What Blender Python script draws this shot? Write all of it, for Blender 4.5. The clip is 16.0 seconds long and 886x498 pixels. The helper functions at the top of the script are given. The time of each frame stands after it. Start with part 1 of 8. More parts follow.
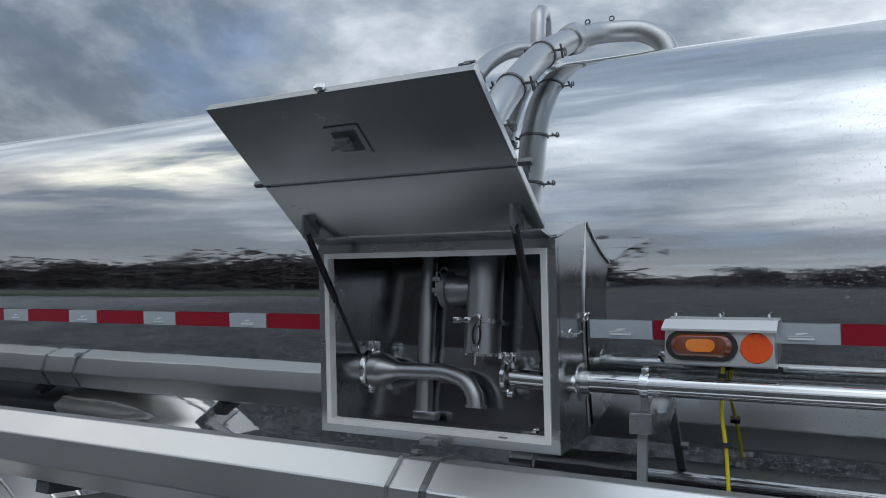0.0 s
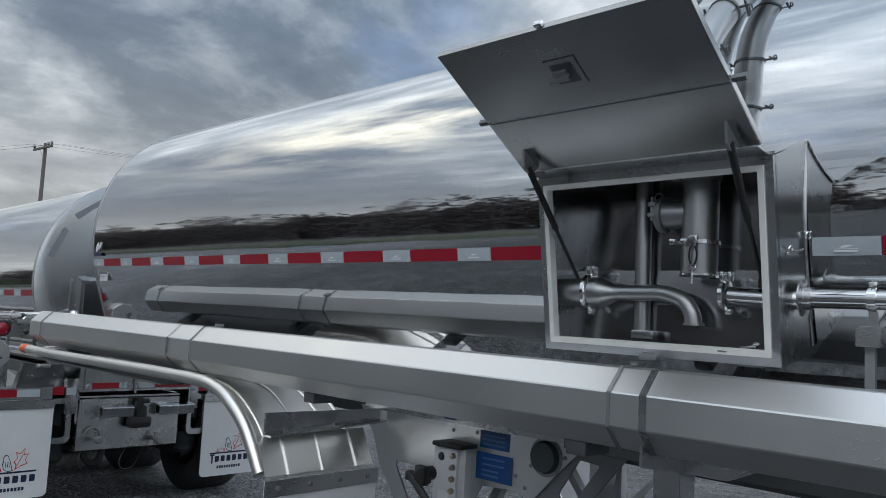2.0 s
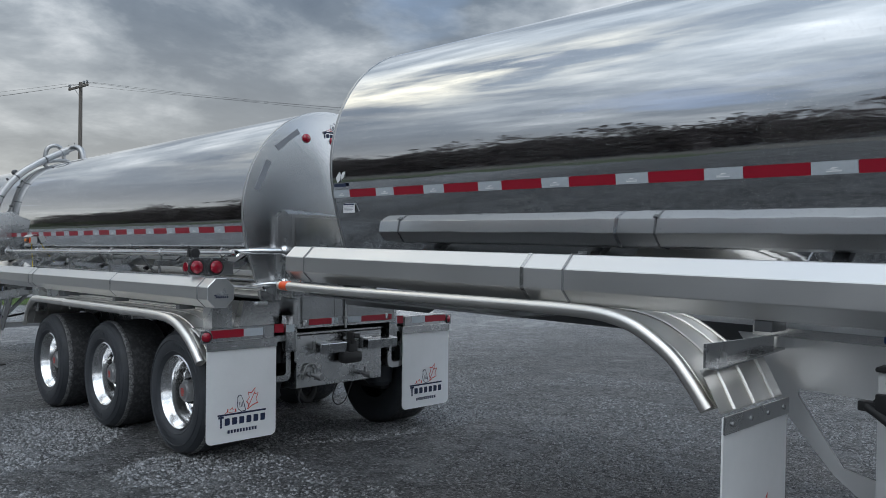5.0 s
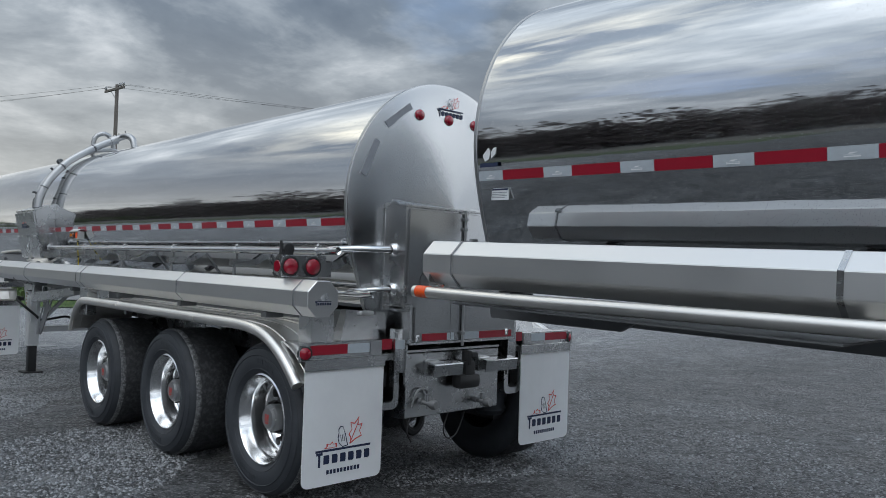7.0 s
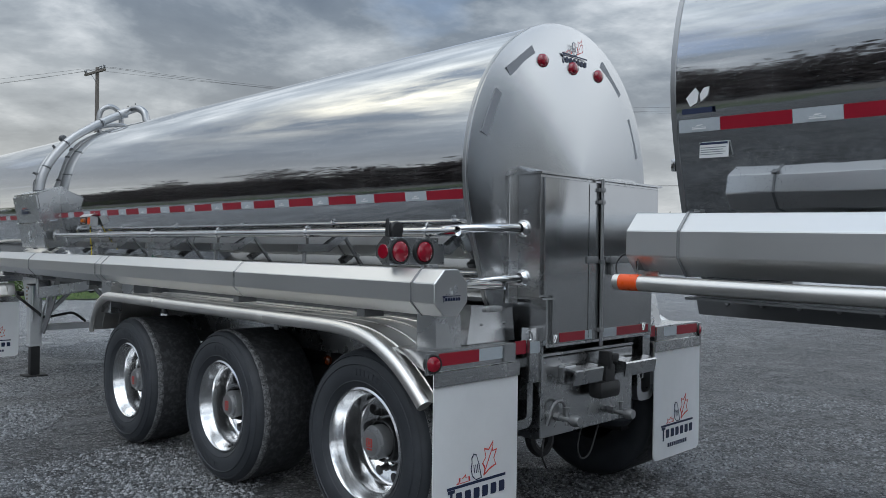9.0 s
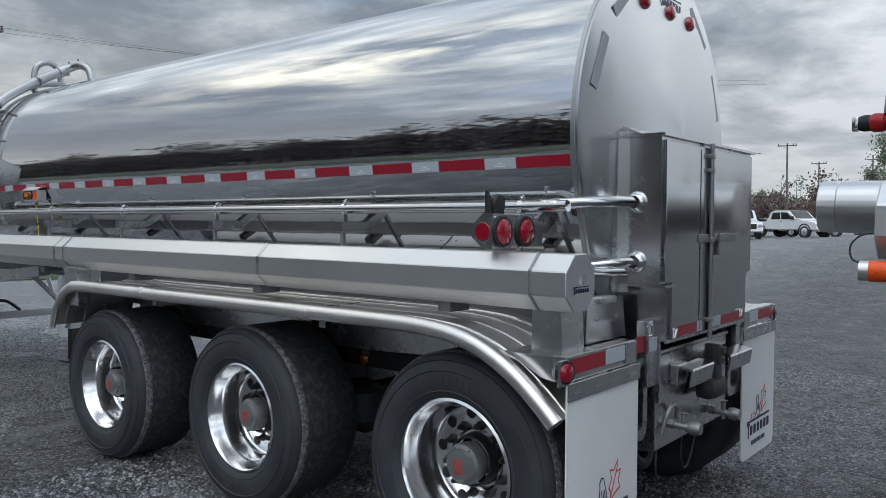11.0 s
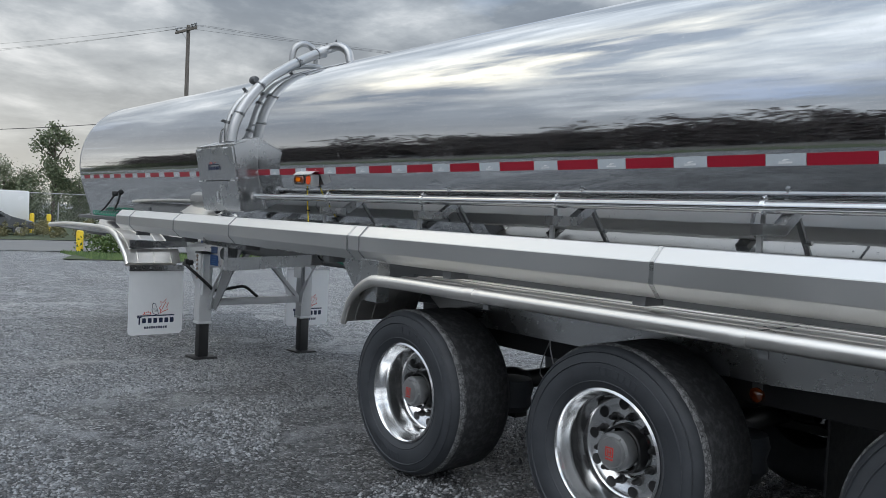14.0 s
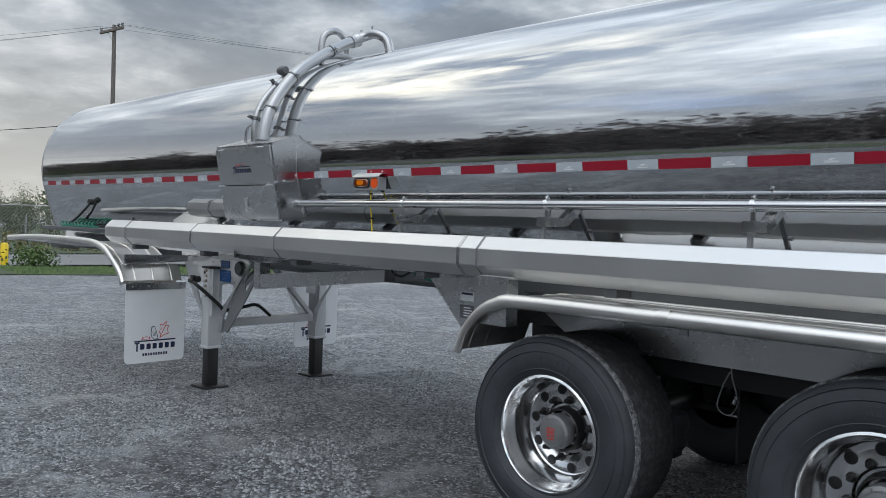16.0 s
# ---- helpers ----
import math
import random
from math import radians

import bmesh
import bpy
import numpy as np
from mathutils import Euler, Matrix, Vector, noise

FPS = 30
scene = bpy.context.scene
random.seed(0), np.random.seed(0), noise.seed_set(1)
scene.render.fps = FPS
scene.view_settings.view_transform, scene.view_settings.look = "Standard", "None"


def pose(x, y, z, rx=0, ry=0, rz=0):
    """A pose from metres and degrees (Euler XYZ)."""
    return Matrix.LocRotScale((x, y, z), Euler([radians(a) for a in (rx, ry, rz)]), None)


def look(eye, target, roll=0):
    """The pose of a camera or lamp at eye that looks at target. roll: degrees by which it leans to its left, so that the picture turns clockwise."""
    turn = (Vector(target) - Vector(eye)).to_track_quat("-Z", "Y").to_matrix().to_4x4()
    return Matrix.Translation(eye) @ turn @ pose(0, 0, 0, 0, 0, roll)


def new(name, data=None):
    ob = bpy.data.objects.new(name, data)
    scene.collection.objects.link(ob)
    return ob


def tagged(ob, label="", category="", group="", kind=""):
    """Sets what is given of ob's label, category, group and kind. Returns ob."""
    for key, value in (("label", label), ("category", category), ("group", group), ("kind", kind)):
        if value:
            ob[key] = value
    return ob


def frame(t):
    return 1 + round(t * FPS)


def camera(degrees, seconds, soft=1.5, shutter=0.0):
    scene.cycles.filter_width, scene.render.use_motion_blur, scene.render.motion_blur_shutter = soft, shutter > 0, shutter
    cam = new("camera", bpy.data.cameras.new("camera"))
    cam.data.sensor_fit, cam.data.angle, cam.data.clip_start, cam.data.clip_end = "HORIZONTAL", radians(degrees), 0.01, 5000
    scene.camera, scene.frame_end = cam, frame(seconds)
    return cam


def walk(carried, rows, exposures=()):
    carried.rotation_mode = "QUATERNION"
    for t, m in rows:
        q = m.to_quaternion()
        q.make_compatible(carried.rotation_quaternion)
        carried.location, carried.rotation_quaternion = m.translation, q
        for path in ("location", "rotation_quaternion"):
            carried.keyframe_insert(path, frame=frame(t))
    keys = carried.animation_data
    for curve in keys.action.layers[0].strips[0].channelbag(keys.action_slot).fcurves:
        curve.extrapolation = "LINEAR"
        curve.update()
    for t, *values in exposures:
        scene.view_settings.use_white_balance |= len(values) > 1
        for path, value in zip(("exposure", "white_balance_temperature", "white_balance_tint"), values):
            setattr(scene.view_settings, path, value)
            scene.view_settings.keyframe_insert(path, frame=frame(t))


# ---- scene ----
cam = camera(60.0, 16.0, soft=0.4)
PATH = [
    (0, (0.015, -0.011, 1.832), (-0.929, 1.724, 2.149), 1.9),
    (0.5, (0.131, -0.061, 1.797), (-0.916, 1.612, 2.12), 1.1),
    (1, (0.241, -0.122, 1.759), (-0.907, 1.483, 2.084), 1.5),
    (1.5, (0.216, -0.138, 1.725), (-1.037, 1.391, 2.024), 1.5),
    (2, (0.091, -0.166, 1.691), (-1.291, 1.264, 1.9), 2.4),
    (2.5, (-0.07, -0.323, 1.681), (-1.439, 1.13, 1.799), 1.5),
    (3, (-0.254, -0.502, 1.673), (-1.604, 0.969, 1.788), 1.4),
    (3.5, (-0.509, -0.686, 1.667), (-1.923, 0.725, 1.759), 1.3),
    (4, (-0.758, -0.886, 1.648), (-2.198, 0.5, 1.712), 0.8),
    (4.5, (-0.988, -1.036, 1.645), (-2.392, 0.388, 1.675), 0.3),
    (5, (-1.329, -1.121, 1.649), (-2.75, 0.286, 1.666), 0.3),
    (5.2, (-1.478, -1.104, 1.651), (-2.92, 0.282, 1.672), 0.1),
    (7.3, (-2.937, -0.861, 1.561), (-4.396, 0.506, 1.61), 1.8),
    (7.5, (-3.079, -0.839, 1.566), (-4.516, 0.551, 1.599), 1.8),
    (8, (-3.492, -0.786, 1.592), (-4.903, 0.632, 1.594), 1.7),
    (8.5, (-3.789, -0.766, 1.56), (-5.232, 0.619, 1.586), 1.4),
    (8.7, (-3.913, -0.777, 1.55), (-5.358, 0.606, 1.568), 1.0),
    (10.8, (-5.121, -0.823, 1.573), (-6.389, 0.722, 1.509), 0.0),
    (11, (-5.233, -0.81, 1.577), (-6.501, 0.735, 1.513), 0.1),
    (11.5, (-5.531, -0.749, 1.57), (-6.871, 0.734, 1.524), 1.7),
    (12, (-5.711, -0.78, 1.569), (-7.147, 0.612, 1.533), 2.5),
    (12.5, (-5.859, -0.924, 1.581), (-7.314, 0.447, 1.539), 1.4),
    (13, (-6.033, -1.007, 1.573), (-7.488, 0.364, 1.517), 1.6),
    (13.5, (-6.304, -1.058, 1.55), (-7.801, 0.267, 1.488), 2.2),
    (14, (-6.628, -1.101, 1.542), (-8.155, 0.188, 1.468), 2.6),
    (14.5, (-6.955, -1.187, 1.532), (-8.459, 0.13, 1.455), 2.1),
    (15, (-7.308, -1.251, 1.51), (-8.806, 0.073, 1.442), 1.7),
    (15.5, (-7.655, -1.332, 1.513), (-9.132, 0.016, 1.469), 1.7),
    (16, (-7.991, -1.44, 1.51), (-9.386, -0.007, 1.46), 1.9),
]
EXPOSE = [(0, -0.47, 6050, 9), (1, -0.43, 6100, 9), (3, -0.25, 6150, 9), (5, -0.30, 6150, 9), (8, -0.26, 6150, 9), (11, -0.22, 6150, 9), (12.5, -0.06, 6300, 10), (14, -0.06, 6300, 10), (16, -0.06, 6250, 10)]
walk(cam, [(t, look(eye, target, roll)) for t, eye, target, roll in PATH], EXPOSE)

# ------------------------------------------------------------------ light
SUN_AZ, SUN_EL = radians(254.0), radians(46.0)
world = bpy.data.worlds.new("sky")
scene.world = world
world.use_nodes = True
WN, WL = world.node_tree.nodes, world.node_tree.links
WN.clear()


def wnode(kind, **kw):
    n = WN.new(kind)
    for k, v in kw.items():
        n.inputs[k].default_value = v
    return n


def wmath(op, a, b=None):
    n = WN.new("ShaderNodeMath")
    n.operation = op
    for i, v in enumerate((a, b)):
        if v is None:
            continue
        if isinstance(v, (int, float)):
            n.inputs[i].default_value = v
        else:
            WL.new(v, n.inputs[i])
    return n.outputs[0]


def build_sky():
    out = wnode("ShaderNodeOutputWorld")
    bg = wnode("ShaderNodeBackground")
    bg.inputs["Strength"].default_value = 1.22
    sky = WN.new("ShaderNodeTexSky")
    sky.sky_type = "NISHITA"
    sky.sun_disc = False
    sky.sun_elevation, sky.sun_rotation = SUN_EL, SUN_AZ
    dim = WN.new("ShaderNodeVectorMath")
    dim.operation = "SCALE"
    WL.new(sky.outputs[0], dim.inputs[0])
    dim.inputs["Scale"].default_value = 0.09
    co = WN.new("ShaderNodeTexCoord")
    sep = WN.new("ShaderNodeSeparateXYZ")
    WL.new(co.outputs["Generated"], sep.inputs[0])
    up = wmath("ADD", wmath("MAXIMUM", sep.outputs[2], 0.0), 0.16)
    u, v = wmath("DIVIDE", sep.outputs[0], up), wmath("DIVIDE", sep.outputs[1], up)
    comb = WN.new("ShaderNodeCombineXYZ")
    WL.new(u, comb.inputs[0])
    WL.new(v, comb.inputs[1])
    big = wnode("ShaderNodeTexNoise", Scale=0.62, Detail=7.0, Roughness=0.55, Distortion=0.35)
    WL.new(comb.outputs[0], big.inputs["Vector"])
    fine = wnode("ShaderNodeTexNoise", Scale=2.3, Detail=6.0, Roughness=0.6, Distortion=0.2)
    WL.new(comb.outputs[0], fine.inputs["Vector"])
    mixed = wmath("ADD", wmath("MULTIPLY", big.outputs[0], 0.70), wmath("MULTIPLY", fine.outputs[0], 0.30))
    # the cover is thinner towards the north, thick and dark to the west and overhead
    thin = WN.new("ShaderNodeMapRange")
    WL.new(wmath("ADD", sep.outputs[1], wmath("MULTIPLY", sep.outputs[0], 0.25)), thin.inputs[0])
    for i, val in enumerate((0.48, 0.95, -0.04, 0.085)):
        thin.inputs[i + 1].default_value = val
    # and it breaks up into white heaps towards the east
    broken = WN.new("ShaderNodeMapRange")
    WL.new(wmath("SUBTRACT", sep.outputs[0], wmath("MULTIPLY", sep.outputs[1], 0.12)), broken.inputs[0])
    for i, val in enumerate((0.0, 0.75, 0.0, 0.085)):
        broken.inputs[i + 1].default_value = val
    # lighter breaks in the cover to the south and north-north-west, a heavy bank between them
    cover = wmath("ADD", wmath("ADD", mixed, thin.outputs[0]), broken.outputs[0])
    for az, el, wide, gain in ((190, 36, 5.0, 0.072), (-37, 27, 60.0, 0.10), (-56, 20, 45.0, -0.05), (-76, 16, 40.0, 0.03), (0, 88, 9.0, 0.05)):
        near_to = WN.new("ShaderNodeVectorMath")
        near_to.operation = "DOT_PRODUCT"
        WL.new(co.outputs["Generated"], near_to.inputs[0])
        near_to.inputs[1].default_value = (math.sin(radians(az)) * math.cos(radians(el)), math.cos(radians(az)) * math.cos(radians(el)), math.sin(radians(el)))
        cover = wmath("ADD", cover, wmath("MULTIPLY", wmath("POWER", wmath("MAXIMUM", near_to.outputs["Value"], 0.0), wide), gain))
    ramp = WN.new("ShaderNodeValToRGB")
    WL.new(cover, ramp.inputs[0])
    e = ramp.color_ramp.elements
    e[0].position, e[0].color = 0.385, (0.085, 0.115, 0.160, 1)
    e[1].position, e[1].color = 0.615, (0.76, 0.775, 0.785, 1)
    m = e.new(0.475)
    m.color = (0.155, 0.19, 0.235, 1)
    m = e.new(0.535)
    m.color = (0.34, 0.375, 0.41, 1)
    # gaps of blue between the clouds
    gap = wnode("ShaderNodeTexNoise", Scale=0.8, Detail=5.0)
    shift = WN.new("ShaderNodeVectorMath")
    shift.operation = "ADD"
    shift.inputs[1].default_value = (7.3, 2.1, 0)
    WL.new(comb.outputs[0], shift.inputs[0])
    WL.new(shift.outputs[0], gap.inputs["Vector"])
    gr = WN.new("ShaderNodeMapRange")
    toward = WN.new("ShaderNodeVectorMath")
    toward.operation = "DOT_PRODUCT"
    WL.new(co.outputs["Generated"], toward.inputs[0])
    toward.inputs[1].default_value = (0.05, -0.85, 0.52)
    WL.new(wmath("ADD", gap.outputs[0], wmath("MULTIPLY", wmath("POWER", wmath("MAXIMUM", toward.outputs["Value"], 0.0), 9.0), 0.07)), gr.inputs[0])
    for i, val in enumerate((0.60, 0.70, 0.0, 0.8)):
        gr.inputs[i + 1].default_value = val
    mix = WN.new("ShaderNodeMix")
    mix.data_type = "RGBA"
    WL.new(gr.outputs[0], mix.inputs[0])
    WL.new(ramp.outputs[0], mix.inputs[6])
    WL.new(dim.outputs[0], mix.inputs[7])
    # pale haze low over the horizon, warmer on the sun's side
    low = wmath("POWER", wmath("SUBTRACT", 1.0, wmath("MINIMUM", wmath("MULTIPLY", wmath("MAXIMUM", sep.outputs[2], 0.0), 2.5), 1.0)), 2.0)
    side = WN.new("ShaderNodeMapRange")
    WL.new(sep.outputs[0], side.inputs[0])
    for i, val in enumerate((0.2, -1.0, 0.0, 1.0)):
        side.inputs[i + 1].default_value = val
    haze = WN.new("ShaderNodeMix")
    haze.data_type = "RGBA"
    WL.new(side.outputs[0], haze.inputs[0])
    haze.inputs[6].default_value = (0.60, 0.635, 0.675, 1)
    haze.inputs[7].default_value = (0.82, 0.78, 0.68, 1)
    top = WN.new("ShaderNodeMix")
    top.data_type = "RGBA"
    WL.new(wmath("MULTIPLY", low, 0.85), top.inputs[0])
    WL.new(mix.outputs[2], top.inputs[6])
    WL.new(haze.outputs[2], top.inputs[7])
    # the sun stands behind the cover: a pale warm glow round it, broken by the clouds
    sd = (math.sin(SUN_AZ) * math.cos(SUN_EL), math.cos(SUN_AZ) * math.cos(SUN_EL), math.sin(SUN_EL))
    dot = WN.new("ShaderNodeVectorMath")
    dot.operation = "DOT_PRODUCT"
    WL.new(co.outputs["Generated"], dot.inputs[0])
    dot.inputs[1].default_value = sd
    glow = wmath("POWER", wmath("MAXIMUM", dot.outputs["Value"], 0.0), 34.0)
    brk = WN.new("ShaderNodeMapRange")
    WL.new(fine.outputs[0], brk.inputs[0])
    for i, val in enumerate((0.40, 0.62, 0.0, 1.0)):
        brk.inputs[i + 1].default_value = val
    gl = WN.new("ShaderNodeMix")
    gl.data_type = "RGBA"
    WL.new(wmath("MULTIPLY", glow, brk.outputs[0]), gl.inputs[0])
    WL.new(top.outputs[2], gl.inputs[6])
    gl.inputs[7].default_value = (1.5, 1.36, 1.05, 1)
    top = gl
    # an overcast sky is about three times brighter overhead than at the horizon
    lift = WN.new("ShaderNodeVectorMath")
    lift.operation = "SCALE"
    WL.new(top.outputs[2], lift.inputs[0])
    WL.new(wmath("ADD", wmath("MULTIPLY", wmath("POWER", wmath("MAXIMUM", sep.outputs[2], 0.0), 1.6), 2.1), 0.86), lift.inputs["Scale"])
    east = WN.new("ShaderNodeVectorMath")
    east.operation = "SCALE"
    WL.new(lift.outputs[0], east.inputs[0])
    WL.new(wmath("ADD", wmath("MULTIPLY", wmath("MAXIMUM", sep.outputs[0], 0.0), 0.6), 1.0), east.inputs["Scale"])
    WL.new(east.outputs[0], bg.inputs["Color"])
    WL.new(bg.outputs[0], out.inputs[0])


build_sky()
sun_data = bpy.data.lights.new("sun", "SUN")
sun_data.energy, sun_data.angle, sun_data.color = 0.75, radians(178), (1.0, 0.985, 0.95)
sun = new("sun", sun_data)
sun.matrix_world = look((math.sin(SUN_AZ) * math.cos(SUN_EL) * 50, math.cos(SUN_AZ) * math.cos(SUN_EL) * 50, math.sin(SUN_EL) * 50), (0, 0, 0))


# ------------------------------------------------------------------ materials
class Mat:
    """A node material: helper to wire a few nodes quickly."""

    def __init__(self, name, color=(0.5, 0.5, 0.5), rough=0.5, metal=0.0, **kw):
        self.m = bpy.data.materials.new(name)
        self.m.use_nodes = True
        self.t = self.m.node_tree
        self.b = self.t.nodes["Principled BSDF"]
        self.b.inputs["Base Color"].default_value = (*color, 1)
        self.b.inputs["Roughness"].default_value = rough
        self.b.inputs["Metallic"].default_value = metal
        for k, v in kw.items():
            self.b.inputs[k.replace("_", " ")].default_value = v
        self.co = self.t.nodes.new("ShaderNodeTexCoord")
        self.vec = self.co.outputs["Object"]

    def link(self, a, b):
        self.t.links.new(a, b)

    def scaled(self, s):
        n = self.t.nodes.new("ShaderNodeMapping")
        n.inputs["Scale"].default_value = s
        self.link(self.vec, n.inputs[0])
        return n.outputs[0]

    def noise(self, scale=5.0, detail=4.0, rough=0.55, stretch=None, distort=0.0):
        n = self.t.nodes.new("ShaderNodeTexNoise")
        n.inputs["Scale"].default_value = scale
        n.inputs["Detail"].default_value = detail
        n.inputs["Roughness"].default_value = rough
        n.inputs["Distortion"].default_value = distort
        self.link(self.scaled(stretch) if stretch else self.vec, n.inputs["Vector"])
        return n.outputs[0]

    def voronoi(self, scale=20.0, feature="F1", out=0, rand=1.0, vec=None):
        n = self.t.nodes.new("ShaderNodeTexVoronoi")
        n.feature = feature
        n.inputs["Scale"].default_value = scale
        n.inputs["Randomness"].default_value = rand
        self.link(vec or self.vec, n.inputs["Vector"])
        return n.outputs[out]

    def math(self, op, a, b=0.0, c=None):
        n = self.t.nodes.new("ShaderNodeMath")
        n.operation = op
        for i, v in enumerate((a, b, c)):
            if v is None:
                continue
            if isinstance(v, (int, float)):
                n.inputs[i].default_value = v
            else:
                self.link(v, n.inputs[i])
        return n.outputs[0]

    def range(self, v, a, b, c, d):
        n = self.t.nodes.new("ShaderNodeMapRange")
        self.link(v, n.inputs[0])
        for i, val in enumerate((a, b, c, d)):
            n.inputs[i + 1].default_value = val
        return n.outputs[0]

    def mix(self, f, a, b):
        n = self.t.nodes.new("ShaderNodeMix")
        n.data_type = "RGBA"
        if isinstance(f, (int, float)):
            n.inputs[0].default_value = f
        else:
            self.link(f, n.inputs[0])
        for i, v in ((6, a), (7, b)):
            if isinstance(v, tuple):
                n.inputs[i].default_value = (*v, 1)
            else:
                self.link(v, n.inputs[i])
        return n.outputs[2]

    def color(self, v):
        self.link(v, self.b.inputs["Base Color"])
        return self

    def rough(self, v):
        self.link(v, self.b.inputs["Roughness"])
        return self

    def bump(self, height, strength=0.3, distance=0.01, after=None):
        n = self.t.nodes.new("ShaderNodeBump")
        n.inputs["Strength"].default_value = strength
        n.inputs["Distance"].default_value = distance
        self.link(height, n.inputs["Height"])
        if after is not None:
            self.link(after, n.inputs["Normal"])
        self.link(n.outputs[0], self.b.inputs["Normal"])
        return n.outputs[0]


def steel(name, color, lo, hi, stretch=(1.5, 40, 40), bump=0.0, scale=3.0):
    """Bare metal with brushing along x and cloudy wear in the gloss."""
    m = Mat(name, color, lo, 1.0)
    grain = m.noise(scale * 6, 3, 0.6, stretch)
    wear = m.noise(scale, 5, 0.6)
    m.rough(m.math("ADD", m.range(wear, 0.35, 0.7, lo, hi), m.math("MULTIPLY", m.math("SUBTRACT", grain, 0.5), 0.05)))
    m.color(m.mix(wear, tuple(c * 0.90 for c in color), tuple(min(1.0, c * 1.06) for c in color)))
    if bump:
        m.bump(grain, bump, 0.002)
    return m.m


def mirror_steel():
    """Polished tank shell: slight rolling waves, fine ripples, rain drops."""
    m = Mat("polished_steel", (0.66, 0.67, 0.68), 0.04, 1.0)
    wear = m.noise(1.6, 5, 0.6, (0.6, 2.0, 2.0))
    grain = m.noise(30, 3, 0.6, (0.06, 3, 3))
    m.rough(m.math("ADD", m.range(wear, 0.3, 0.75, 0.012, 0.05), m.math("MULTIPLY", grain, 0.025)))
    smear = m.noise(1.3, 6, 0.65, (0.25, 2.5, 2.5))
    m.color(m.mix(m.range(smear, 0.3, 0.7, 0.0, 1.0), (0.52, 0.53, 0.54), (0.62, 0.63, 0.64)))
    wave = m.noise(1.1, 2, 0.5, (0.9, 1.6, 1.6))
    ripple = m.noise(7.5, 3, 0.55, (0.30, 2.6, 2.6), 0.4)
    n1 = m.bump(m.math("ADD", m.math("MULTIPLY", wave, 0.8), m.math("MULTIPLY", ripple, 0.075)), 0.16, 0.02)
    cell = m.voronoi(205, "F1", 0)
    keep = m.range(m.noise(1.6, 4, 0.6), 0.38, 0.52, 0.0, 1.0)
    sep = m.t.nodes.new("ShaderNodeSeparateColor")
    m.link(m.voronoi(205, "F1", 1), sep.inputs[0])
    rnd = m.range(sep.outputs[0], 0.45, 1.0, 0.0, 0.36)
    drop = m.math("MULTIPLY", m.math("MAXIMUM", m.math("SUBTRACT", rnd, cell), 0.0), keep)
    m.bump(drop, 0.75, 0.0045, after=n1)
    return m.m


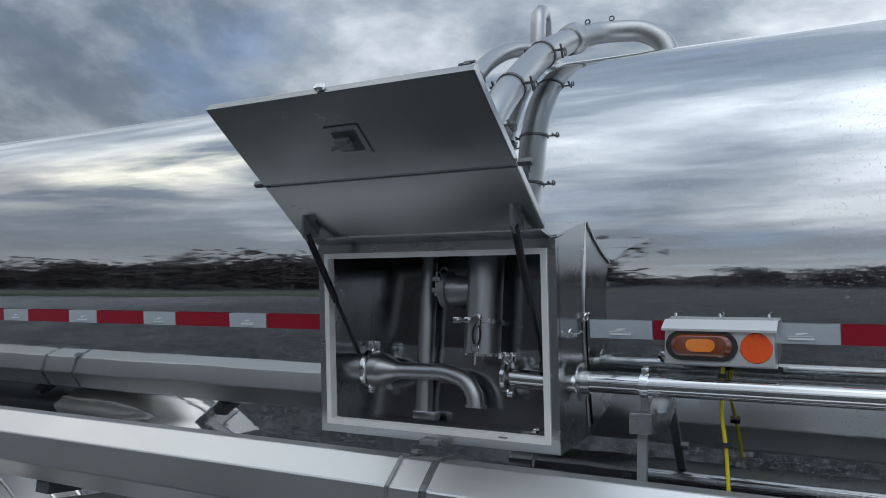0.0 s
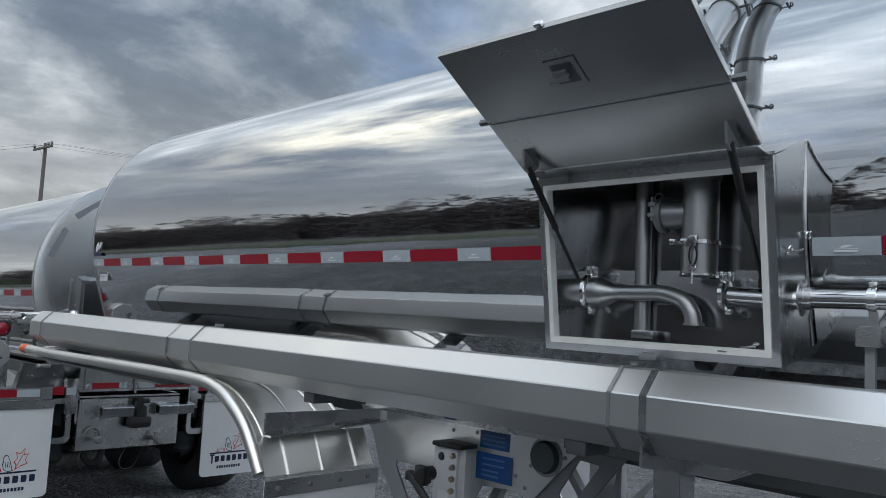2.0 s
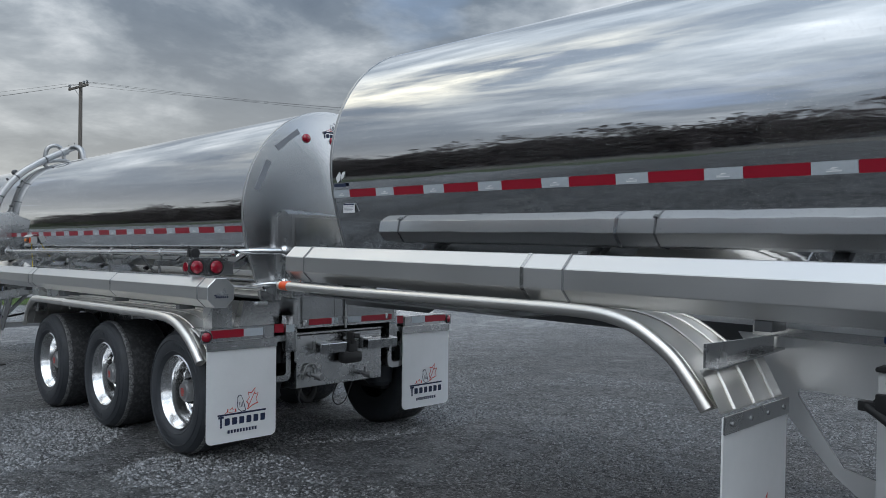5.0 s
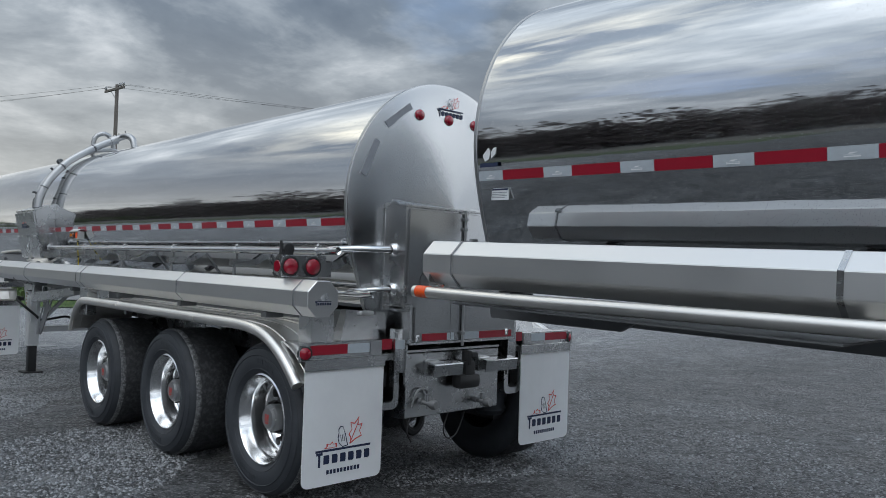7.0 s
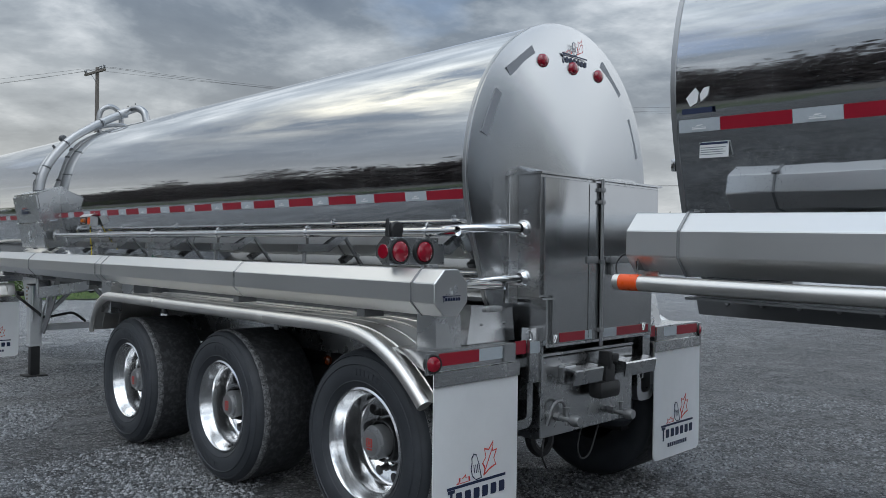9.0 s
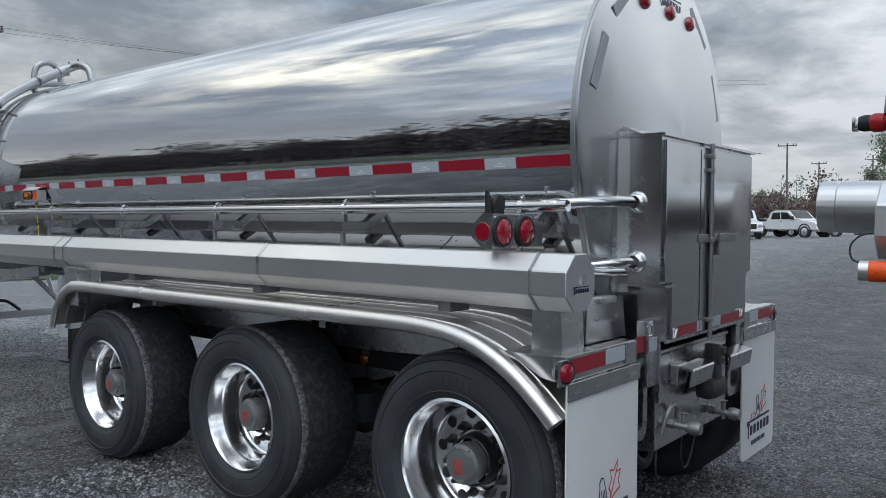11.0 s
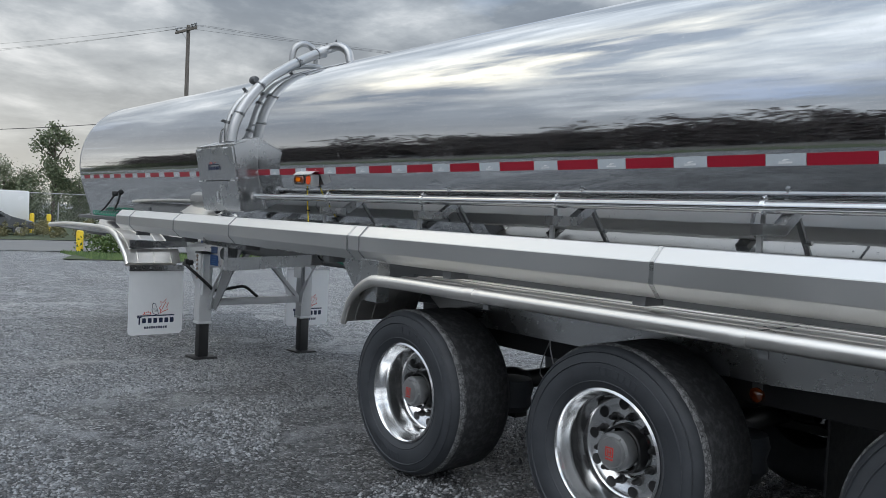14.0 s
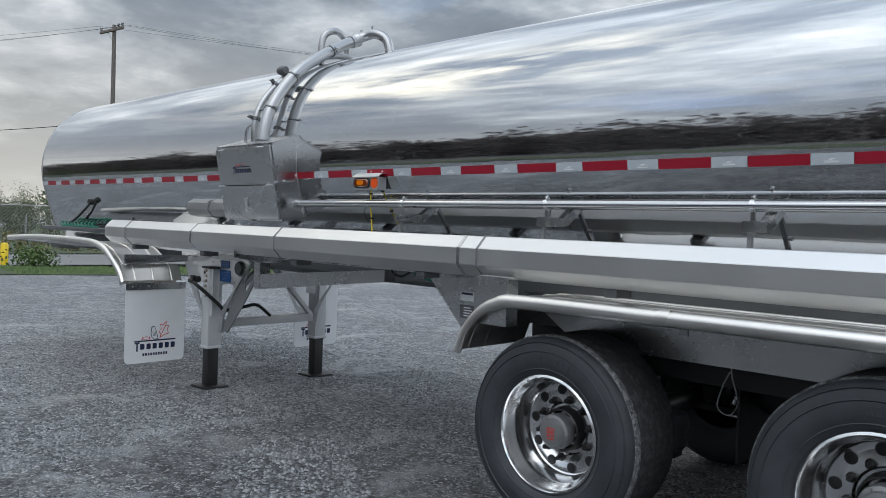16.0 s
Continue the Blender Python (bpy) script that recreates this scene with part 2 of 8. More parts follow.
def gravel():
    """Crushed stone pressed into wet fines: grey chips, dark gaps, paler worn patches."""
    m = Mat("wet_gravel", (0.2, 0.21, 0.22), 0.6)
    warp = m.t.nodes.new("ShaderNodeVectorMath")
    warp.operation = "MULTIPLY_ADD"
    wob = m.t.nodes.new("ShaderNodeTexNoise")
    wob.inputs["Scale"].default_value = 24.0
    m.link(m.vec, wob.inputs["Vector"])
    m.link(wob.outputs[1], warp.inputs[0])
    warp.inputs[1].default_value = (0.035, 0.035, 0.035)
    m.link(m.vec, warp.inputs[2])
    vec = warp.outputs[0]
    big = m.noise(0.30, 4, 0.6)
    patch = m.noise(1.1, 7, 0.68, None, 0.5)
    lump = m.noise(5.5, 6, 0.65, None, 0.3)
    col = m.t.nodes.new("ShaderNodeSeparateColor")
    m.link(m.voronoi(40, "F1", 1, 1.0, vec), col.inputs[0])
    edge = m.voronoi(40, "DISTANCE_TO_EDGE", 0, 1.0, vec)
    stone = m.mix(m.math("POWER", col.outputs[0], 2.0), (0.085, 0.090, 0.098), (0.66, 0.67, 0.685))
    gap = m.range(edge, 0.02, 0.15, 1.0, 0.0)
    chips = m.mix(gap, stone, (0.028, 0.030, 0.034))
    grit = m.range(m.noise(85, 4, 0.75), 0.35, 0.65, 0.0, 1.0)
    fines = m.mix(grit, (0.11, 0.117, 0.128), (0.56, 0.575, 0.595))
    bare = m.math("ADD", m.range(lump, 0.40, 0.60, -0.35, 0.40), m.range(patch, 0.42, 0.60, -0.20, 0.35))
    base = m.mix(m.math("MINIMUM", m.math("MAXIMUM", bare, 0.0), 0.92), chips, fines)
    dusty = m.range(m.noise(0.7, 7, 0.74, None, 0.8), 0.54, 0.66, 0.0, 0.48)
    base = m.mix(dusty, base, (0.50, 0.51, 0.51))
    worn = m.mix(m.range(big, 0.35, 0.65, 0.18, 0.0), base, (0.07, 0.074, 0.08))
    # the colour is scaled along x: paler towards -x, with a ragged edge
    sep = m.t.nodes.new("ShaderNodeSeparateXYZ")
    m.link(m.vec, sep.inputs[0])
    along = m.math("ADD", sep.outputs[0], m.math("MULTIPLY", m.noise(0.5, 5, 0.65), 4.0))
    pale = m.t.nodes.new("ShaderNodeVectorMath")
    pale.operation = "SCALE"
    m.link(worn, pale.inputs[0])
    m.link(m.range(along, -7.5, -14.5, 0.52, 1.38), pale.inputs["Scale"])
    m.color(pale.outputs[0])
    m.rough(m.math("ADD", m.range(patch, 0.36, 0.60, 0.32, 0.58), m.math("MULTIPLY", col.outputs[1], 0.25)))
    m.b.inputs["Specular IOR Level"].default_value = 0.5
    h = m.math("MULTIPLY", m.range(edge, 0.0, 0.25, 0.0, 1.0), m.math("ADD", col.outputs[2], 0.25))
    h = m.math("MULTIPLY", h, m.range(m.math("MINIMUM", m.math("MAXIMUM", bare, 0.0), 1.0), 0.0, 1.0, 1.0, 0.25))
    m.bump(m.math("ADD", h, m.math("ADD", m.math("MULTIPLY", lump, 2.4), m.math("MULTIPLY", m.noise(80, 4), 0.4))), 1.0, 0.026)
    return m.m


def rubber():
    m = Mat("tyre_rubber", (0.018, 0.018, 0.019), 0.62)
    w = m.noise(7, 6, 0.65)
    m.color(m.mix(m.range(w, 0.4, 0.75, 0.0, 0.6), (0.032, 0.036, 0.043), (0.072, 0.078, 0.088)))
    m.rough(m.range(w, 0.3, 0.7, 0.48, 0.75))
    m.bump(m.noise(90, 4), 0.25, 0.004)
    return m.m


def worn_rubber():
    """Scuffed tread shoulder: grey crumbled rubber with dark cracks."""
    m = Mat("scuffed_rubber", (0.1, 0.1, 0.1), 0.85)
    w = m.noise(38, 7, 0.75, None, 0.6)
    c = m.voronoi(55, "DISTANCE_TO_EDGE")
    base = m.mix(m.range(w, 0.42, 0.62, 0.0, 1.0), (0.10, 0.102, 0.105), (0.36, 0.365, 0.37))
    m.color(m.mix(m.range(c, 0.0, 0.08, 0.8, 0.0), base, (0.03, 0.03, 0.032)))
    m.bump(w, 0.8, 0.012)
    return m.m


def tread():
    m = Mat("worn_tread", (0.025, 0.025, 0.026), 0.75)
    w = m.noise(26, 6, 0.7)
    m.color(m.mix(m.range(w, 0.45, 0.7, 0.0, 0.8), (0.030, 0.031, 0.034), (0.105, 0.108, 0.112)))
    m.bump(w, 0.5, 0.010)
    return m.m


def plain(name, color, rough, metal=0.0, scale=12.0, vary=0.10, bump=0.05, **kw):
    m = Mat(name, color, rough, metal, **kw)
    w = m.noise(scale, 5, 0.6)
    m.color(m.mix(w, tuple(c * (1 - vary) for c in color), tuple(min(1.0, c * (1 + vary)) for c in color)))
    m.rough(m.range(w, 0.3, 0.7, max(0.02, rough * 0.85), min(1.0, rough * 1.15)))
    if bump:
        m.bump(m.noise(scale * 6, 3), bump, 0.003)
    return m.m


def spun_head():
    m = Mat("spun_steel", (0.54, 0.55, 0.56), 0.24, 1.0, Anisotropic=0.7)
    tg = m.t.nodes.new("ShaderNodeTangent")
    tg.direction_type, tg.axis = "RADIAL", "X"
    m.link(tg.outputs[0], m.b.inputs["Tangent"])
    w = m.noise(2.5, 4, 0.6)
    m.rough(m.range(w, 0.3, 0.7, 0.18, 0.27))
    return m.m


def drops_steel(name, color, lo, hi):
    """Satin sheet with beads of rain on it."""
    m = Mat(name, color, lo, 1.0)
    wear = m.noise(2.6, 5, 0.6)
    grain = m.noise(22, 3, 0.6, (0.08, 3, 3))
    m.rough(m.math("ADD", m.range(wear, 0.3, 0.7, lo, hi), m.math("MULTIPLY", grain, 0.06)))
    cell = m.voronoi(160, "F1", 0)
    sep = m.t.nodes.new("ShaderNodeSeparateColor")
    m.link(m.voronoi(160, "F1", 1), sep.inputs[0])
    rnd = m.range(sep.outputs[0], 0.45, 1.0, 0.0, 0.36)
    drop = m.math("MULTIPLY", m.math("MAXIMUM", m.math("SUBTRACT", rnd, cell), 0.0), m.range(m.noise(1.4, 3), 0.38, 0.55, 0.0, 1.0))
    m.bump(drop, 0.45, 0.004)
    return m.m


def leafy(name, a, b):
    m = Mat(name, a, 0.7)
    n = m.t.nodes.new("ShaderNodeNewGeometry")
    m.color(m.mix(n.outputs["Random Per Island"], a, b))
    m.b.inputs["Subsurface Weight"].default_value = 0.0
    return m.m


def flap_rubber():
    """White plastic sheet that lets some light through."""
    m = Mat("white_flap", (0.86, 0.87, 0.88), 0.42)
    w = m.noise(3.5, 6, 0.65)
    m.color(m.mix(m.range(w, 0.3, 0.75, 0.0, 1.0), (0.92, 0.93, 0.94), (0.84, 0.85, 0.86)))
    tl = m.t.nodes.new("ShaderNodeBsdfTranslucent")
    tl.inputs[0].default_value = (0.94, 0.96, 0.98, 1)
    mx = m.t.nodes.new("ShaderNodeMixShader")
    mx.inputs[0].default_value = 0.12
    m.link(m.b.outputs[0], mx.inputs[1])
    m.link(tl.outputs[0], mx.inputs[2])
    m.link(mx.outputs[0], m.t.nodes["Material Output"].inputs[0])
    return m.m


def wavy_door():
    """Polished flat sheet whose slight buckling smears what it mirrors."""
    m = Mat("door_steel", (0.44, 0.445, 0.45), 0.16, 1.0)
    w = m.noise(2.5, 4, 0.6)
    m.rough(m.range(w, 0.3, 0.7, 0.12, 0.20))
    m.bump(m.noise(2.2, 2, 0.4, (1, 1.3, 0.7)), 0.35, 0.02)
    return m.m


TANK = mirror_steel()
HEAD = spun_head()
SATIN = drops_steel("satin_steel", (0.74, 0.74, 0.735), 0.30, 0.40)
SHEET = steel("sheet_steel", (0.55, 0.555, 0.56), 0.20, 0.34)
FENDER = steel("fender_steel", (0.84, 0.815, 0.775), 0.30, 0.44)
PIPE = steel("pipe_steel", (0.46, 0.465, 0.47), 0.32, 0.48)
TUBE = steel("polished_tube", (0.64, 0.645, 0.65), 0.10, 0.18)
UNDER = steel("door_lining", (0.42, 0.425, 0.43), 0.18, 0.28)
CAST = plain("cast_steel", (0.33, 0.335, 0.34), 0.5, 0.8, 25, 0.18, 0.2)
CHROME = steel("polished_aluminium", (0.82, 0.825, 0.83), 0.13, 0.23)
DARKSTEEL = plain("dark_sheet", (0.16, 0.165, 0.17), 0.5, 0.6, 8, 0.2, 0.1)
FRAMEPAINT = steel("bright_frame", (0.78, 0.785, 0.79), 0.30, 0.44)
LEGPAINT = plain("grey_leg_paint", (0.60, 0.61, 0.62), 0.42, 0.1, 6, 0.12, 0.1)
GUSSET = plain("dull_frame", (0.26, 0.265, 0.27), 0.45, 0.5, 6, 0.14, 0.1)
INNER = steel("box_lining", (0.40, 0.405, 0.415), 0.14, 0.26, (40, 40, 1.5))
CRADLE = steel("cradle_steel", (0.66, 0.665, 0.67), 0.10, 0.18)
DOOR = wavy_door()
RUBBER, TREAD = rubber(), tread()
BLACK = plain("black_paint", (0.015, 0.015, 0.016), 0.45, 0.0, 20, 0.25, 0.1)
PLASTIC = plain("black_plastic", (0.02, 0.02, 0.021), 0.5, 0.0, 30, 0.2, 0.1)
FLAP = flap_rubber()
SEAL = plain("white_seal", (0.88, 0.87, 0.84), 0.6, 0.0, 9, 0.1, 0.1)
RED = plain("red_reflector", (0.31, 0.007, 0.024), 0.35, 0.0, 60, 0.12, 0.1)
WHITE = plain("white_reflector", (0.47, 0.515, 0.555), 0.35, 0.0, 60, 0.10, 0.1)
GREYTAPE = plain("grey_reflector", (0.26, 0.275, 0.30), 0.35, 0.0, 60, 0.1, 0.1)
REDLENS = plain("red_lens", (0.30, 0.004, 0.020), 0.12, 0.0, 40, 0.2, 0.1, Coat_Weight=1.0)
AMBER = plain("amber_lens", (0.85, 0.22, 0.005), 0.12, 0.0, 40, 0.15, 0.1, Coat_Weight=1.0)
AMBERDARK = plain("amber_lens_edge", (0.17, 0.032, 0.004), 0.12, 0.0, 40, 0.2, 0.1, Coat_Weight=1.0)
ORANGE = plain("orange_reflector", (0.86, 0.10, 0.012), 0.3, 0.0, 50, 0.08, 0.05)
PALEBLUE = plain("pale_print", (0.09, 0.18, 0.36), 0.5, 0.0, 20, 0.1, 0.0)
PORT = plain("port_rubber", (0.045, 0.055, 0.056), 0.55, 0.0, 15, 0.2, 0.1)
BOLT = plain("plated_bolt", (0.52, 0.43, 0.36), 0.4, 0.9, 30, 0.2, 0.1)
BLUE = plain("blue_plate", (0.014, 0.07, 0.23), 0.35, 0.0, 20, 0.12, 0.03)
NAVY = plain("navy_print", (0.012, 0.022, 0.065), 0.5, 0.0, 20, 0.1, 0.0)
REDPRINT = plain("red_print", (0.62, 0.06, 0.05), 0.5, 0.0, 20, 0.1, 0.0)
PAPER = plain("white_sticker", (0.75, 0.76, 0.77), 0.5, 0.0, 20, 0.05, 0.0)
REDPAINT = plain("red_paint", (0.55, 0.02, 0.025), 0.3, 0.0, 20, 0.15, 0.05)
YELLOW = plain("yellow_cable", (0.80, 0.62, 0.02), 0.45, 0.0, 20, 0.1, 0.0)
YPAINT = plain("yellow_paint", (0.82, 0.58, 0.02), 0.5, 0.0, 8, 0.12, 0.1)
GREEN = plain("green_hose", (0.03, 0.22, 0.14), 0.4, 0.0, 20, 0.15, 0.05)
GRAVEL = gravel()
STONE = leafy("loose_stone", (0.06, 0.064, 0.07), (0.36, 0.37, 0.38))
GRASS = leafy("grass_blades", (0.05, 0.10, 0.025), (0.12, 0.17, 0.05))
TURF = plain("grass_ground", (0.050, 0.068, 0.030), 0.9, 0.0, 0.6, 0.35, 0.5)
LEAF = leafy("green_leaf", (0.085, 0.115, 0.065), (0.23, 0.26, 0.16))
DRYGRASS = leafy("dry_grass", (0.13, 0.13, 0.06), (0.30, 0.27, 0.15))
RUSTLEAF = leafy("autumn_leaf", (0.085, 0.055, 0.055), (0.20, 0.14, 0.12))
WORNRUBBER = worn_rubber()
TWIG = leafy("bare_twigs", (0.085, 0.075, 0.075), (0.23, 0.20, 0.20))
BARK = plain("bark", (0.10, 0.085, 0.07), 0.9, 0.0, 10, 0.3, 0.6)
POLEWOOD = plain("pole_wood", (0.15, 0.135, 0.12), 0.85, 0.0, 6, 0.25, 0.4)
CARWHITE = plain("white_car_paint", (0.78, 0.79, 0.80), 0.25, 0.0, 2, 0.03, 0.0, Coat_Weight=1.0)
CARGREY = plain("grey_car_paint", (0.10, 0.105, 0.11), 0.25, 0.3, 2, 0.05, 0.0, Coat_Weight=1.0)
GLASS = plain("dark_car_glass", (0.012, 0.014, 0.016), 0.06, 0.0, 2, 0.1, 0.0)
DRYFIELD = plain("stubble_field", (0.10, 0.095, 0.085), 0.9, 0.0, 0.5, 0.3, 0.5)
CONCRETE = plain("pale_road", (0.17, 0.17, 0.17), 0.8, 0.0, 0.8, 0.2, 0.3)
FENCEWIRE = plain("galvanised_wire", (0.42, 0.43, 0.44), 0.45, 0.8, 20, 0.1, 0.1)


# ------------------------------------------------------------------ mesh helpers
LIFT = 1.97  # height of the tank's axis over a trailer's base


def part(name, bm, material, parent=None, label="", at=None, smooth=38, **tags):
    """Links a bmesh as one mesh object."""
    me = bpy.data.meshes.new(name)
    bmesh.ops.recalc_face_normals(bm, faces=bm.faces)
    bm.to_mesh(me)
    bm.free()
    if smooth:
        me.shade_smooth()
        me.set_sharp_from_angle(angle=radians(smooth))
    me.materials.append(material)
    ob = new(name, me)
    if parent:
        ob.parent = parent
    if at:
        ob.location = at
    return tagged(ob, label, **tags)


def again(ob, at, parent=None, m=None):
    """One more object on the same mesh."""
    o = new(ob.name.split(".")[0], ob.data)
    o.parent = parent or ob.parent
    if m is not None:
        o.matrix_basis = m
    else:
        o.location = at
    for k in ("label",):
        if k in ob:
            o[k] = ob[k]
    return o


def box(bm, x0, x1, y0, y1, z0, z1, bevel=0.0, m=None):
    r = bmesh.ops.create_cube(bm, size=1.0)
    vs = r["verts"]
    for v in vs:
        v.co = Vector(((x0 + x1) / 2 + v.co.x * (x1 - x0), (y0 + y1) / 2 + v.co.y * (y1 - y0), (z0 + z1) / 2 + v.co.z * (z1 - z0)))
        if m is not None:
            v.co = m @ v.co
    if bevel:
        es = list({e for v in vs for e in v.link_edges})
        bmesh.ops.bevel(bm, geom=es, offset=bevel, segments=2, affect="EDGES", profile=0.6)
    return bm


def boxed(*a, **k):
    return box(bmesh.new(), *a, **k)


def ring(bm, centre, u, v, r, n):
    return [bm.verts.new(centre + (u * math.cos(a) + v * math.sin(a)) * r) for a in (2 * math.pi * i / n for i in range(n))]


def bridge(bm, a, b, closed=True):
    n = len(a)
    for i in range(n if closed else n - 1):
        j = (i + 1) % n
        bm.faces.new((a[i], a[j], b[j], b[i]))


def sweep(bm, pts, r, n=12, caps=True):
    """A round tube along a polyline; r a number or one for each point."""
    pts = [Vector(p) for p in pts]
    rs = r if isinstance(r, (list, tuple)) else [r] * len(pts)
    rings, u = [], None
    for i, p in enumerate(pts):
        d = (pts[min(i + 1, len(pts) - 1)] - pts[max(i - 1, 0)]).normalized()
        if u is None:
            u = d.orthogonal().normalized()
        u = (u - d * u.dot(d)).normalized()
        rings.append(ring(bm, p, u, d.cross(u), rs[i], n))
    for a, b in zip(rings, rings[1:]):
        bridge(bm, a, b)
    if caps:
        bm.faces.new(rings[0][::-1])
        bm.faces.new(rings[-1])
    return bm


def tube(pts, r, n=12, caps=True):
    return sweep(bmesh.new(), pts, r, n, caps)


def curve(pts, k=6):
    """Points smoothed by a spline through them."""
    p = [Vector(q) for q in pts]
    p = [p[0] * 2 - p[1]] + p + [p[-1] * 2 - p[-2]]
    out = []
    for i in range(1, len(p) - 2):
        a, b, c, d = p[i - 1], p[i], p[i + 1], p[i + 2]
        for j in range(k):
            t = j / k
            out.append(0.5 * (2 * b + (c - a) * t + (2 * a - 5 * b + 4 * c - d) * t * t + (3 * b - 3 * c + d - a) * t ** 3))
    out.append(p[-2])
    return out


def lathe(bm, profile, axis="y", centre=(0, 0, 0), n=32):
    """A turned shape: profile of (radius, along)."""
    c = Vector(centre)
    ax = {"x": (Vector((1, 0, 0)), Vector((0, 1, 0)), Vector((0, 0, 1))), "y": (Vector((0, 1, 0)), Vector((0, 0, 1)), Vector((1, 0, 0))), "z": (Vector((0, 0, 1)), Vector((1, 0, 0)), Vector((0, 1, 0)))}[axis]
    last = None
    for r, a in profile:
        o = c + ax[0] * a
        cur = [bm.verts.new(o)] if r < 1e-5 else ring(bm, o, ax[1], ax[2], r, n)
        if last is not None:
            if len(last) == 1 and len(cur) > 1:
                for i in range(n):
                    bm.faces.new((last[0], cur[i], cur[(i + 1) % n]))
            elif len(cur) == 1 and len(last) > 1:
                for i in range(n):
                    bm.faces.new((cur[0], last[(i + 1) % n], last[i]))
            elif len(cur) > 1:
                bridge(bm, last, cur)
        last = cur
    return bm


def turned(profile, axis="y", centre=(0, 0, 0), n=32):
    return lathe(bmesh.new(), profile, axis, centre, n)


def prism(bm, poly, axis, a0, a1, bevel=0.0):
    """A polygon drawn out along an axis. poly in the two other axes, in order (x: y,z; y: x,z; z: x,y)."""
    def at(p, a):
        return {"x": (a, p[0], p[1]), "y": (p[0], a, p[1]), "z": (p[0], p[1], a)}[axis]
    lo, hi = [bm.verts.new(at(p, a0)) for p in poly], [bm.verts.new(at(p, a1)) for p in poly]
    bridge(bm, lo, hi)
    f = [bm.faces.new(lo[::-1]), bm.faces.new(hi)]
    if bevel:
        es = list({e for v in lo + hi for e in v.link_edges})
        bmesh.ops.bevel(bm, geom=es, offset=bevel, segments=1, affect="EDGES")
    return bm


def prismed(*a, **k):
    return prism(bmesh.new(), *a, **k)


def framed(bm, x0, x1, z0, z1, w, y0, y1):
    """A flat rectangular frame in the xz plane, of four strips."""
    for a in ((x0, x1, z0, z0 + w), (x0, x1, z1 - w, z1), (x0, x0 + w, z0 + w, z1 - w), (x1 - w, x1, z0 + w, z1 - w)):
        box(bm, a[0], a[1], y0, y1, a[2], a[3])
    return bm


def plate(bm, outer, hole, axis, a0, a1):
    """A plate with one hole: both loops have the same number of corners."""
    def at(p, a):
        return {"x": (a, p[0], p[1]), "y": (p[0], a, p[1]), "z": (p[0], p[1], a)}[axis]
    loops = [[bm.verts.new(at(p, a)) for p in q] for a in (a0, a1) for q in (outer, hole)]
    o0, h0, o1, h1 = loops
    bridge(bm, o0, h0)
    bridge(bm, o1, h1)
    bridge(bm, o0, o1)
    bridge(bm, h0, h1)
    return bm


def hang(pts, k=10, sag=0.0):
    a, b = Vector(pts[0]), Vector(pts[1])
    return [a.lerp(b, i / k) - Vector((0, 0, sag * 4 * (i / k) * (1 - i / k))) for i in range(k + 1)]


# ------------------------------------------------------------------ ground
def ease(a, lo, hi):
    t = min(1.0, max(0.0, (a - lo) / (hi - lo)))
    return t * t * (3 - 2 * t)


BANK = ((-9.0, 0.0), (-20.0, 0.1), (-34.0, 0.25), (-60.0, 0.4))


def bank(y):
    """The land rises a little behind the yard: a grass margin, then a field up to the woods."""
    for (a, za), (b, zb) in zip(BANK, BANK[1:]):
        if b <= y < a:
            return za + (zb - za) * (a - y) / (a - b)
    return 0.0 if y >= BANK[0][0] else BANK[-1][1]


def ground_z(x, y):
    """The yard falls gently to the fence, and lies level further off."""
    xs = max(-24.0, min(0.5, x))
    ys = max(-8.0, min(14.0, y))
    return 0.18 + 0.0164 * xs - 0.019 * ys - 0.15 * ease(x, 1.0, 5.0) + 1.15 * ease(y, 12.0, 52.0) + bank(y) - 0.010 * noise.noise((x * 0.35, y * 0.35, 0))


def build_ground():
    def lines(lo, hi, step):
        near = [lo + step * i for i in range(int((hi - lo) / step) + 1)]
        far, d = [], 2.0
        while d < 2600:
            far.append(d)
            d *= 1.6
        return [lo - d for d in reversed(far)] + near + [hi + d for d in far]
    xs, ys = lines(-30, 12, 0.75), lines(-14, 22, 0.75)
    verts = [(x, y, ground_z(x, y)) for y in ys for x in xs]
    w = len(xs)
    faces = [(j * w + i, j * w + i + 1, (j + 1) * w + i + 1, (j + 1) * w + i) for j in range(len(ys) - 1) for i in range(w - 1)]
    me = bpy.data.meshes.new("ground")
    me.from_pydata(verts, [], faces)
    me.shade_smooth()
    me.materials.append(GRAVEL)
    tagged(new("ground", me), "dark wet gravel yard with pale dusty patches", "ground", kind="structure")


def scatter(name, spots, size, material, label, category, flat=0.6):
    """Small loose stones or tufts, joined into one."""
    verts, faces = [], []
    for x, y in spots:
        s = size * random.uniform(0.45, 1.5)
        z = ground_z(x, y)
        a = random.uniform(0, 6.28)
        k = len(verts)
        for i in range(5):
            b = a + i * 1.2566
            q = s * random.uniform(0.7, 1.1)
            verts.append((x + q * math.cos(b), y + q * math.sin(b), z - 0.002 + s * 0.1 * random.random()))
        verts.append((x + s * random.uniform(-.3, .3), y + s * random.uniform(-.3, .3), z + s * flat * random.uniform(0.7, 1.2)))
        faces += [(k + i, k + (i + 1) % 5, k + 5) for i in range(5)]
    me = bpy.data.meshes.new(name)
    me.from_pydata(verts, [], faces)
    me.materials.append(material)
    return tagged(new(name, me), label, category, kind="stuff")


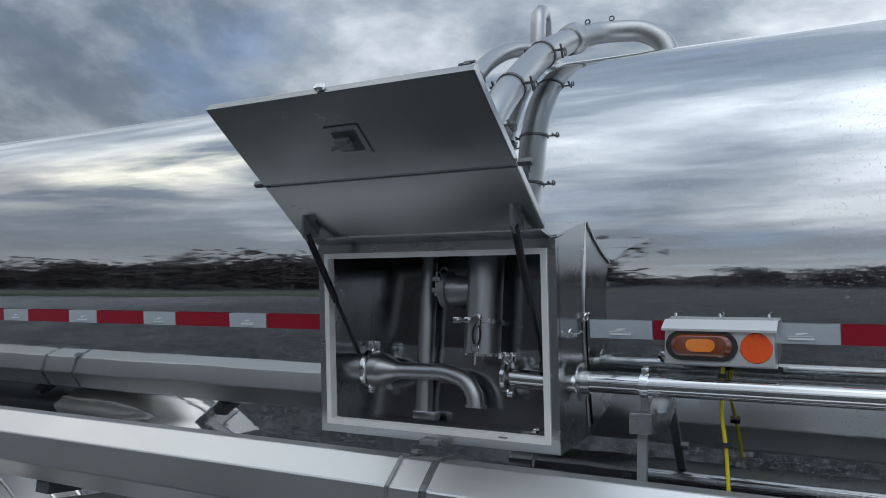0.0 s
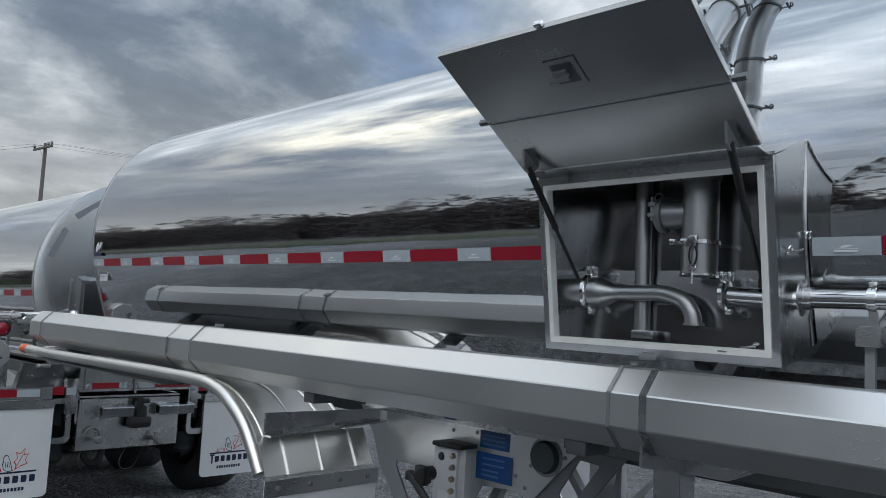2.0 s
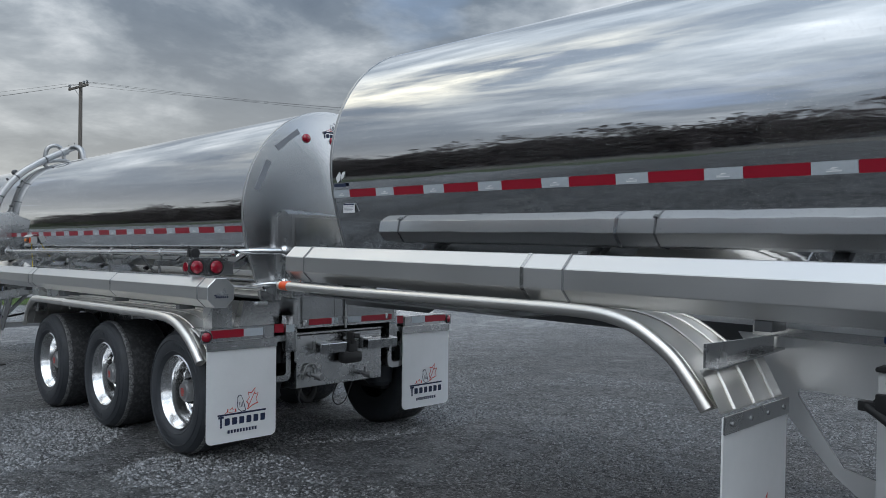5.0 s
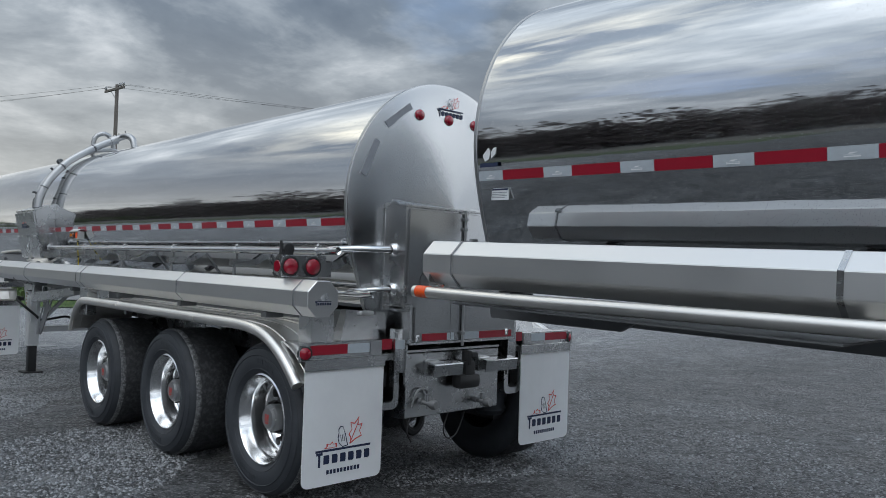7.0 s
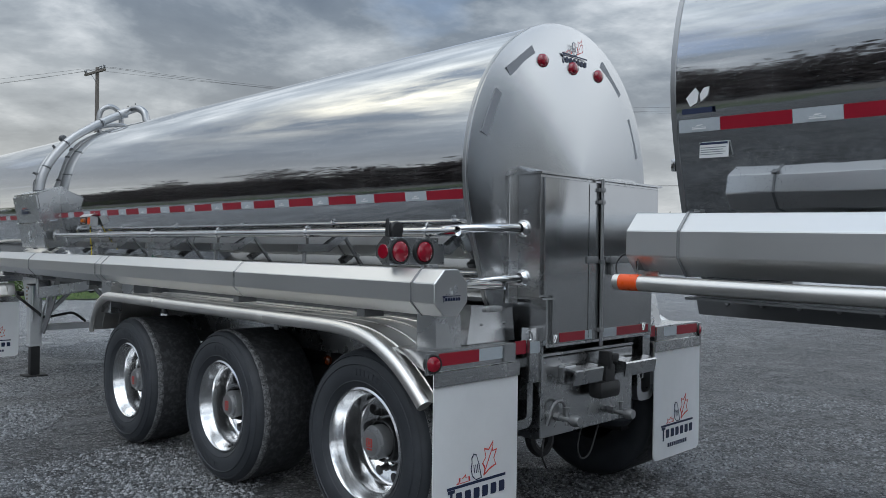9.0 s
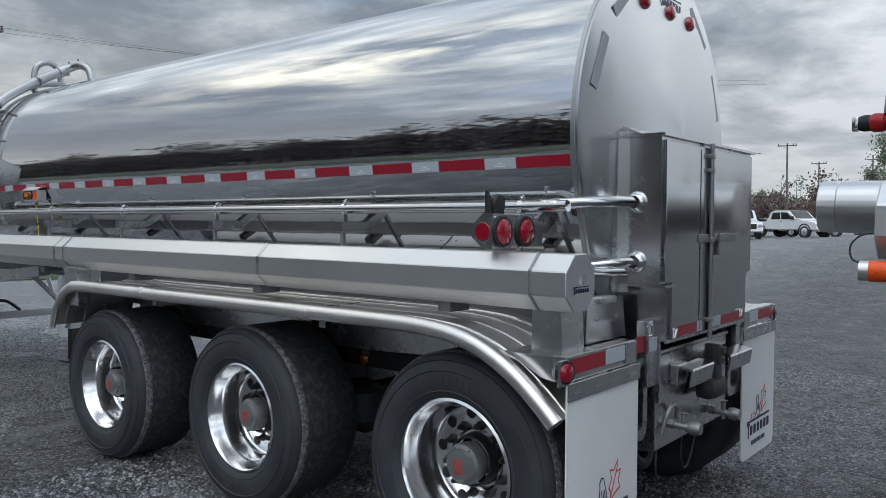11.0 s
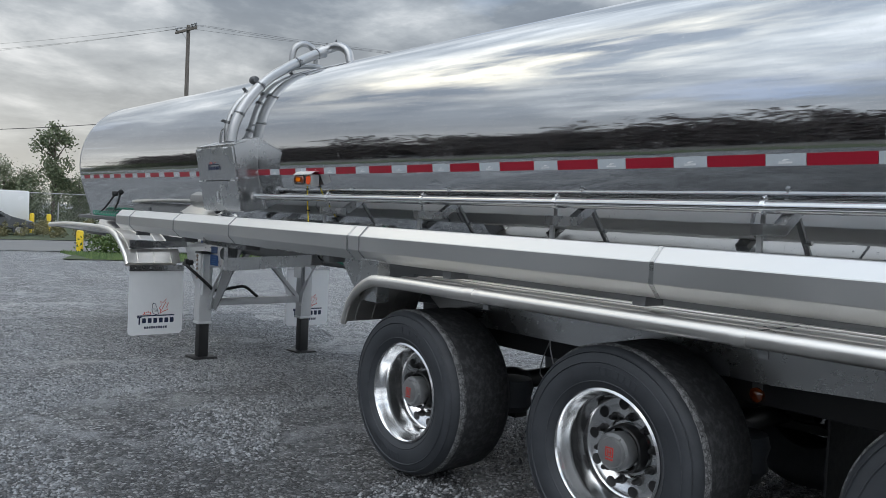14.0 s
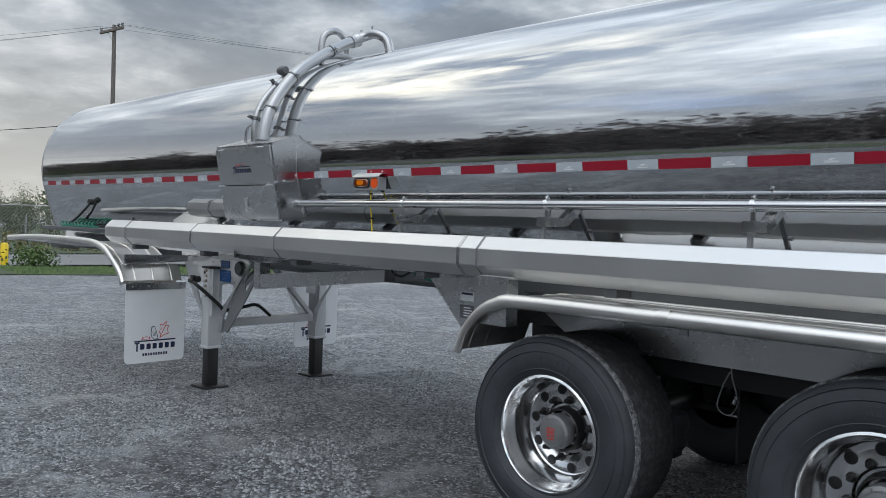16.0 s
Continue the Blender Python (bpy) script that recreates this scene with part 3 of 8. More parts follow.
def sheet(name, poly, lift, material, label, category, cells=1):
    """A thin patch lying on the ground, following it."""
    bm = bmesh.new()
    vs = [bm.verts.new((x, y, 0)) for x, y in poly]
    bm.faces.new(vs)
    if cells > 1:
        bmesh.ops.subdivide_edges(bm, edges=bm.edges[:], cuts=cells, use_grid_fill=True)
    for v in bm.verts:
        v.co.z = ground_z(v.co.x, v.co.y) + lift
    return part(name, bm, material, label=label, category=category, kind="structure", smooth=0)


build_ground()


# ------------------------------------------------------------------ tanker trailers
R = 0.868  # half the tank's width
RISE = 0.015  # height of its widest line over the axis that other heights are taken from
CROWN = 0.925  # from there up to its crown: the tank is slightly oval
FLANK, BELLY = 0.62, 0.95  # down to the foot of the sides, and to the bottom


def flank(d):
    """How far the side stands out at a depth below the widest line: it turns in fast, then runs almost straight."""
    y, n = R, 24
    for i in range(n):
        y -= math.tan(radians(21.0) * (1 - math.exp(-(i + 0.5) / n * d / 0.235))) * d / n
    return y


def section(a, k=1.0):
    """A point of the tank's cross-section at an angle, scaled by k about its middle."""
    c, s = math.cos(a), math.sin(a)
    if s >= 0:
        return R * c * k, RISE + CROWN * s * k
    u = math.asin(min(1.0, -s)) / (math.pi / 2)
    if u < 0.5:
        d = FLANK * u * 2
        y = flank(d)
    else:
        v = (u - 0.5) * math.pi
        y, d = flank(FLANK) * math.cos(v), FLANK + (BELLY - FLANK) * math.sin(v)
    return math.copysign(y, c) * k, RISE - d * k


def side_at(z):
    """How far the tank's side stands out at a height."""
    d = z - RISE
    return R * math.sqrt(max(0.0, 1 - (d / CROWN) ** 2)) if d > 0 else flank(-d)


def crown_at(y):
    return RISE + CROWN * math.sqrt(max(0.0, 1 - (y / R) ** 2))


def oval(bm, profile, n=128):
    """The oval section drawn along x: profile of (scale about the middle, x)."""
    last = None
    for k, x in profile:
        if k < 1e-4:
            cur = [bm.verts.new((x, 0, RISE))]
        else:
            cur = [bm.verts.new((x, *section(2 * math.pi * i / n, k))) for i in range(n)]
        if last is not None:
            if len(cur) == 1 or len(last) == 1:
                tip, rim = (cur[0], last) if len(cur) == 1 else (last[0], cur)
                for i in range(n):
                    bm.faces.new((tip, rim[i], rim[(i + 1) % n]))
            else:
                bridge(bm, last, cur)
        last = cur
    return bm


CY = 2.97  # the trailers' middle line


class Trailer:
    """Frame of one trailer: x as in the yard, y from its middle line, z from the tank's axis."""

    def __init__(self, rear, axis_z, pitch, label):
        self.xr = rear
        self.root = tagged(new("tanker_trailer"), label, "trailer", group="tanker trailers in the yard")
        self.root.matrix_world = pose(rear - LIFT * math.sin(pitch), CY, axis_z - LIFT, 0, math.degrees(pitch), 0)
        self.inv = self.root.matrix_world.inverted()

    def add(self, name, bm, material, label="", smooth=38):
        bmesh.ops.translate(bm, verts=bm.verts, vec=(-self.xr, 0, 0))
        return part(name, bm, material, self.root, label, at=(0, 0, LIFT), smooth=smooth)

    def sub(self, name, bm, material, parent, label="", smooth=38):
        bmesh.ops.translate(bm, verts=bm.verts, vec=(-self.xr, 0, 0))
        return part(name, bm, material, parent, label, smooth=smooth)

    def floor(self, x, y):
        """Height of the ground under a spot of the trailer, from the tank's axis."""
        p = self.inv @ Vector((x, CY + y, ground_z(x, CY + y)))
        return p.z - LIFT


def shell(tr, front, rear, climb=0.0):
    """The tank's shell, its domed front, its spun rear head and the seams."""
    def tilt(bm):
        """The tank climbs a little towards its nose."""
        for v in bm.verts:
            v.co.z += climb * (rear - v.co.x)
        return bm
    n, bm = 128, bmesh.new()
    xs = [front + (rear - front) * i / 24 for i in range(25)]
    oval(bm, [(1.0, x) for x in xs], n)
    tank = tr.add("tank_shell", tilt(bm), TANK, "mirror-polished stainless tank shell beaded with rain", smooth=60)
    dome = [(0.0, -0.075), (0.20, -0.072), (0.42, -0.062), (0.60, -0.047), (0.72, -0.032), (0.80, -0.017), (0.84, -0.006), (R, 0.0)]
    tr.sub("front_head", tilt(oval(bmesh.new(), [(r / R, front + a) for r, a in dome])), TANK, tank, "polished dished front head", smooth=60)
    cone = [(R, 0.0), (R, 0.012), (0.835, 0.020), (0.6, 0.052), (0.3, 0.092), (0.03, 0.127), (0.0, 0.130)]
    tr.sub("rear_head", oval(bmesh.new(), [(r / R, rear + a) for r, a in cone]), HEAD, tank, "spun brushed rear head, faintly conical", smooth=30)
    for x in (front + 0.01, rear - 0.012):
        tr.sub("seam_ring", tilt(oval(bmesh.new(), [(0.998, x - 0.012), (1.005, x - 0.010), (1.005, x + 0.010), (0.998, x + 0.012)])), PIPE, tank)
    return tank


def tape(tr, tank, front, rear, h, start, skip=(), climb=0.0):
    """The row of red and white reflectors along the near side; every strip a piece of its own."""
    made = {}
    x, red = start, True
    while x > front + 0.03:
        w = 0.279 if red else 0.178
        lo, hi = max(x - w, front + 0.03), min(x, rear - 0.03)
        if hi - lo > 0.04 and not any(s0 < (lo + hi) / 2 < s1 for s0, s1 in skip):
            key = (red, round(hi - lo, 2))
            if key not in made:
                bm = bmesh.new()
                rows = []
                for z in (h - 0.0255, h, h + 0.0255):
                    y = -side_at(z)
                    rows.append([bm.verts.new((px, y - q, z)) for q in (0.0005, 0.0026) for px in (0.001, hi - lo - 0.001)])
                for p, q in zip(rows, rows[1:]):
                    bm.faces.new((p[2], p[3], q[3], q[2]))
                    bm.faces.new((p[0], p[2], q[2], q[0]))
                    bm.faces.new((p[1], q[1], q[3], p[3]))
                bm.faces.new((rows[0][0], rows[0][1], rows[0][3], rows[0][2]))
                bm.faces.new((rows[2][0], rows[2][2], rows[2][3], rows[2][1]))
                made[key] = part("reflective_strip", bm, RED if red else WHITE, tank, "red reflective strip" if red else "white reflective strip", at=(lo - tr.xr, 0, climb * (rear - lo)))
            else:
                again(made[key], (lo - tr.xr, 0, climb * (rear - lo)))
            if not red and hi - lo > 0.15:
                c = ((lo + hi) / 2 - tr.xr, -side_at(h) - 0.0030, h + climb * (rear - lo))
                if "print" not in made:
                    bm = boxed(-0.030, 0.030, 0.0, 0.0006, -0.016, -0.011)
                    prism(bm, [(-0.016, -0.004), (0.0, -0.004), (0.018, 0.002), (0.004, 0.009), (-0.006, 0.004)], "y", 0.0, 0.0006)
                    box(bm, -0.030, 0.030, 0.0, 0.0006, -0.008, -0.0065)
                    made["print"] = part("strip_print", bm, PAPER, tank, "pale printed marks", at=c, smooth=0)
                else:
                    again(made["print"], c)
        x, red = x - w, not red


def octagon(cy, cz, a, squash=1.0):
    s = a * math.tan(math.pi / 8)
    return [(cy + y, cz + z * squash) for y, z in ((-a, -s), (-a, s), (-s, a), (s, a), (a, s), (a, -s), (s, -a), (-s, -a))]


def trough(tr, front, rear, joints, seams, side=-1, logo=True, out=1.20, cz=-0.62, a=0.1125, turn=8):
    """The eight-sided hose tube along the side with its clamping bands and end cap."""
    cy = side * out
    def outline(y, z, r):
        return octagon(y, z, r) if turn == 8 else [(y + r * math.cos(2 * math.pi * i / turn), z + r * math.sin(2 * math.pi * i / turn)) for i in range(turn)]
    cap0 = max([x - front for x in joints if x - front < 0.55] + [0.10])
    cap1 = max([rear - x for x in joints if rear - x < 0.55] + [0.10])
    bm = prismed(outline(cy, cz, a), "x", front + cap0, rear - cap1, 0.003)
    body = tr.add("hose_tube", bm, SATIN, ("eight-sided" if turn == 8 else "round") + " satin steel hose tube, wet on top", smooth=0 if turn == 8 else 30)
    for x0, x1, nm in ((front, front + cap0 - 0.001, "tube_cap"), (rear - cap1 + 0.001, rear, "tube_lid")):
        cap = tr.sub(nm, prismed(outline(cy, cz, a + 0.0005), "x", x0, x1, 0.004), SATIN, body, smooth=0)
        if logo and nm == "tube_lid":
            badge(tr, cap, "x", rear + 0.002, cy, cz - 0.02, 0.12, 1, GREYTAPE, PAPER)
    for x in joints:
        o, i = outline(cy, cz, a + 0.005), outline(cy, cz, a + 0.0005)
        tr.sub("clamp_band", plate(bmesh.new(), o, i, "x", x - 0.005, x + 0.005), CAST, body, smooth=0)
        tr.sub("latch", boxed(x - 0.012, x + 0.012, cy - 0.05 * side, cy - 0.02 * side, cz + a + 0.0055, cz + a + 0.014, bevel=0.003), CAST, body)
    for x in seams:
        o, i = outline(cy, cz, a + 0.0025), outline(cy, cz, a + 0.0005)
        tr.sub("seam_cover", plate(bmesh.new(), o, i, "x", x - 0.011, x + 0.011), SHEET, body, smooth=0)
    x = front + 0.5
    while x < rear - 0.2:
        tr.sub("saddle", boxed(x - 0.035, x + 0.035, cy - 0.035, cy + 0.10, cz - a - 0.045, cz - a - 0.002, bevel=0.004), DARKSTEEL, body)
        x += 1.32
    return body


def badge(tr, parent, axis, a, u, v, w, flip=1, red=None, ink=None):
    """The maker's mark as plain shapes: a dark bar, a row of blocks, a bird and leaf in outline."""
    red, ink = red or REDPRINT, ink or NAVY
    def put(name, poly, mat):
        bm = prismed([(u + p * w * flip, v + q * w) for p, q in poly], axis, a - 0.0006, a + 0.0006)
        tr.sub(name, bm, mat, parent, smooth=0)
    put("badge_bar", [(-0.5, 0.03), (0.5, 0.03), (0.5, 0.062), (-0.5, 0.062)], NAVY)
    tall = [(-0.485, 0.026), (-0.375, 0.026), (-0.375, -0.012), (-0.412, -0.012), (-0.412, -0.185), (-0.448, -0.185), (-0.448, -0.012), (-0.485, -0.012)]
    put("badge_post", tall[::-1], NAVY)
    block = None
    for i in range(6):
        if block is None:
            block = tr.sub("badge_block", prismed([(u + (-0.305 + p) * w * flip, v + q * w) for p, q in ((-0.050, -0.15), (0.038, -0.15), (0.050, -0.125), (0.050, -0.045), (0.038, -0.02), (-0.050, -0.02))], axis, a - 0.0006, a + 0.0006), NAVY, parent, smooth=0)
        else:
            d = i * 0.148 * w * flip
            again(block, (0, d, 0) if axis == "x" else (d, 0, 0))
    leaf = [(0.11, 0.09), (0.21, 0.15), (0.33, 0.19), (0.29, 0.27), (0.34, 0.38), (0.26, 0.37), (0.27, 0.49), (0.19, 0.40), (0.11, 0.42), (0.14, 0.31), (0.08, 0.24), (0.12, 0.18)]
    cu, cv = 0.21, 0.28
    inner = [(cu + (p - cu) * 0.86, cv + (q - cv) * 0.86) for p, q in leaf]
    out = lambda poly: [(u + p * w * flip, v + q * w) for p, q in poly]
    tr.sub("badge_leaf", plate(bmesh.new(), out(leaf), out(inner), axis, a - 0.0006, a + 0.0006), red, parent, smooth=0)
    tr.sub("badge_vein", prismed(out([(0.10, 0.10), (0.115, 0.10), (0.262, 0.40), (0.25, 0.40)]), axis, a - 0.0006, a + 0.0006), red, parent, smooth=0)
    sprig = [(-0.36, 0.075), (-0.31, 0.10), (-0.31, 0.15), (-0.26, 0.13), (-0.20, 0.17), (-0.19, 0.13), (-0.13, 0.14), (-0.12, 0.08)]
    su, sv = -0.22, 0.105
    tr.sub("badge_sprig", plate(bmesh.new(), out(sprig), out([(su + (p - su) * 0.74, sv + (q - sv) * 0.74) for p, q in sprig]), axis, a - 0.0006, a + 0.0006), red, parent, smooth=0)
    bird = [(-0.02, 0.065), (-0.09, 0.12), (-0.115, 0.21), (-0.10, 0.28), (-0.105, 0.34), (-0.07, 0.385), (-0.02, 0.37), (0.0, 0.32), (0.03, 0.25), (0.055, 0.16), (0.08, 0.075)]
    bu, bv = -0.03, 0.21
    tr.sub("badge_bird", plate(bmesh.new(), out(bird), out([(bu + (p - bu) * 0.83, bv + (q - bv) * 0.91) for p, q in bird]), axis, a - 0.0006, a + 0.0006), ink, parent, smooth=0)
    for k in range(3):
        put("badge_feather", [(-0.05 + 0.03 * k, 0.15), (-0.04 + 0.03 * k, 0.15), (-0.06 + 0.03 * k, 0.25), (-0.068 + 0.03 * k, 0.25)], ink)


def flap(tr, x, side, top, bottom, y0=0.69, y1=1.30, mark=True, slots=False):
    """A white mud flap in a steel strip with bolts."""
    a, b = sorted((side * y0, side * y1))
    r, n = 0.045, 5
    pts = [(a, top), (b, top)]
    for cx, s in ((b - r, 0), (a + r, 1)):
        for i in range(n + 1):
            t = (-math.pi / 2 * i / n) if s == 0 else (-math.pi / 2 - math.pi / 2 * i / n)
            pts.append((cx + r * math.cos(t), bottom + r + r * math.sin(t)))
    bm = prismed(pts[1:] + pts[:1], "x", x - 0.004, x + 0.004)
    fl = tr.add("mud_flap", bm, FLAP, "white rubber mud flap with a small printed mark", smooth=0)
    tr.sub("clamp_strip", boxed(x + 0.0045, x + 0.012, a - 0.004, b + 0.004, top - 0.065, top + 0.004, bevel=0.002), SHEET, fl, smooth=0)
    bolt = None
    for i in range(4):
        y = a + (b - a) * (0.1 + 0.267 * i)
        if slots:
            tr.sub("slot", boxed(x + 0.0122, x + 0.0140, y - 0.020, y + 0.020, top - 0.040, top - 0.034), CHROME, fl, smooth=0)
        elif bolt is None:
            bolt = tr.sub("bolt", turned([(0.0, 0.019), (0.010, 0.019), (0.011, 0.010)], "x", (x, y, top - 0.03), 8), CAST, fl)
        else:
            again(bolt, (0, y - (a + (b - a) * 0.1), 0))
    if mark:
        c = (a + b) / 2
        badge(tr, fl, "x", x + 0.0055, c, bottom + 0.195, 0.42)
        dash = None
        for i in range(10):
            if dash is None:
                dash = tr.sub("print_dash", boxed(x + 0.0045, x + 0.0055, c - 0.125, c - 0.107, bottom + 0.068, bottom + 0.094), NAVY, fl, smooth=0)
            else:
                again(dash, (0, i * 0.026, 0))
    return fl


def fender_skin(bm, prof, y0, y1, thick=0.006):
    """A curved sheet: profile of (x, z) drawn from y0 to y1."""
    lo0, lo1 = [bm.verts.new((x, y0, z)) for x, z in prof], [bm.verts.new((x, y1, z)) for x, z in prof]
    un0, un1 = [bm.verts.new((x, y0, z - thick)) for x, z in prof], [bm.verts.new((x, y1, z - thick)) for x, z in prof]
    for a, b in ((lo0, lo1), (un1, un0), (lo0, un0), (un1, lo1)):
        bridge(bm, a, b, closed=False)
    bm.faces.new((lo0[0], un0[0], un1[0], lo1[0]))
    bm.faces.new((lo0[-1], lo1[-1], un1[-1], un0[-1]))
    return bm


def rear_fender(tr, side, dx=0.0):
    pts = [(-10.855, -1.13), (-10.80, -1.00), (-10.70, -0.895), (-10.58, -0.838), (-10.42, -0.817), (-9.6, -0.815), (-8.78, -0.813), (-7.74, -0.810), (-7.35, -0.815), (-7.12, -0.85), (-6.93, -0.935), (-6.79, -1.04), (-6.67, -1.155)]
    prof = [(p.x + dx, p.z) for p in curve([(x, 0, z) for x, z in pts], 4)]
    skin = tr.add("fender", fender_skin(bmesh.new(), [q for q in prof if q[0] - dx < -6.692], side * 1.325, side * 0.74), FENDER, "long steel fender over three axles with raised ribs", smooth=50)
    tr.sub("rolled_edge", tube([(x, side * 1.325, z - 0.016) for x, z in prof if x - dx < (-6.69 if side < 0 else -6.78)], [0.022 + 0.014 * ease(x - dx, -10.86, -10.5) for x, z in prof if x - dx < (-6.69 if side < 0 else -6.78)], 14), FENDER, skin, smooth=60)
    for y in (1.235, 1.10, 0.96, 0.84):
        tr.sub("rib", tube([(x, side * y, z + 0.001) for x, z in prof if x - dx < -6.692], 0.007, 6), FENDER, skin, smooth=60)
    tr.sub("skin_joint", boxed(-8.112 + dx, -8.100 + dx, *sorted((side * 1.31, side * 0.75)), -0.8105, -0.8085), DARKSTEEL, skin, smooth=0)
    rv = None
    for y in (1.28, 1.17, 1.03, 0.90):
        for x in (-8.16, -8.05):
            bm = turned([(0.0, 0.004), (0.005, 0.003), (0.007, 0.0)], "z", n=8)
            rv = part("rivet", bm, CAST, skin, at=(x + dx - tr.xr, side * y, -0.811)) if rv is None else again(rv, (x + dx - tr.xr, side * y, -0.811))
    for x in (-9.62, -8.1):
        tr.sub("edge_sleeve", tube([(x + dx - 0.03, side * 1.325, -0.829), (x + dx + 0.03, side * 1.325, -0.829)], 0.0385, 12), FENDER, skin)
        tr.sub("support_angle", prismed([(0.9 * side, -0.83), (1.29 * side, -0.83), (1.29 * side, -0.90), (1.28 * side, -0.90), (1.28 * side, -0.84), (0.9 * side, -0.84)], "x", x + dx + 0.05, x + dx + 0.09), CAST, skin, smooth=0)
    return skin


def front_fender(tr, side, fx, pts, tip=True, r=0.033):
    """The quarter fender over the tractor's wheels: tube edge, ribbed sheet, cross bar."""
    reach = -pts[0][0]
    prof = [(p.x + fx, p.z) for p in curve([(x, 0, z) for x, z in pts], 4)]
    edge = tube([(x, side * 1.27, z) for x, z in prof], r, 12)
    fe = tr.add("front_fender", edge, FENDER, "tubular steel fender rail with a ribbed quarter sheet", smooth=60)
    back = [q for q in prof if q[0] > fx - 1.02]
    tr.sub("ribbed_sheet", fender_skin(bmesh.new(), back, side * 1.29, side * 0.73), FENDER, fe, smooth=50)
    for y in (1.20, 1.02, 0.86, 0.745):
        tr.sub("rib", tube([(x, side * y, z + 0.002) for x, z in back], 0.008, 6), FENDER, fe, smooth=60)
    if side < 0:
        tr.sub("ledge", boxed(fx - reach + 0.29, fx - 1.0, -1.28, -0.78, -0.808, -0.800), DARKSTEEL, fe, smooth=0)
        tr.sub("ledge_lip", prismed([(fx - reach + 0.08, -0.806), (fx - reach + 0.10, -0.90), (fx - reach + 0.93, -0.895), (fx - reach + 1.08, -0.806)], "y", -0.80, -0.78), DARKSTEEL, fe, "dark folded channel under the rail", smooth=0)
        bl = None
        for i in range(6):
            c = (fx - reach + 0.22 + 0.14 * i - tr.xr, -0.802, -0.845)
            bl = again(bl, c) if bl else part("channel_bolt", turned([(0.0, -0.008), (0.008, -0.008), (0.010, 0.0)], "y", n=8), CAST, fe, at=c)
    if tip:
        tr.sub("orange_tip", tube([(fx - reach + 0.026, side * 1.27, pts[0][1]), (fx - reach + 0.105, side * 1.27, pts[0][1] + 0.001)], r + 0.0015, 12), ORANGE, fe, "orange reflective sleeve")
    a, b = sorted((side * 1.25, side * 0.60))
    bar = bmesh.new()
    prism(bar, [(a, -0.925), (b, -0.895), (b, -0.79 - 0.055), (a, -0.835)], "x", fx - 0.105, fx - 0.095)
    prism(bar, [(a, -0.925), (b, -0.895), (b, -0.903), (a, -0.933)], "x", fx - 0.105, fx - 0.045)
    tr.sub("cross_bar", bar, SHEET, fe, "folded steel cross bar", smooth=0)
    lower = [(fx - 0.10, -0.93), (fx - 0.06, -1.0), (fx - 0.015, -1.085)]
    q = tr.sub("lower_sheet", fender_skin(bmesh.new(), lower, side * 1.285, side * 0.70), FENDER, fe, smooth=0)
    for y in (1.17, 0.99, 0.80):
        tr.sub("rib", tube([(x + 0.003, side * y, z) for x, z in lower], 0.009, 6), FENDER, fe)
    return fe


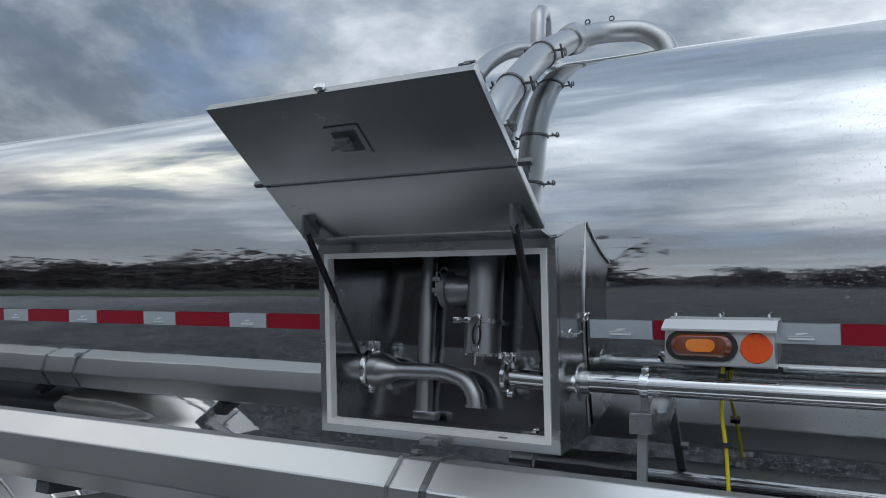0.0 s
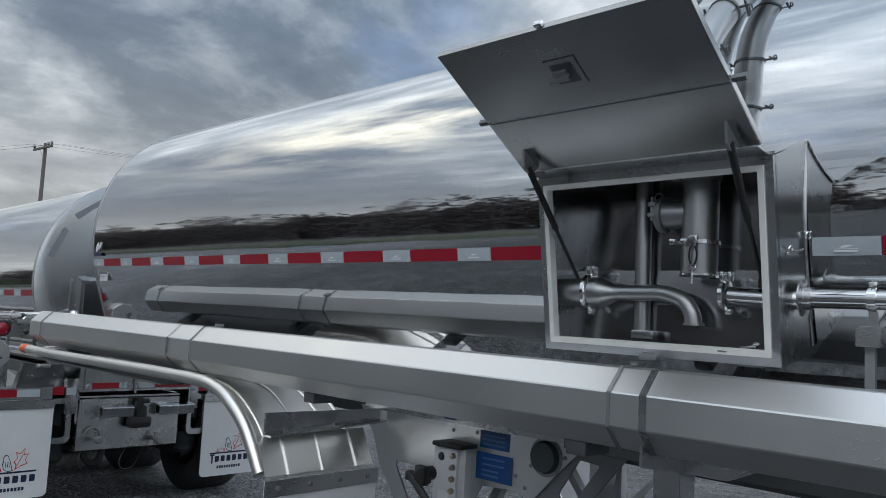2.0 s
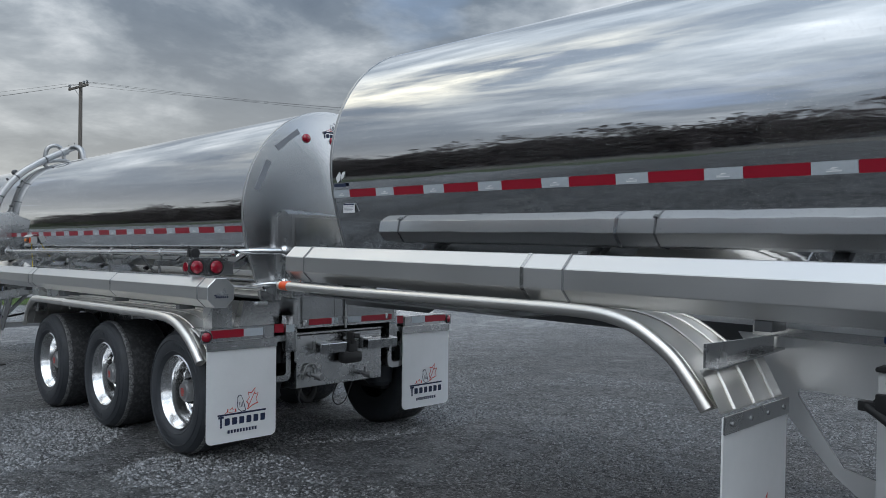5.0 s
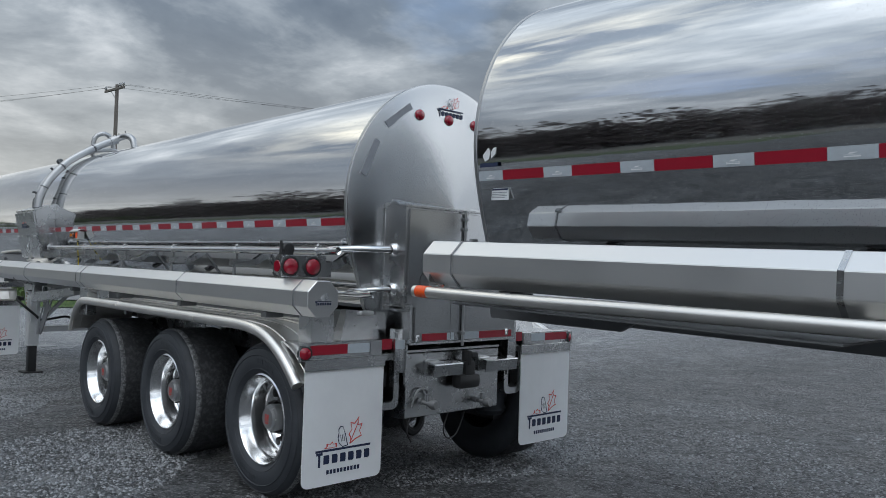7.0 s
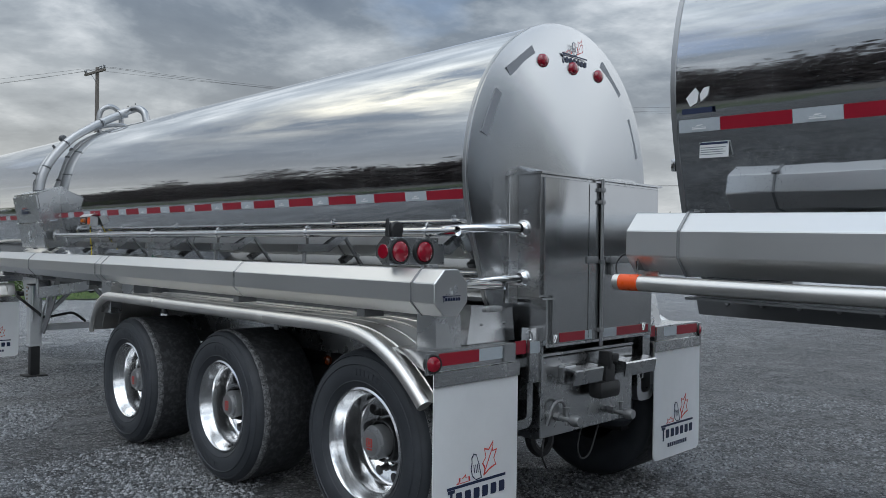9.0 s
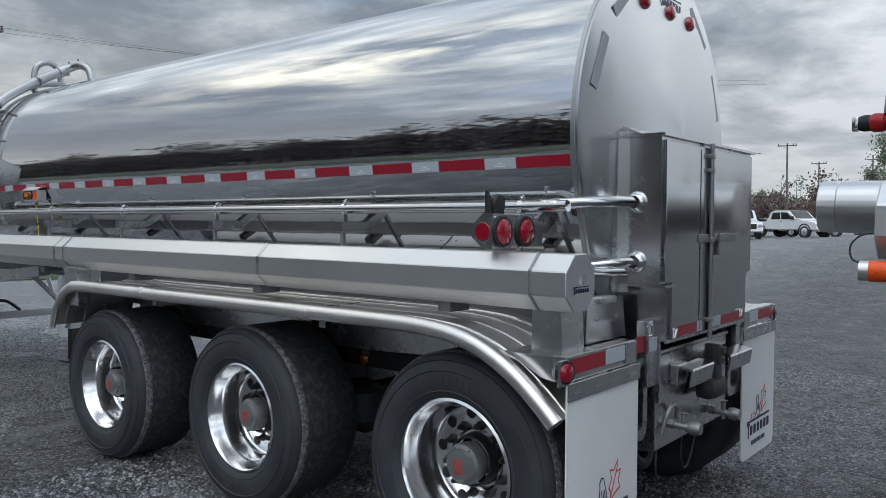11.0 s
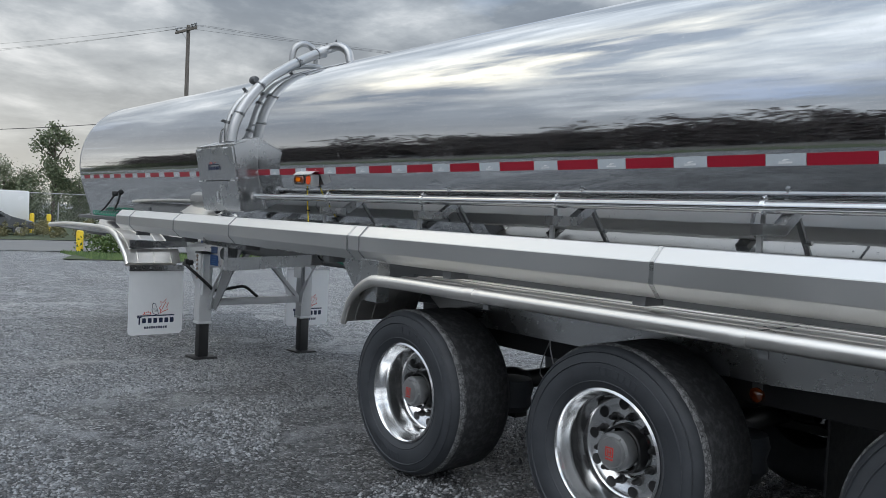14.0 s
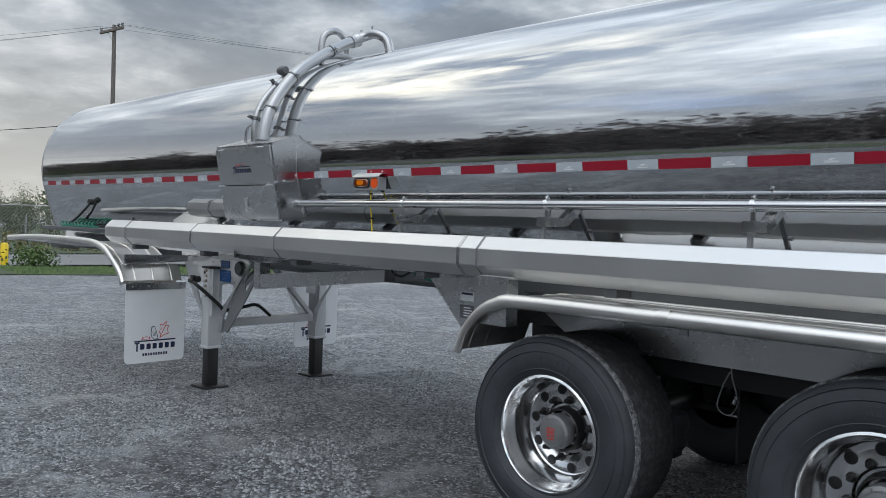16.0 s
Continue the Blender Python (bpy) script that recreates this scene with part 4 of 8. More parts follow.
def wheel_set(tr, x, side, store):
    """A wide single tyre on a polished rim with hub, nuts and black discs for hand holes."""
    s, y = side, side * 1.225
    z = tr.floor(x, y) + 0.503
    m = Matrix.Translation((x - tr.xr, y, z + LIFT))
    if s > 0:
        m = m @ Matrix.Rotation(math.pi, 4, "Z")
    if "rim" in store:
        src = store["rim"]
        rim = again(src, None, tr.root, m)
        for c in src.children:
            again(c, None, rim, c.matrix_basis.copy())
        return
    rim = part("wheel", turned([(0.300, 0.004), (0.303, -0.008), (0.292, -0.014), (0.283, 0.000), (0.277, 0.030), (0.262, 0.055), (0.255, 0.075), (0.253, 0.15), (0.246, 0.175), (0.232, 0.186), (0.205, 0.182), (0.165, 0.176), (0.14, 0.174), (0.13, 0.19), (0.06, 0.19)], "y", n=48), CHROME, tr.root, "polished aluminium wheel with a wide single tyre", smooth=50)
    rim.matrix_basis = m
    store["rim"] = rim
    prof = [(0.286, 0.010), (0.300, 0.004), (0.312, -0.012), (0.335, -0.027), (0.37, -0.036), (0.41, -0.036), (0.45, -0.027), (0.478, -0.012), (0.492, 0.008), (0.4985, 0.03), (0.4985, 0.40), (0.488, 0.425), (0.45, 0.45), (0.37, 0.455), (0.31, 0.43), (0.27, 0.41), (0.25, 0.41)]
    part("tyre", turned(prof, "y", n=64), RUBBER, rim, "worn black wide-base tyre", smooth=50)
    bm = turned([(0.4985, 0.028), (0.503, 0.034), (0.503, 0.396), (0.4985, 0.402)], "y", n=64)
    for v in bm.verts:
        k = noise.noise(v.co * 22) * 0.003
        v.co += Vector((v.co.x, 0, v.co.z)).normalized() * k
    part("tread_band", bm, TREAD, rim, smooth=50)
    n = 120
    bm = bmesh.new()
    rows = []
    for yy, r in ((0.024, 0.4965), (0.034, 0.5050), (0.062, 0.5058), (0.070, 0.5010)):
        row = []
        for i in range(n):
            a = 2 * math.pi * i / n
            e = Vector((math.cos(a), 0, math.sin(a)))
            k = noise.noise(e * 14 + Vector((0, yy * 30, 0)))
            row.append(bm.verts.new(e * (r + k * 0.0018) + Vector((0, yy + (noise.noise(e * 17) * 0.007 if yy > 0.05 else noise.noise(e * 11) * 0.002), 0))))
        rows.append(row)
    for a, b in zip(rows, rows[1:]):
        bridge(bm, a, b)
    part("worn_shoulder", bm, WORNRUBBER, rim, "grey scuffed rib along the tread's edge", smooth=50)
    for r in (0.335, 0.425, 0.47):
        part("sidewall_ring", turned([(r - 0.004, -0.026 if r < 0.34 else -0.034 if r < 0.43 else -0.020), (r, -0.030 if r < 0.34 else -0.0385 if r < 0.43 else -0.0235), (r + 0.004, -0.028 if r < 0.34 else -0.034 if r < 0.43 else -0.017)], "y", n=64), RUBBER, rim)
    for c in (80, 255):
        bm = bmesh.new()
        for i in range(7):
            a = radians(c + (i - 3) * 5.2)
            mm = Matrix.Rotation(-a, 4, "Y") @ Matrix.Translation((0.385, -0.0365, 0))
            box(bm, -0.018, 0.018, -0.002, 0.002, -0.011, 0.011, 0, mm)
        part("raised_lettering", bm, RUBBER, rim, "raised blocks where the maker's lettering stands", smooth=0)
    part("hub", turned([(0.118, 0.178), (0.112, 0.12), (0.105, 0.115), (0.1, 0.13)], "y", n=32), BLACK, rim, "black hub barrel")
    part("hub_cap", turned([(0.088, 0.13), (0.092, 0.075), (0.088, 0.062), (0.072, 0.056), (0.066, 0.040), (0.045, 0.036), (0.0, 0.035)], "y", n=32), CAST, rim, "grey cast hub cap")
    bm = bmesh.new()
    framed(bm, -0.022, 0.022, -0.018, 0.026, 0.005, 0.0335, 0.0352)
    box(bm, -0.010, -0.005, 0.0335, 0.0352, -0.010, 0.018)
    box(bm, 0.005, 0.010, 0.0335, 0.0352, -0.010, 0.018)
    box(bm, -0.005, 0.005, 0.0335, 0.0352, 0.001, 0.006)
    for i in range(4):
        box(bm, -0.02 + i * 0.011, -0.012 + i * 0.011, 0.0335, 0.0352, -0.034, -0.026)
    part("hub_mark", bm, REDPRINT, rim, "small red mark", smooth=0)
    nut = hole = bolt = None
    for i in range(10):
        a = 2 * math.pi * (i + 0.3) / 10
        c = Vector((0.155 * math.cos(a), 0, 0.155 * math.sin(a)))
        if nut is None:
            nut = part("lug_nut", turned([(0.0, 0.128), (0.010, 0.128), (0.013, 0.134), (0.016, 0.162), (0.022, 0.166), (0.022, 0.178)], "y", n=10), PLASTIC, rim, at=c)
        else:
            again(nut, c)
        a += math.pi / 10
        c = Vector((0.205 * math.cos(a), 0, 0.205 * math.sin(a)))
        # the rim is not pierced: a black disc paints the hole's shade
        if hole is None:
            hole = part("hand_hole", turned([(0.027, 0.186), (0.0265, 0.1775), (0.024, 0.1765), (0.0, 0.1775)], "y", n=16), BLACK, rim, "black disc standing in for the dark of a hand hole", at=c)
        else:
            again(hole, c)
    for i in range(6):
        a = 2 * math.pi * i / 6
        c = Vector((0.078 * math.cos(a), 0, 0.078 * math.sin(a)))
        if bolt is None:
            bolt = part("cap_bolt", turned([(0.0, 0.052), (0.005, 0.053), (0.006, 0.062)], "y", n=8), PIPE, rim, at=c)
        else:
            again(bolt, c)


def side_pipe(tr, x0, x1, clamps, lower=True, z=-0.318):
    """The long product pipe on its posts, and the thinner return below it."""
    y = -0.925
    run = curve([(x0, y, z), (x0 + 1.5, y, z), (x1 - 0.45, y, z), (x1 - 0.22, y + 0.012, z + 0.008), (x1 - 0.08, y + 0.10, z + 0.018), (x1, y + 0.19, z + 0.022), (x1 + 0.07, y + 0.33, z + 0.024)], 5)
    p = tr.add("product_pipe", tube(run, 0.026, 16), TUBE, "long polished product pipe held by clamps", smooth=60)
    for x in (x0 + 0.012,):
        tr.sub("pipe_collar", turned([(0.026, -0.014), (0.052, -0.013), (0.052, -0.009), (0.032, -0.006), (0.031, 0.016), (0.026, 0.016)], "x", (x, y, z), 24), SHEET, p, "thin round collar plate")
    if lower:
        tr.sub("return_pipe", tube(curve([(x0 + 0.1, -0.80, -0.60), (x1 - 0.35, -0.80, -0.60), (x1 - 0.12, -0.78, -0.585), (x1 + 0.02, -0.70, -0.566), (x1 + 0.08, -0.58, -0.56)], 5), 0.021, 12), TUBE, p, "thin return pipe below", smooth=60)
    for x in clamps:
        bm = turned([(0.0265, -0.011), (0.032, -0.011), (0.032, 0.011), (0.0265, 0.011)], "x", (x, y, z), 16)
        box(bm, x - 0.010, x + 0.010, y - 0.010, y + 0.010, z + 0.028, z + 0.046, 0.003)
        lathe(bm, [(0.0, -0.020), (0.006, -0.020), (0.006, 0.020), (0.0, 0.020)], "y", (x, y, z + 0.037), 8)
        lathe(bm, [(0.0, 0.0), (0.008, 0.0), (0.008, 0.006), (0.0, 0.008)], "z", (x, y, z + 0.045), 6)
        tr.sub("clamp", bm, CHROME, p, "steel clamp with bolts")
        tr.sub("post", boxed(x - 0.011, x + 0.011, y - 0.004, y + 0.004, z - 0.075, z - 0.03), SHEET, p, smooth=0)
        bm = boxed(x - 0.028, x + 0.028, -0.975, -side_at(z - 0.10) + 0.004, z - 0.122, z - 0.115, bevel=0.001)
        for d in (-0.028, 0.024):
            box(bm, x + d, x + d + 0.004, -0.975, -side_at(z - 0.10) + 0.004, z - 0.115, z - 0.070, 0.001)
        box(bm, x - 0.028, x + 0.028, -0.979, -0.975, z - 0.122, z - 0.070, 0.001)
        tr.sub("bracket", bm, SHEET, p, "folded steel arm to the tank", smooth=0)
        bm = boxed(x - 0.012, x + 0.012, -0.955, -0.938, -0.70, z - 0.122)
        lathe(bm, [(0.0, -0.010), (0.012, -0.010), (0.012, 0.022), (0.0, 0.022)], "x", (x + 0.012, -0.946, -0.60), 8)
        tr.sub("strut", bm, CAST, p)
    return p


def marker_lamp(tr, x0):
    """A steel hood with an amber side lamp and an orange reflector, and its yellow cable."""
    y, h0, h1, w, zc = -0.925, -0.222, -0.097, 0.266, -0.172
    lamp = tr.add("marker_lamp", boxed(x0, x0 + w, y, y + 0.075, h0, h1 - 0.034, bevel=0.003), SATIN, "steel hooded side marker lamp", smooth=0)
    tr.sub("hood", prismed([(y - 0.013, h1 - 0.033), (y + 0.030, h1 - 0.005), (y + 0.080, h1 - 0.002), (y + 0.080, h1 - 0.008), (y + 0.032, h1 - 0.011), (y - 0.013, h1 - 0.039)], "x", x0 - 0.006, x0 + w + 0.006), SATIN, lamp, "bright folded steel hood", smooth=0)
    tr.sub("lamp_arm", boxed(x0 + 0.10, x0 + 0.16, y + 0.075, y + 0.10, h0 + 0.02, h1 - 0.04), SHEET, lamp, smooth=0)
    def oval(c, wd, r, n=10):
        return [(c + wd + r * math.cos(t), zc + r * math.sin(t)) for t in (math.pi * (-0.5 + i / n) for i in range(n + 1))] + [(c - wd + r * math.cos(t), zc + r * math.sin(t)) for t in (math.pi * (0.5 + i / n) for i in range(n + 1))]
    c = x0 + 0.093
    tr.sub("lamp_gasket", prismed(oval(c, 0.050, 0.038), "y", y - 0.010, y - 0.001), PLASTIC, lamp, smooth=0)
    bm = bmesh.new()
    lo, hi = [bm.verts.new((p[0], y - 0.009, p[1])) for p in oval(c, 0.046, 0.030)], [bm.verts.new((p[0], y - 0.019, p[1])) for p in oval(c, 0.042, 0.022)]
    bridge(bm, lo, hi)
    bm.faces.new(hi)
    tr.sub("lens_rim", bm, AMBERDARK, lamp, "dark amber lens edge")
    tr.sub("lens", prismed(oval(c, 0.020, 0.016), "y", y - 0.023, y - 0.0192, 0.001), AMBER, lamp, "amber lens", smooth=0)
    tr.sub("reflector", turned([(0.0, -0.004), (0.036, -0.004), (0.038, -0.001)], "y", (x0 + 0.224, y, zc - 0.002), 28), ORANGE, lamp, "round orange reflector")
    for dx in (0.02, 0.132, 0.25):
        tr.sub("rivet", turned([(0.0, 0.010), (0.004, 0.009), (0.005, 0.0)], "z", (x0 + dx, y + 0.045, h1 + 0.003), 8), CHROME, lamp)
    pts = curve([(x0 + 0.138, y + 0.045, h0), (x0 + 0.134, y + 0.050, -0.33), (x0 + 0.144, y + 0.055, -0.43), (x0 + 0.150, y + 0.06, -0.55)], 5)
    tr.sub("cable", tube(pts, 0.005, 8), YELLOW, lamp, "yellow cable")
    tr.sub("cable_tie", boxed(x0 + 0.130, x0 + 0.154, y + 0.046, y + 0.066, -0.425, -0.413), PLASTIC, lamp)
    tr.sub("cable_tie", boxed(x0 + 0.126, x0 + 0.148, y + 0.038, y + 0.058, h0 - 0.03, h0 - 0.018), PLASTIC, lamp)


def side_box(tr, x0, x1, h0, h1, yt, yb, is_open):
    """The steel valve box on the tank's side, its doors and what is in it."""
    w = 0.025
    # walls: two cheeks, floor, sloping roof and back
    cheek = [(yb, h0), (yt, h1), (-0.79, h1 + 0.115), (-0.79, -0.10), (-0.72, h0 + 0.045)]
    body = tr.add("valve_box", prismed(cheek, "x", x1 - 0.008, x1), SHEET, "brushed steel valve box on the tank's side, %s" % ("its folding door raised" if is_open else "closed with two panels"), smooth=0)
    tr.sub("cheek", prismed(cheek, "x", x0, x0 + 0.008), SHEET, body, smooth=0)
    tr.sub("box_floor", prismed([(yb, h0), (-0.70, h0 + 0.050), (-0.70, h0 + 0.060), (yb, h0 + 0.010)], "x", x0 + 0.008, x1 - 0.008), SHEET, body, smooth=0)
    tr.sub("box_roof", prismed([(yt - 0.015, h1), (-0.775, h1 + 0.115), (-0.775, h1 + 0.122), (yt - 0.015, h1 + 0.007)], "x", x0 - 0.006, x1 + 0.006), SHEET, body, smooth=0)
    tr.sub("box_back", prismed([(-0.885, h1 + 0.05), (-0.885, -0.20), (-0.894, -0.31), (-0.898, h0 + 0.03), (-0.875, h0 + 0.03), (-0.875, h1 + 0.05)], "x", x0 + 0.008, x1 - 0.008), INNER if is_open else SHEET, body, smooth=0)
    # folded lip welded to the tank along each cheek
    for x, s in ((x0, -1), (x1, 1)):
        bm, last = bmesh.new(), None
        for i in range(10):
            z = h0 + 0.06 + (h1 + 0.15 - h0 - 0.06) * i / 9
            y = -side_at(z)
            w0 = 0.006 if i < 9 else 0.003
            cur = [bm.verts.new((x + s * a, y - b, z)) for a, b in ((0.0, 0.0), (0.0, 0.006), (0.002, 0.004), (w0, 0.0015), (w0, 0.0))]
            if last:
                bridge(bm, last, cur)
            last = cur
        tr.sub("flange", bm, SHEET, body, smooth=60)
    # face frame with a pale seal
    def face(h):
        return yb + (yt - yb) * (h - h0) / (h1 - h0)
    lean = math.atan2(yt - yb, h1 - h0)
    tilt = Matrix.Translation((0, yb, h0)) @ Matrix.Rotation(-lean, 4, "X")
    H = (h1 - h0) / math.cos(lean)
    bm = bmesh.new()
    framed(bm, x0, x1, 0.0, H, w, -0.012, 0.012)
    bmesh.ops.transform(bm, matrix=tilt, verts=bm.verts)
    tr.sub("face_frame", bm, SHEET, body, smooth=0)
    a0, a1, q = x0 + w, x1 - w, 0.016
    for e in ((a0, a1, w, w + q), (a0, a1, H - w - q, H - w), (a0, a0 + q, w + q, H - w - q), (a1 - q, a1, w + q, H - w - q)):
        bm = boxed(e[0], e[1], -0.018, 0.012, e[2], e[3])
        bmesh.ops.transform(bm, matrix=tilt, verts=bm.verts)
        tr.sub("door_seal", bm, SEAL, body, "pale rubber door seal", smooth=0)
    tr.sub("catch", boxed((x0 + x1) / 2 - 0.03, (x0 + x1) / 2 + 0.03, yb - 0.03, yb - 0.008, h0 - 0.012, h0 + 0.006, bevel=0.003), CAST, body)
    # spring clips on the cheek
    for (y, h) in (((yt + yb) / 2 + 0.09, -0.155), (-0.83, -0.10)):
        bm = tube([(x1 + 0.006, y - 0.03, h), (x1 + 0.010, y + 0.02, h + 0.004), (x1 + 0.012, y + 0.05, h + 0.012)], 0.004, 6)
        sweep(bm, [(x1 + 0.008 + 0.004 * math.sin(a), y - 0.035 + 0.014 * math.cos(a), h + 0.012 * math.sin(a)) for a in [0.628 * i for i in range(11)]], 0.0025, 5)
        tr.sub("spring_clip", bm, CHROME, body)
    bm = bmesh.new()
    if is_open:
        # door of two leaves folded up on its hinge
        up = Matrix.Translation((0, yt - 0.085, h1 + 0.009)) @ Matrix.Rotation(radians(-31.0), 4, "X")
        leafs = ((-0.222, 0.0), (-0.507, -0.228))
        tr.sub("hinge_leaf", prismed([(yt - 0.012, h1 - 0.002), (yt - 0.012, h1 + 0.006), (yt - 0.087, h1 + 0.014), (yt - 0.087, h1 + 0.006)], "x", x0 + 0.01, x1 - 0.01), SHEET, body, smooth=0)
        bmA = boxed(x0 + 0.002, x1 - 0.002, leafs[0][0], leafs[0][1], 0.0, 0.022, bevel=0.003, m=up)
        bmB = boxed(x0 + 0.002, x1 - 0.002, leafs[1][0], leafs[1][1], 0.0, 0.022, bevel=0.003, m=up)
        door = tr.sub("door", bmA, UNDER, body, "raised steel door leaf, seen from below", smooth=0)
        tr.sub("door_leaf", bmB, UNDER, body, "outer door leaf with a recessed latch", smooth=0)
        mid = (x0 + x1) / 2 - 0.02
        tr.sub("latch_plate", boxed(mid - 0.05, mid + 0.05, -0.405, -0.31, -0.004, -0.0005, m=up), UNDER, body, smooth=0)
        tr.sub("latch_well", boxed(mid - 0.034, mid + 0.034, -0.39, -0.325, -0.006, -0.0042, m=up), DARKSTEEL, body, smooth=0)
        bm = boxed(mid - 0.030, mid + 0.014, -0.375, -0.340, -0.020, -0.006, bevel=0.004, m=up)
        sweep(bm, [up @ Vector((mid - 0.05, -0.345, -0.016)), up @ Vector((mid + 0.02, -0.36, -0.016))], 0.005, 6)
        tr.sub("latch", bm, CAST, body, "grey cast latch")
        bm = boxed(mid - 0.012, mid + 0.012, -0.521, -0.508, 0.004, 0.020, bevel=0.003, m=up)
        tr.sub("latch_tongue", bm, CHROME, body)
        for x in (x0, x1):
            s = -1 if x == x0 else 1
            tr.sub("hinge_pin", boxed(min(x, x + s * 0.035), max(x, x + s * 0.035), -0.232, -0.218, 0.004, 0.018, m=up), DARKSTEEL, body)
        for x in (x0 + 0.06, x1 - 0.06):
            a = up @ Vector((x, -0.05, -0.03))
            b = Vector((x + (0.02 if x < (x0 + x1) / 2 else -0.02), yb + 0.055, h0 + 0.225))
            bm = sweep(bmesh.new(), [a, a.lerp(b, 0.52)], 0.0105, 10)
            sweep(bm, [a.lerp(b, 0.52), b], 0.006, 8)
            sweep(bm, [b - Vector((0, 0, 0.012)), b + Vector((0, 0, 0.014))], 0.013, 10)
            tr.sub("gas_strut", bm, BLACK, body, "black gas strut", smooth=60)
            bm = prismed([(-0.10, 0.0), (-0.01, 0.0), (-0.03, -0.045), (-0.065, -0.045)], "x", x - 0.004, x + 0.004)
            bmesh.ops.transform(bm, matrix=up, verts=bm.verts)
            tr.sub("strut_lug", bm, CAST, body, smooth=0)
            tr.sub("strut_stud", tube([(b.x - 0.035, b.y, b.z), (b.x + 0.035, b.y, b.z)], 0.006, 8), CAST, body)
        valves(tr, body, x0, x1, yb)
    else:
        for i, (a, b) in enumerate(((0.012, H * 0.475), (H * 0.485, H - 0.012))):
            bm = boxed(x0 + 0.012, x1 - 0.012, -0.034, -0.0125, a, b, bevel=0.003)
            bmesh.ops.transform(bm, matrix=tilt, verts=bm.verts)
            d = tr.sub("door", bm, SHEET, body, "closed steel door panel", smooth=0)
        mid = (x0 + x1) / 2
        for xx, hh in ((x0 + 0.06, H * 0.48), (x1 - 0.06, H * 0.48), (x0 + 0.12, H - 0.02), (x1 - 0.12, H - 0.02)):
            bm = tube([(xx - 0.05, -0.040, hh), (xx + 0.05, -0.040, hh)], 0.007, 8)
            bmesh.ops.transform(bm, matrix=tilt, verts=bm.verts)
            tr.sub("hinge", bm, CHROME, body)
        bm = boxed(mid - 0.028, mid + 0.028, -0.055, -0.034, H * 0.13, H * 0.16, bevel=0.004)
        box(bm, mid - 0.028, mid + 0.028, -0.055, -0.034, H * 0.29, H * 0.33, 0.004)
        box(bm, mid - 0.010, mid + 0.010, -0.062, -0.034, H * 0.15, H * 0.30, 0.004)
        bmesh.ops.transform(bm, matrix=tilt, verts=bm.verts)
        tr.sub("latch", bm, CHROME, body, "chrome over-centre latch")
        # maker's mark on the upper panel
        badge(tr, body, "y", yb + (yt - yb) * 0.73 - 0.0375, mid - 0.03, h0 + 0.415, 0.25)
        bm = boxed(x1, x1 + 0.05, -0.04, -0.03, H * 0.50, H * 0.53)
        bmesh.ops.transform(bm, matrix=tilt, verts=bm.verts)
        tr.sub("door_pin", bm, CHROME, body)
    return body


